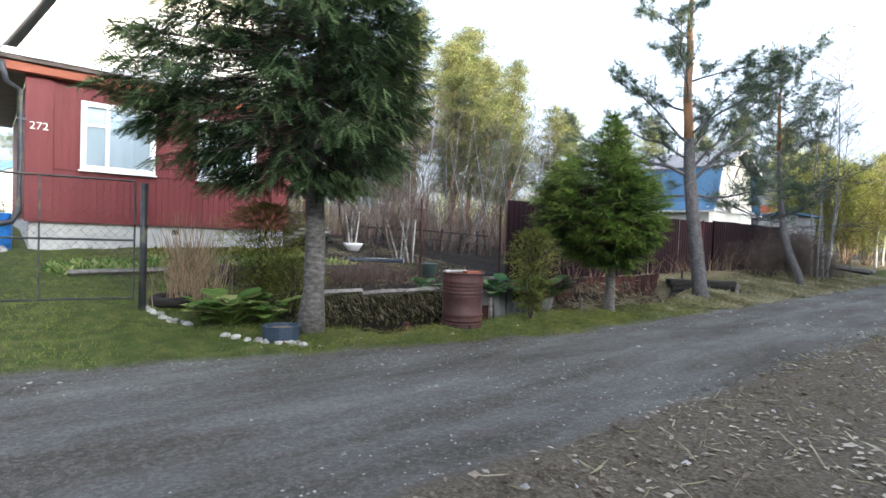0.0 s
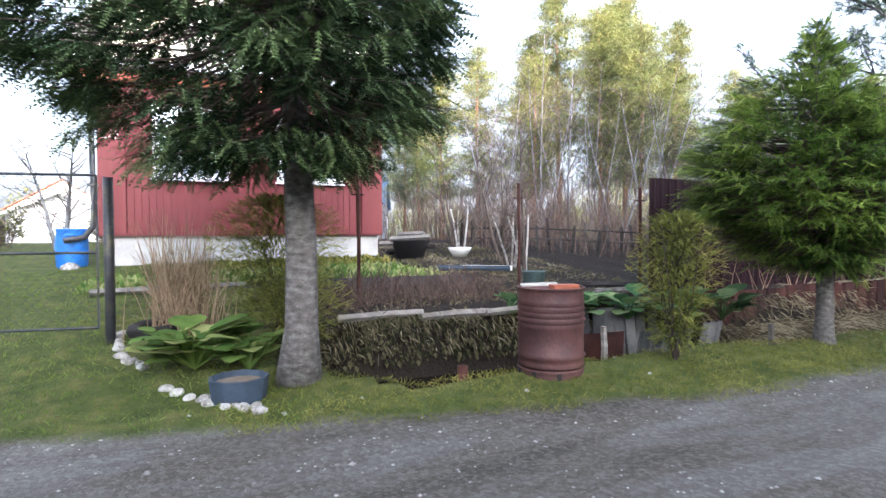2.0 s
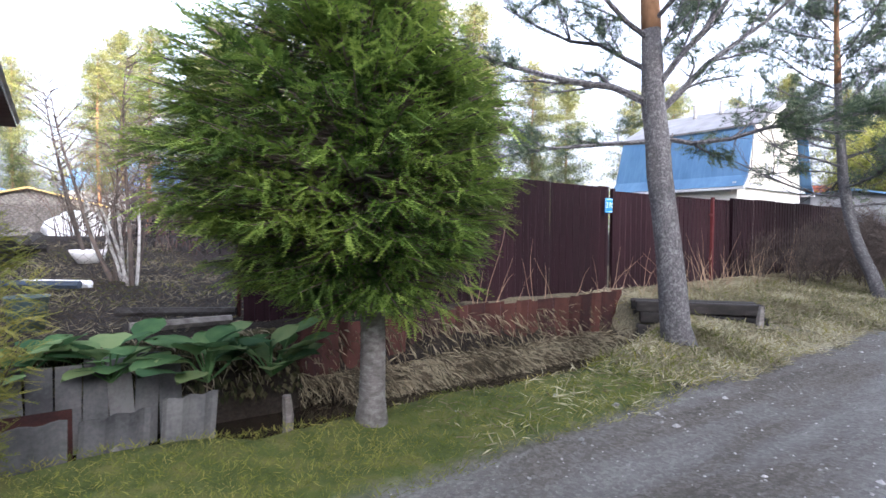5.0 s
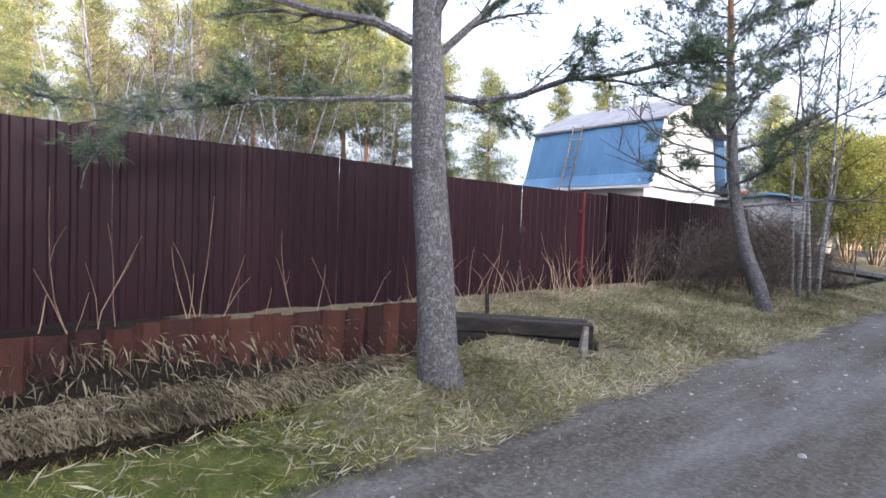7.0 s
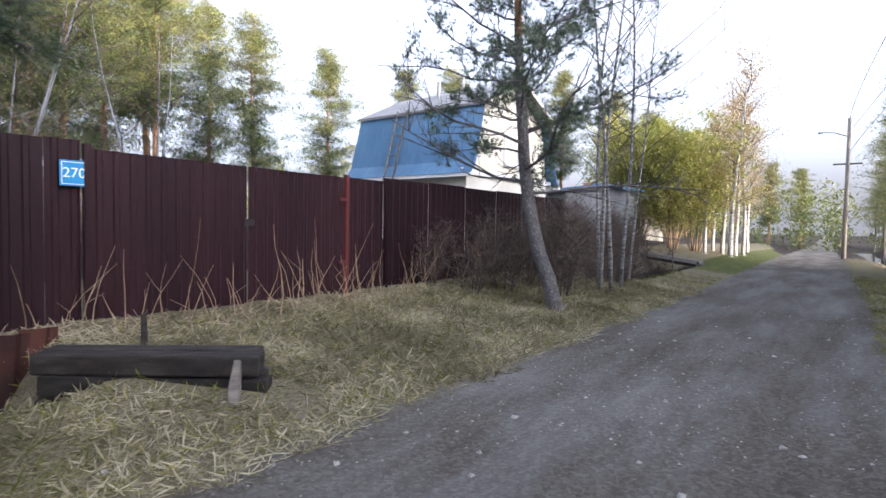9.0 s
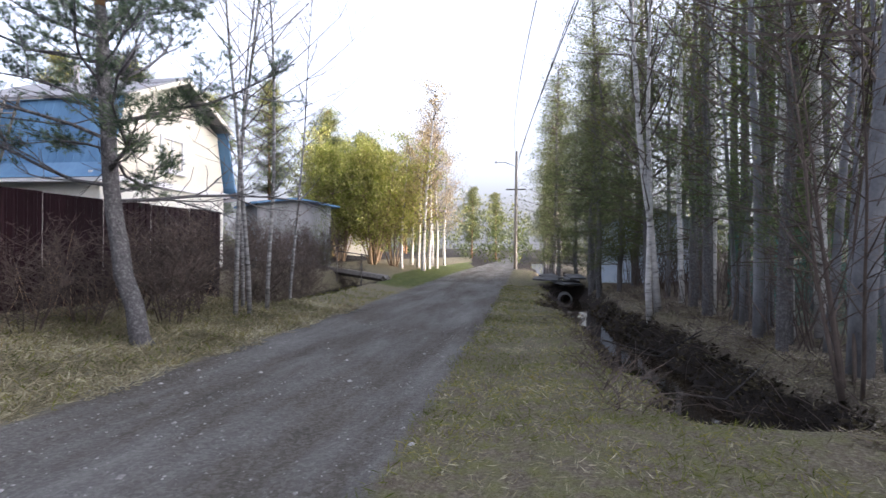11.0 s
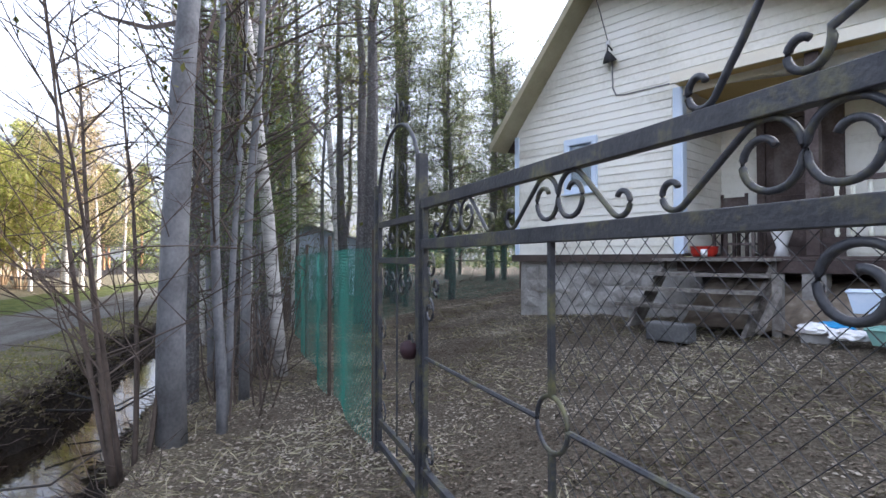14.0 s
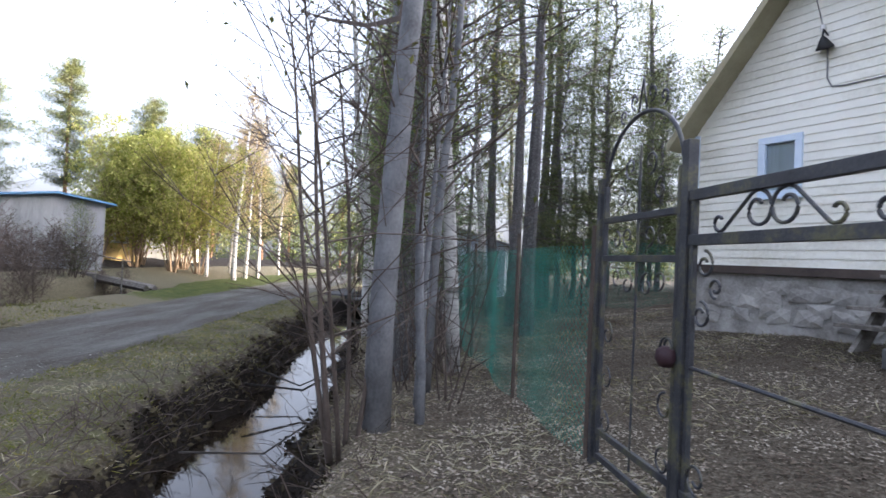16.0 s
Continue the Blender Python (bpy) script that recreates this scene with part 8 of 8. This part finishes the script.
# ---- ground cover ----
def cover(name, label, cat, k, area, mat, size, lean, seed, template=BLADE, keep=None, lift=0.0, flat_up=False, partname="blades"):
    """Blades, leaves or stones strewn over a stretch of the plan (s0, s1, n0, n1)."""
    r = rng(seed)
    s, n = r.uniform(area[0], area[1], k), r.uniform(area[2], area[3], k)
    if keep is not None:
        ok = keep(s, n, r)
        s, n = s[ok], n[ok]
    k = len(s)
    shift = np.maximum(0, s - 26) * 0.022
    x, y = UX * s - UY * (n + shift), UY * s + UX * (n + shift)
    p = np.stack([x, y, height(x, y) + lift], -1)
    ax = r.normal(0, 1, (k, 3)) * np.array((1, 1, 0.12 if flat_up else 0.3)) + np.array((0, 0, lean))
    up = None if flat_up else r.normal(0, 1, (k, 3))
    tones = 0.5 + 0.35 * wob(x, y, 1.1) + r.normal(0, 0.15, k)
    t = thing(name, label, cat, kind="stuff")
    part(partname, scatter(*template, p, ax, r.uniform(*size, k), seed, up=up, tones=tones), mat, t)


def patchy(s, n, f, seed=0.0):
    return wob(s, n, f, seed)


cover("verge_grass", "short mossy green grass on the verge", "grass", 46000, (2.5, 14, 4.6, 6.5), "grass", (0.025, 0.065), 0.8, 901,
      keep=lambda s, n, r: (n > far_edge(s) - 0.1 + 0.12 * patchy(s, n, 3)) & (n < ditch_near(s) + 0.2) & (r.uniform(0, 1, len(s)) < 1.15 - 0.09 * np.maximum(0, s - 7)))
cover("lawn", "short green lawn at the roadside", "grass", 52000, (-9, 3.2, 5.0, 12.5), "lawn", (0.03, 0.075), 1.0, 902, keep=lambda s, n, r: (n > far_edge(s) - 0.05) & (r.uniform(0, 1, len(s)) < 1.2 - 0.08 * (n - 5)))
cover("dry_grass", "matted pale dry grass before the fence", "grass", 80000, (9.0, 26, 4.6, 7.8), "straw", (0.05, 0.16), 0.30, 903,
      keep=lambda s, n, r: (n > far_edge(s) - 0.05 + 0.18 * patchy(s, n, 3)) & (height(*np.array([UX * s - UY * n, UY * s + UX * n])) > -0.03) & (r.uniform(0, 1, len(s)) < 0.12 + smooth((s - 10) / 4)) & ~((s < 13.9) & (n > ditch_near(s) + 0.05)) & ~((s > 13.7) & (s < 15.2) & (np.abs(n - 6.95 + (s - 13.95) * 1.27) < 0.42)))
cover("dry_grass", "thin green shoots among the dry grass", "grass", 9000, (11, 30, 4.6, 7.4), "grass", (0.05, 0.14), 0.7, 904, keep=lambda s, n, r: (n > far_edge(s)) & (height(*np.array([UX * s - UY * n, UY * s + UX * n])) > -0.1))
cover("verge_grass", "thin grass with dry blades beside the wet ditch", "grass", 30000, (10, 34, -1.0, 1.75), "grass", (0.03, 0.10), 0.7, 905, keep=lambda s, n, r: (n < 1.7 + 0.15 * patchy(s, n, 3)) & (patchy(s, n, 1.3) > -0.35) & (height(*np.array([UX * s - UY * n, UY * s + UX * n])) > -0.2))
cover("dry_grass", "pale dry blades on the verge beside the ditch", "grass", 36000, (10, 34, -2.6, 1.7), "straw", (0.03, 0.10), 0.3, 906, keep=lambda s, n, r: (n < 1.6 + 0.2 * patchy(s, n, 3)) & (height(*np.array([UX * s - UY * n, UY * s + UX * n])) > -0.2))
cover("dead_leaves", "grey-brown dead leaves covering the yard", "leaves", 150000, (14, 34, -10, -1.4), "deadleaf", (0.018, 0.05), 0.05, 907, LEAF, lift=0.012, flat_up=True, partname="leaf_litter", keep=lambda s, n, r: height(*np.array([UX * s - UY * n, UY * s + UX * n])) > -0.1)
cover("dead_leaves", "dry leaves and straw on the bank beside the road", "leaves", 11000, (-3, 15, -2.5, 2.2), "deadleaf", (0.03, 0.08), 0.05, 908, LEAF, lift=0.012, flat_up=True, partname="leaf_litter")
cover("dry_grass", "pale flattened grass blades over the leaf litter", "grass", 40000, (14, 27, -10, -1.4), "straw", (0.05, 0.16), 0.12, 909, keep=lambda s, n, r: (patchy(s, n, 1.6, 1.0) > -0.1) & (height(*np.array([UX * s - UY * n, UY * s + UX * n])) > -0.1))
cover("dry_grass", "straw strewn on the bank beside the road", "grass", 5000, (-3, 15, -2.5, 2.1), "straw", (0.06, 0.22), 0.08, 910)
STONE = (np.array([(-0.5, 0, 0), (0.5, 0.05, 0), (0, -0.42, 0), (0.05, 0.4, 0), (0.02, 0, 0.3), (0, 0, -0.25)], float),
         np.array([(0, 2, 4), (2, 1, 4), (1, 3, 4), (3, 0, 4), (2, 0, 5), (1, 2, 5), (3, 1, 5), (0, 3, 5)]))
cover("gravel", "loose grey stones strewn on the road", "gravel", 9000, (-5, 24, 1.5, 6.4), "pebble", (0.008, 0.032), 0.0, 911, STONE, flat_up=True, partname="pebbles", keep=lambda s, n, r: (n > near_edge(s)) & (n < far_edge(s)) & (patchy(s, n, 0.9) + 0.8 * (np.abs(n - (near_edge(s) + far_edge(s)) / 2) > 1.0) > 0.1))
cover("gravel", "larger stones lying on the road", "gravel", 260, (-4, 24, 1.4, 5.8), "pebble", (0.03, 0.08), 0.0, 912, STONE, flat_up=True, partname="pebbles")
cover("bank_litter", "dark wet clods and dead leaves on the ditch sides", "litter", 34000, (15, 31, -3.0, 0.8), "wetlitter", (0.04, 0.11), 0.30, 913, LEAF, lift=0.01, partname="clods", keep=lambda s, n, r: np.abs(height(*np.array([UX * s - UY * n, UY * s + UX * n])) + 0.26) < 0.23)
cover("garden_weeds", "low weeds and dry stalks between the garden beds", "weeds", 16000, (1.5, 9.0, 7.9, 15.0), "drybank", (0.04, 0.13), 0.45, 914, partname="blades")
cover("garden_weeds", "small green weeds on the garden soil", "weeds", 12000, (1.0, 9.0, 8.0, 14.0), "grass", (0.03, 0.09), 0.6, 915, keep=lambda s, n, r: patchy(s, n, 1.7) > 0.05)
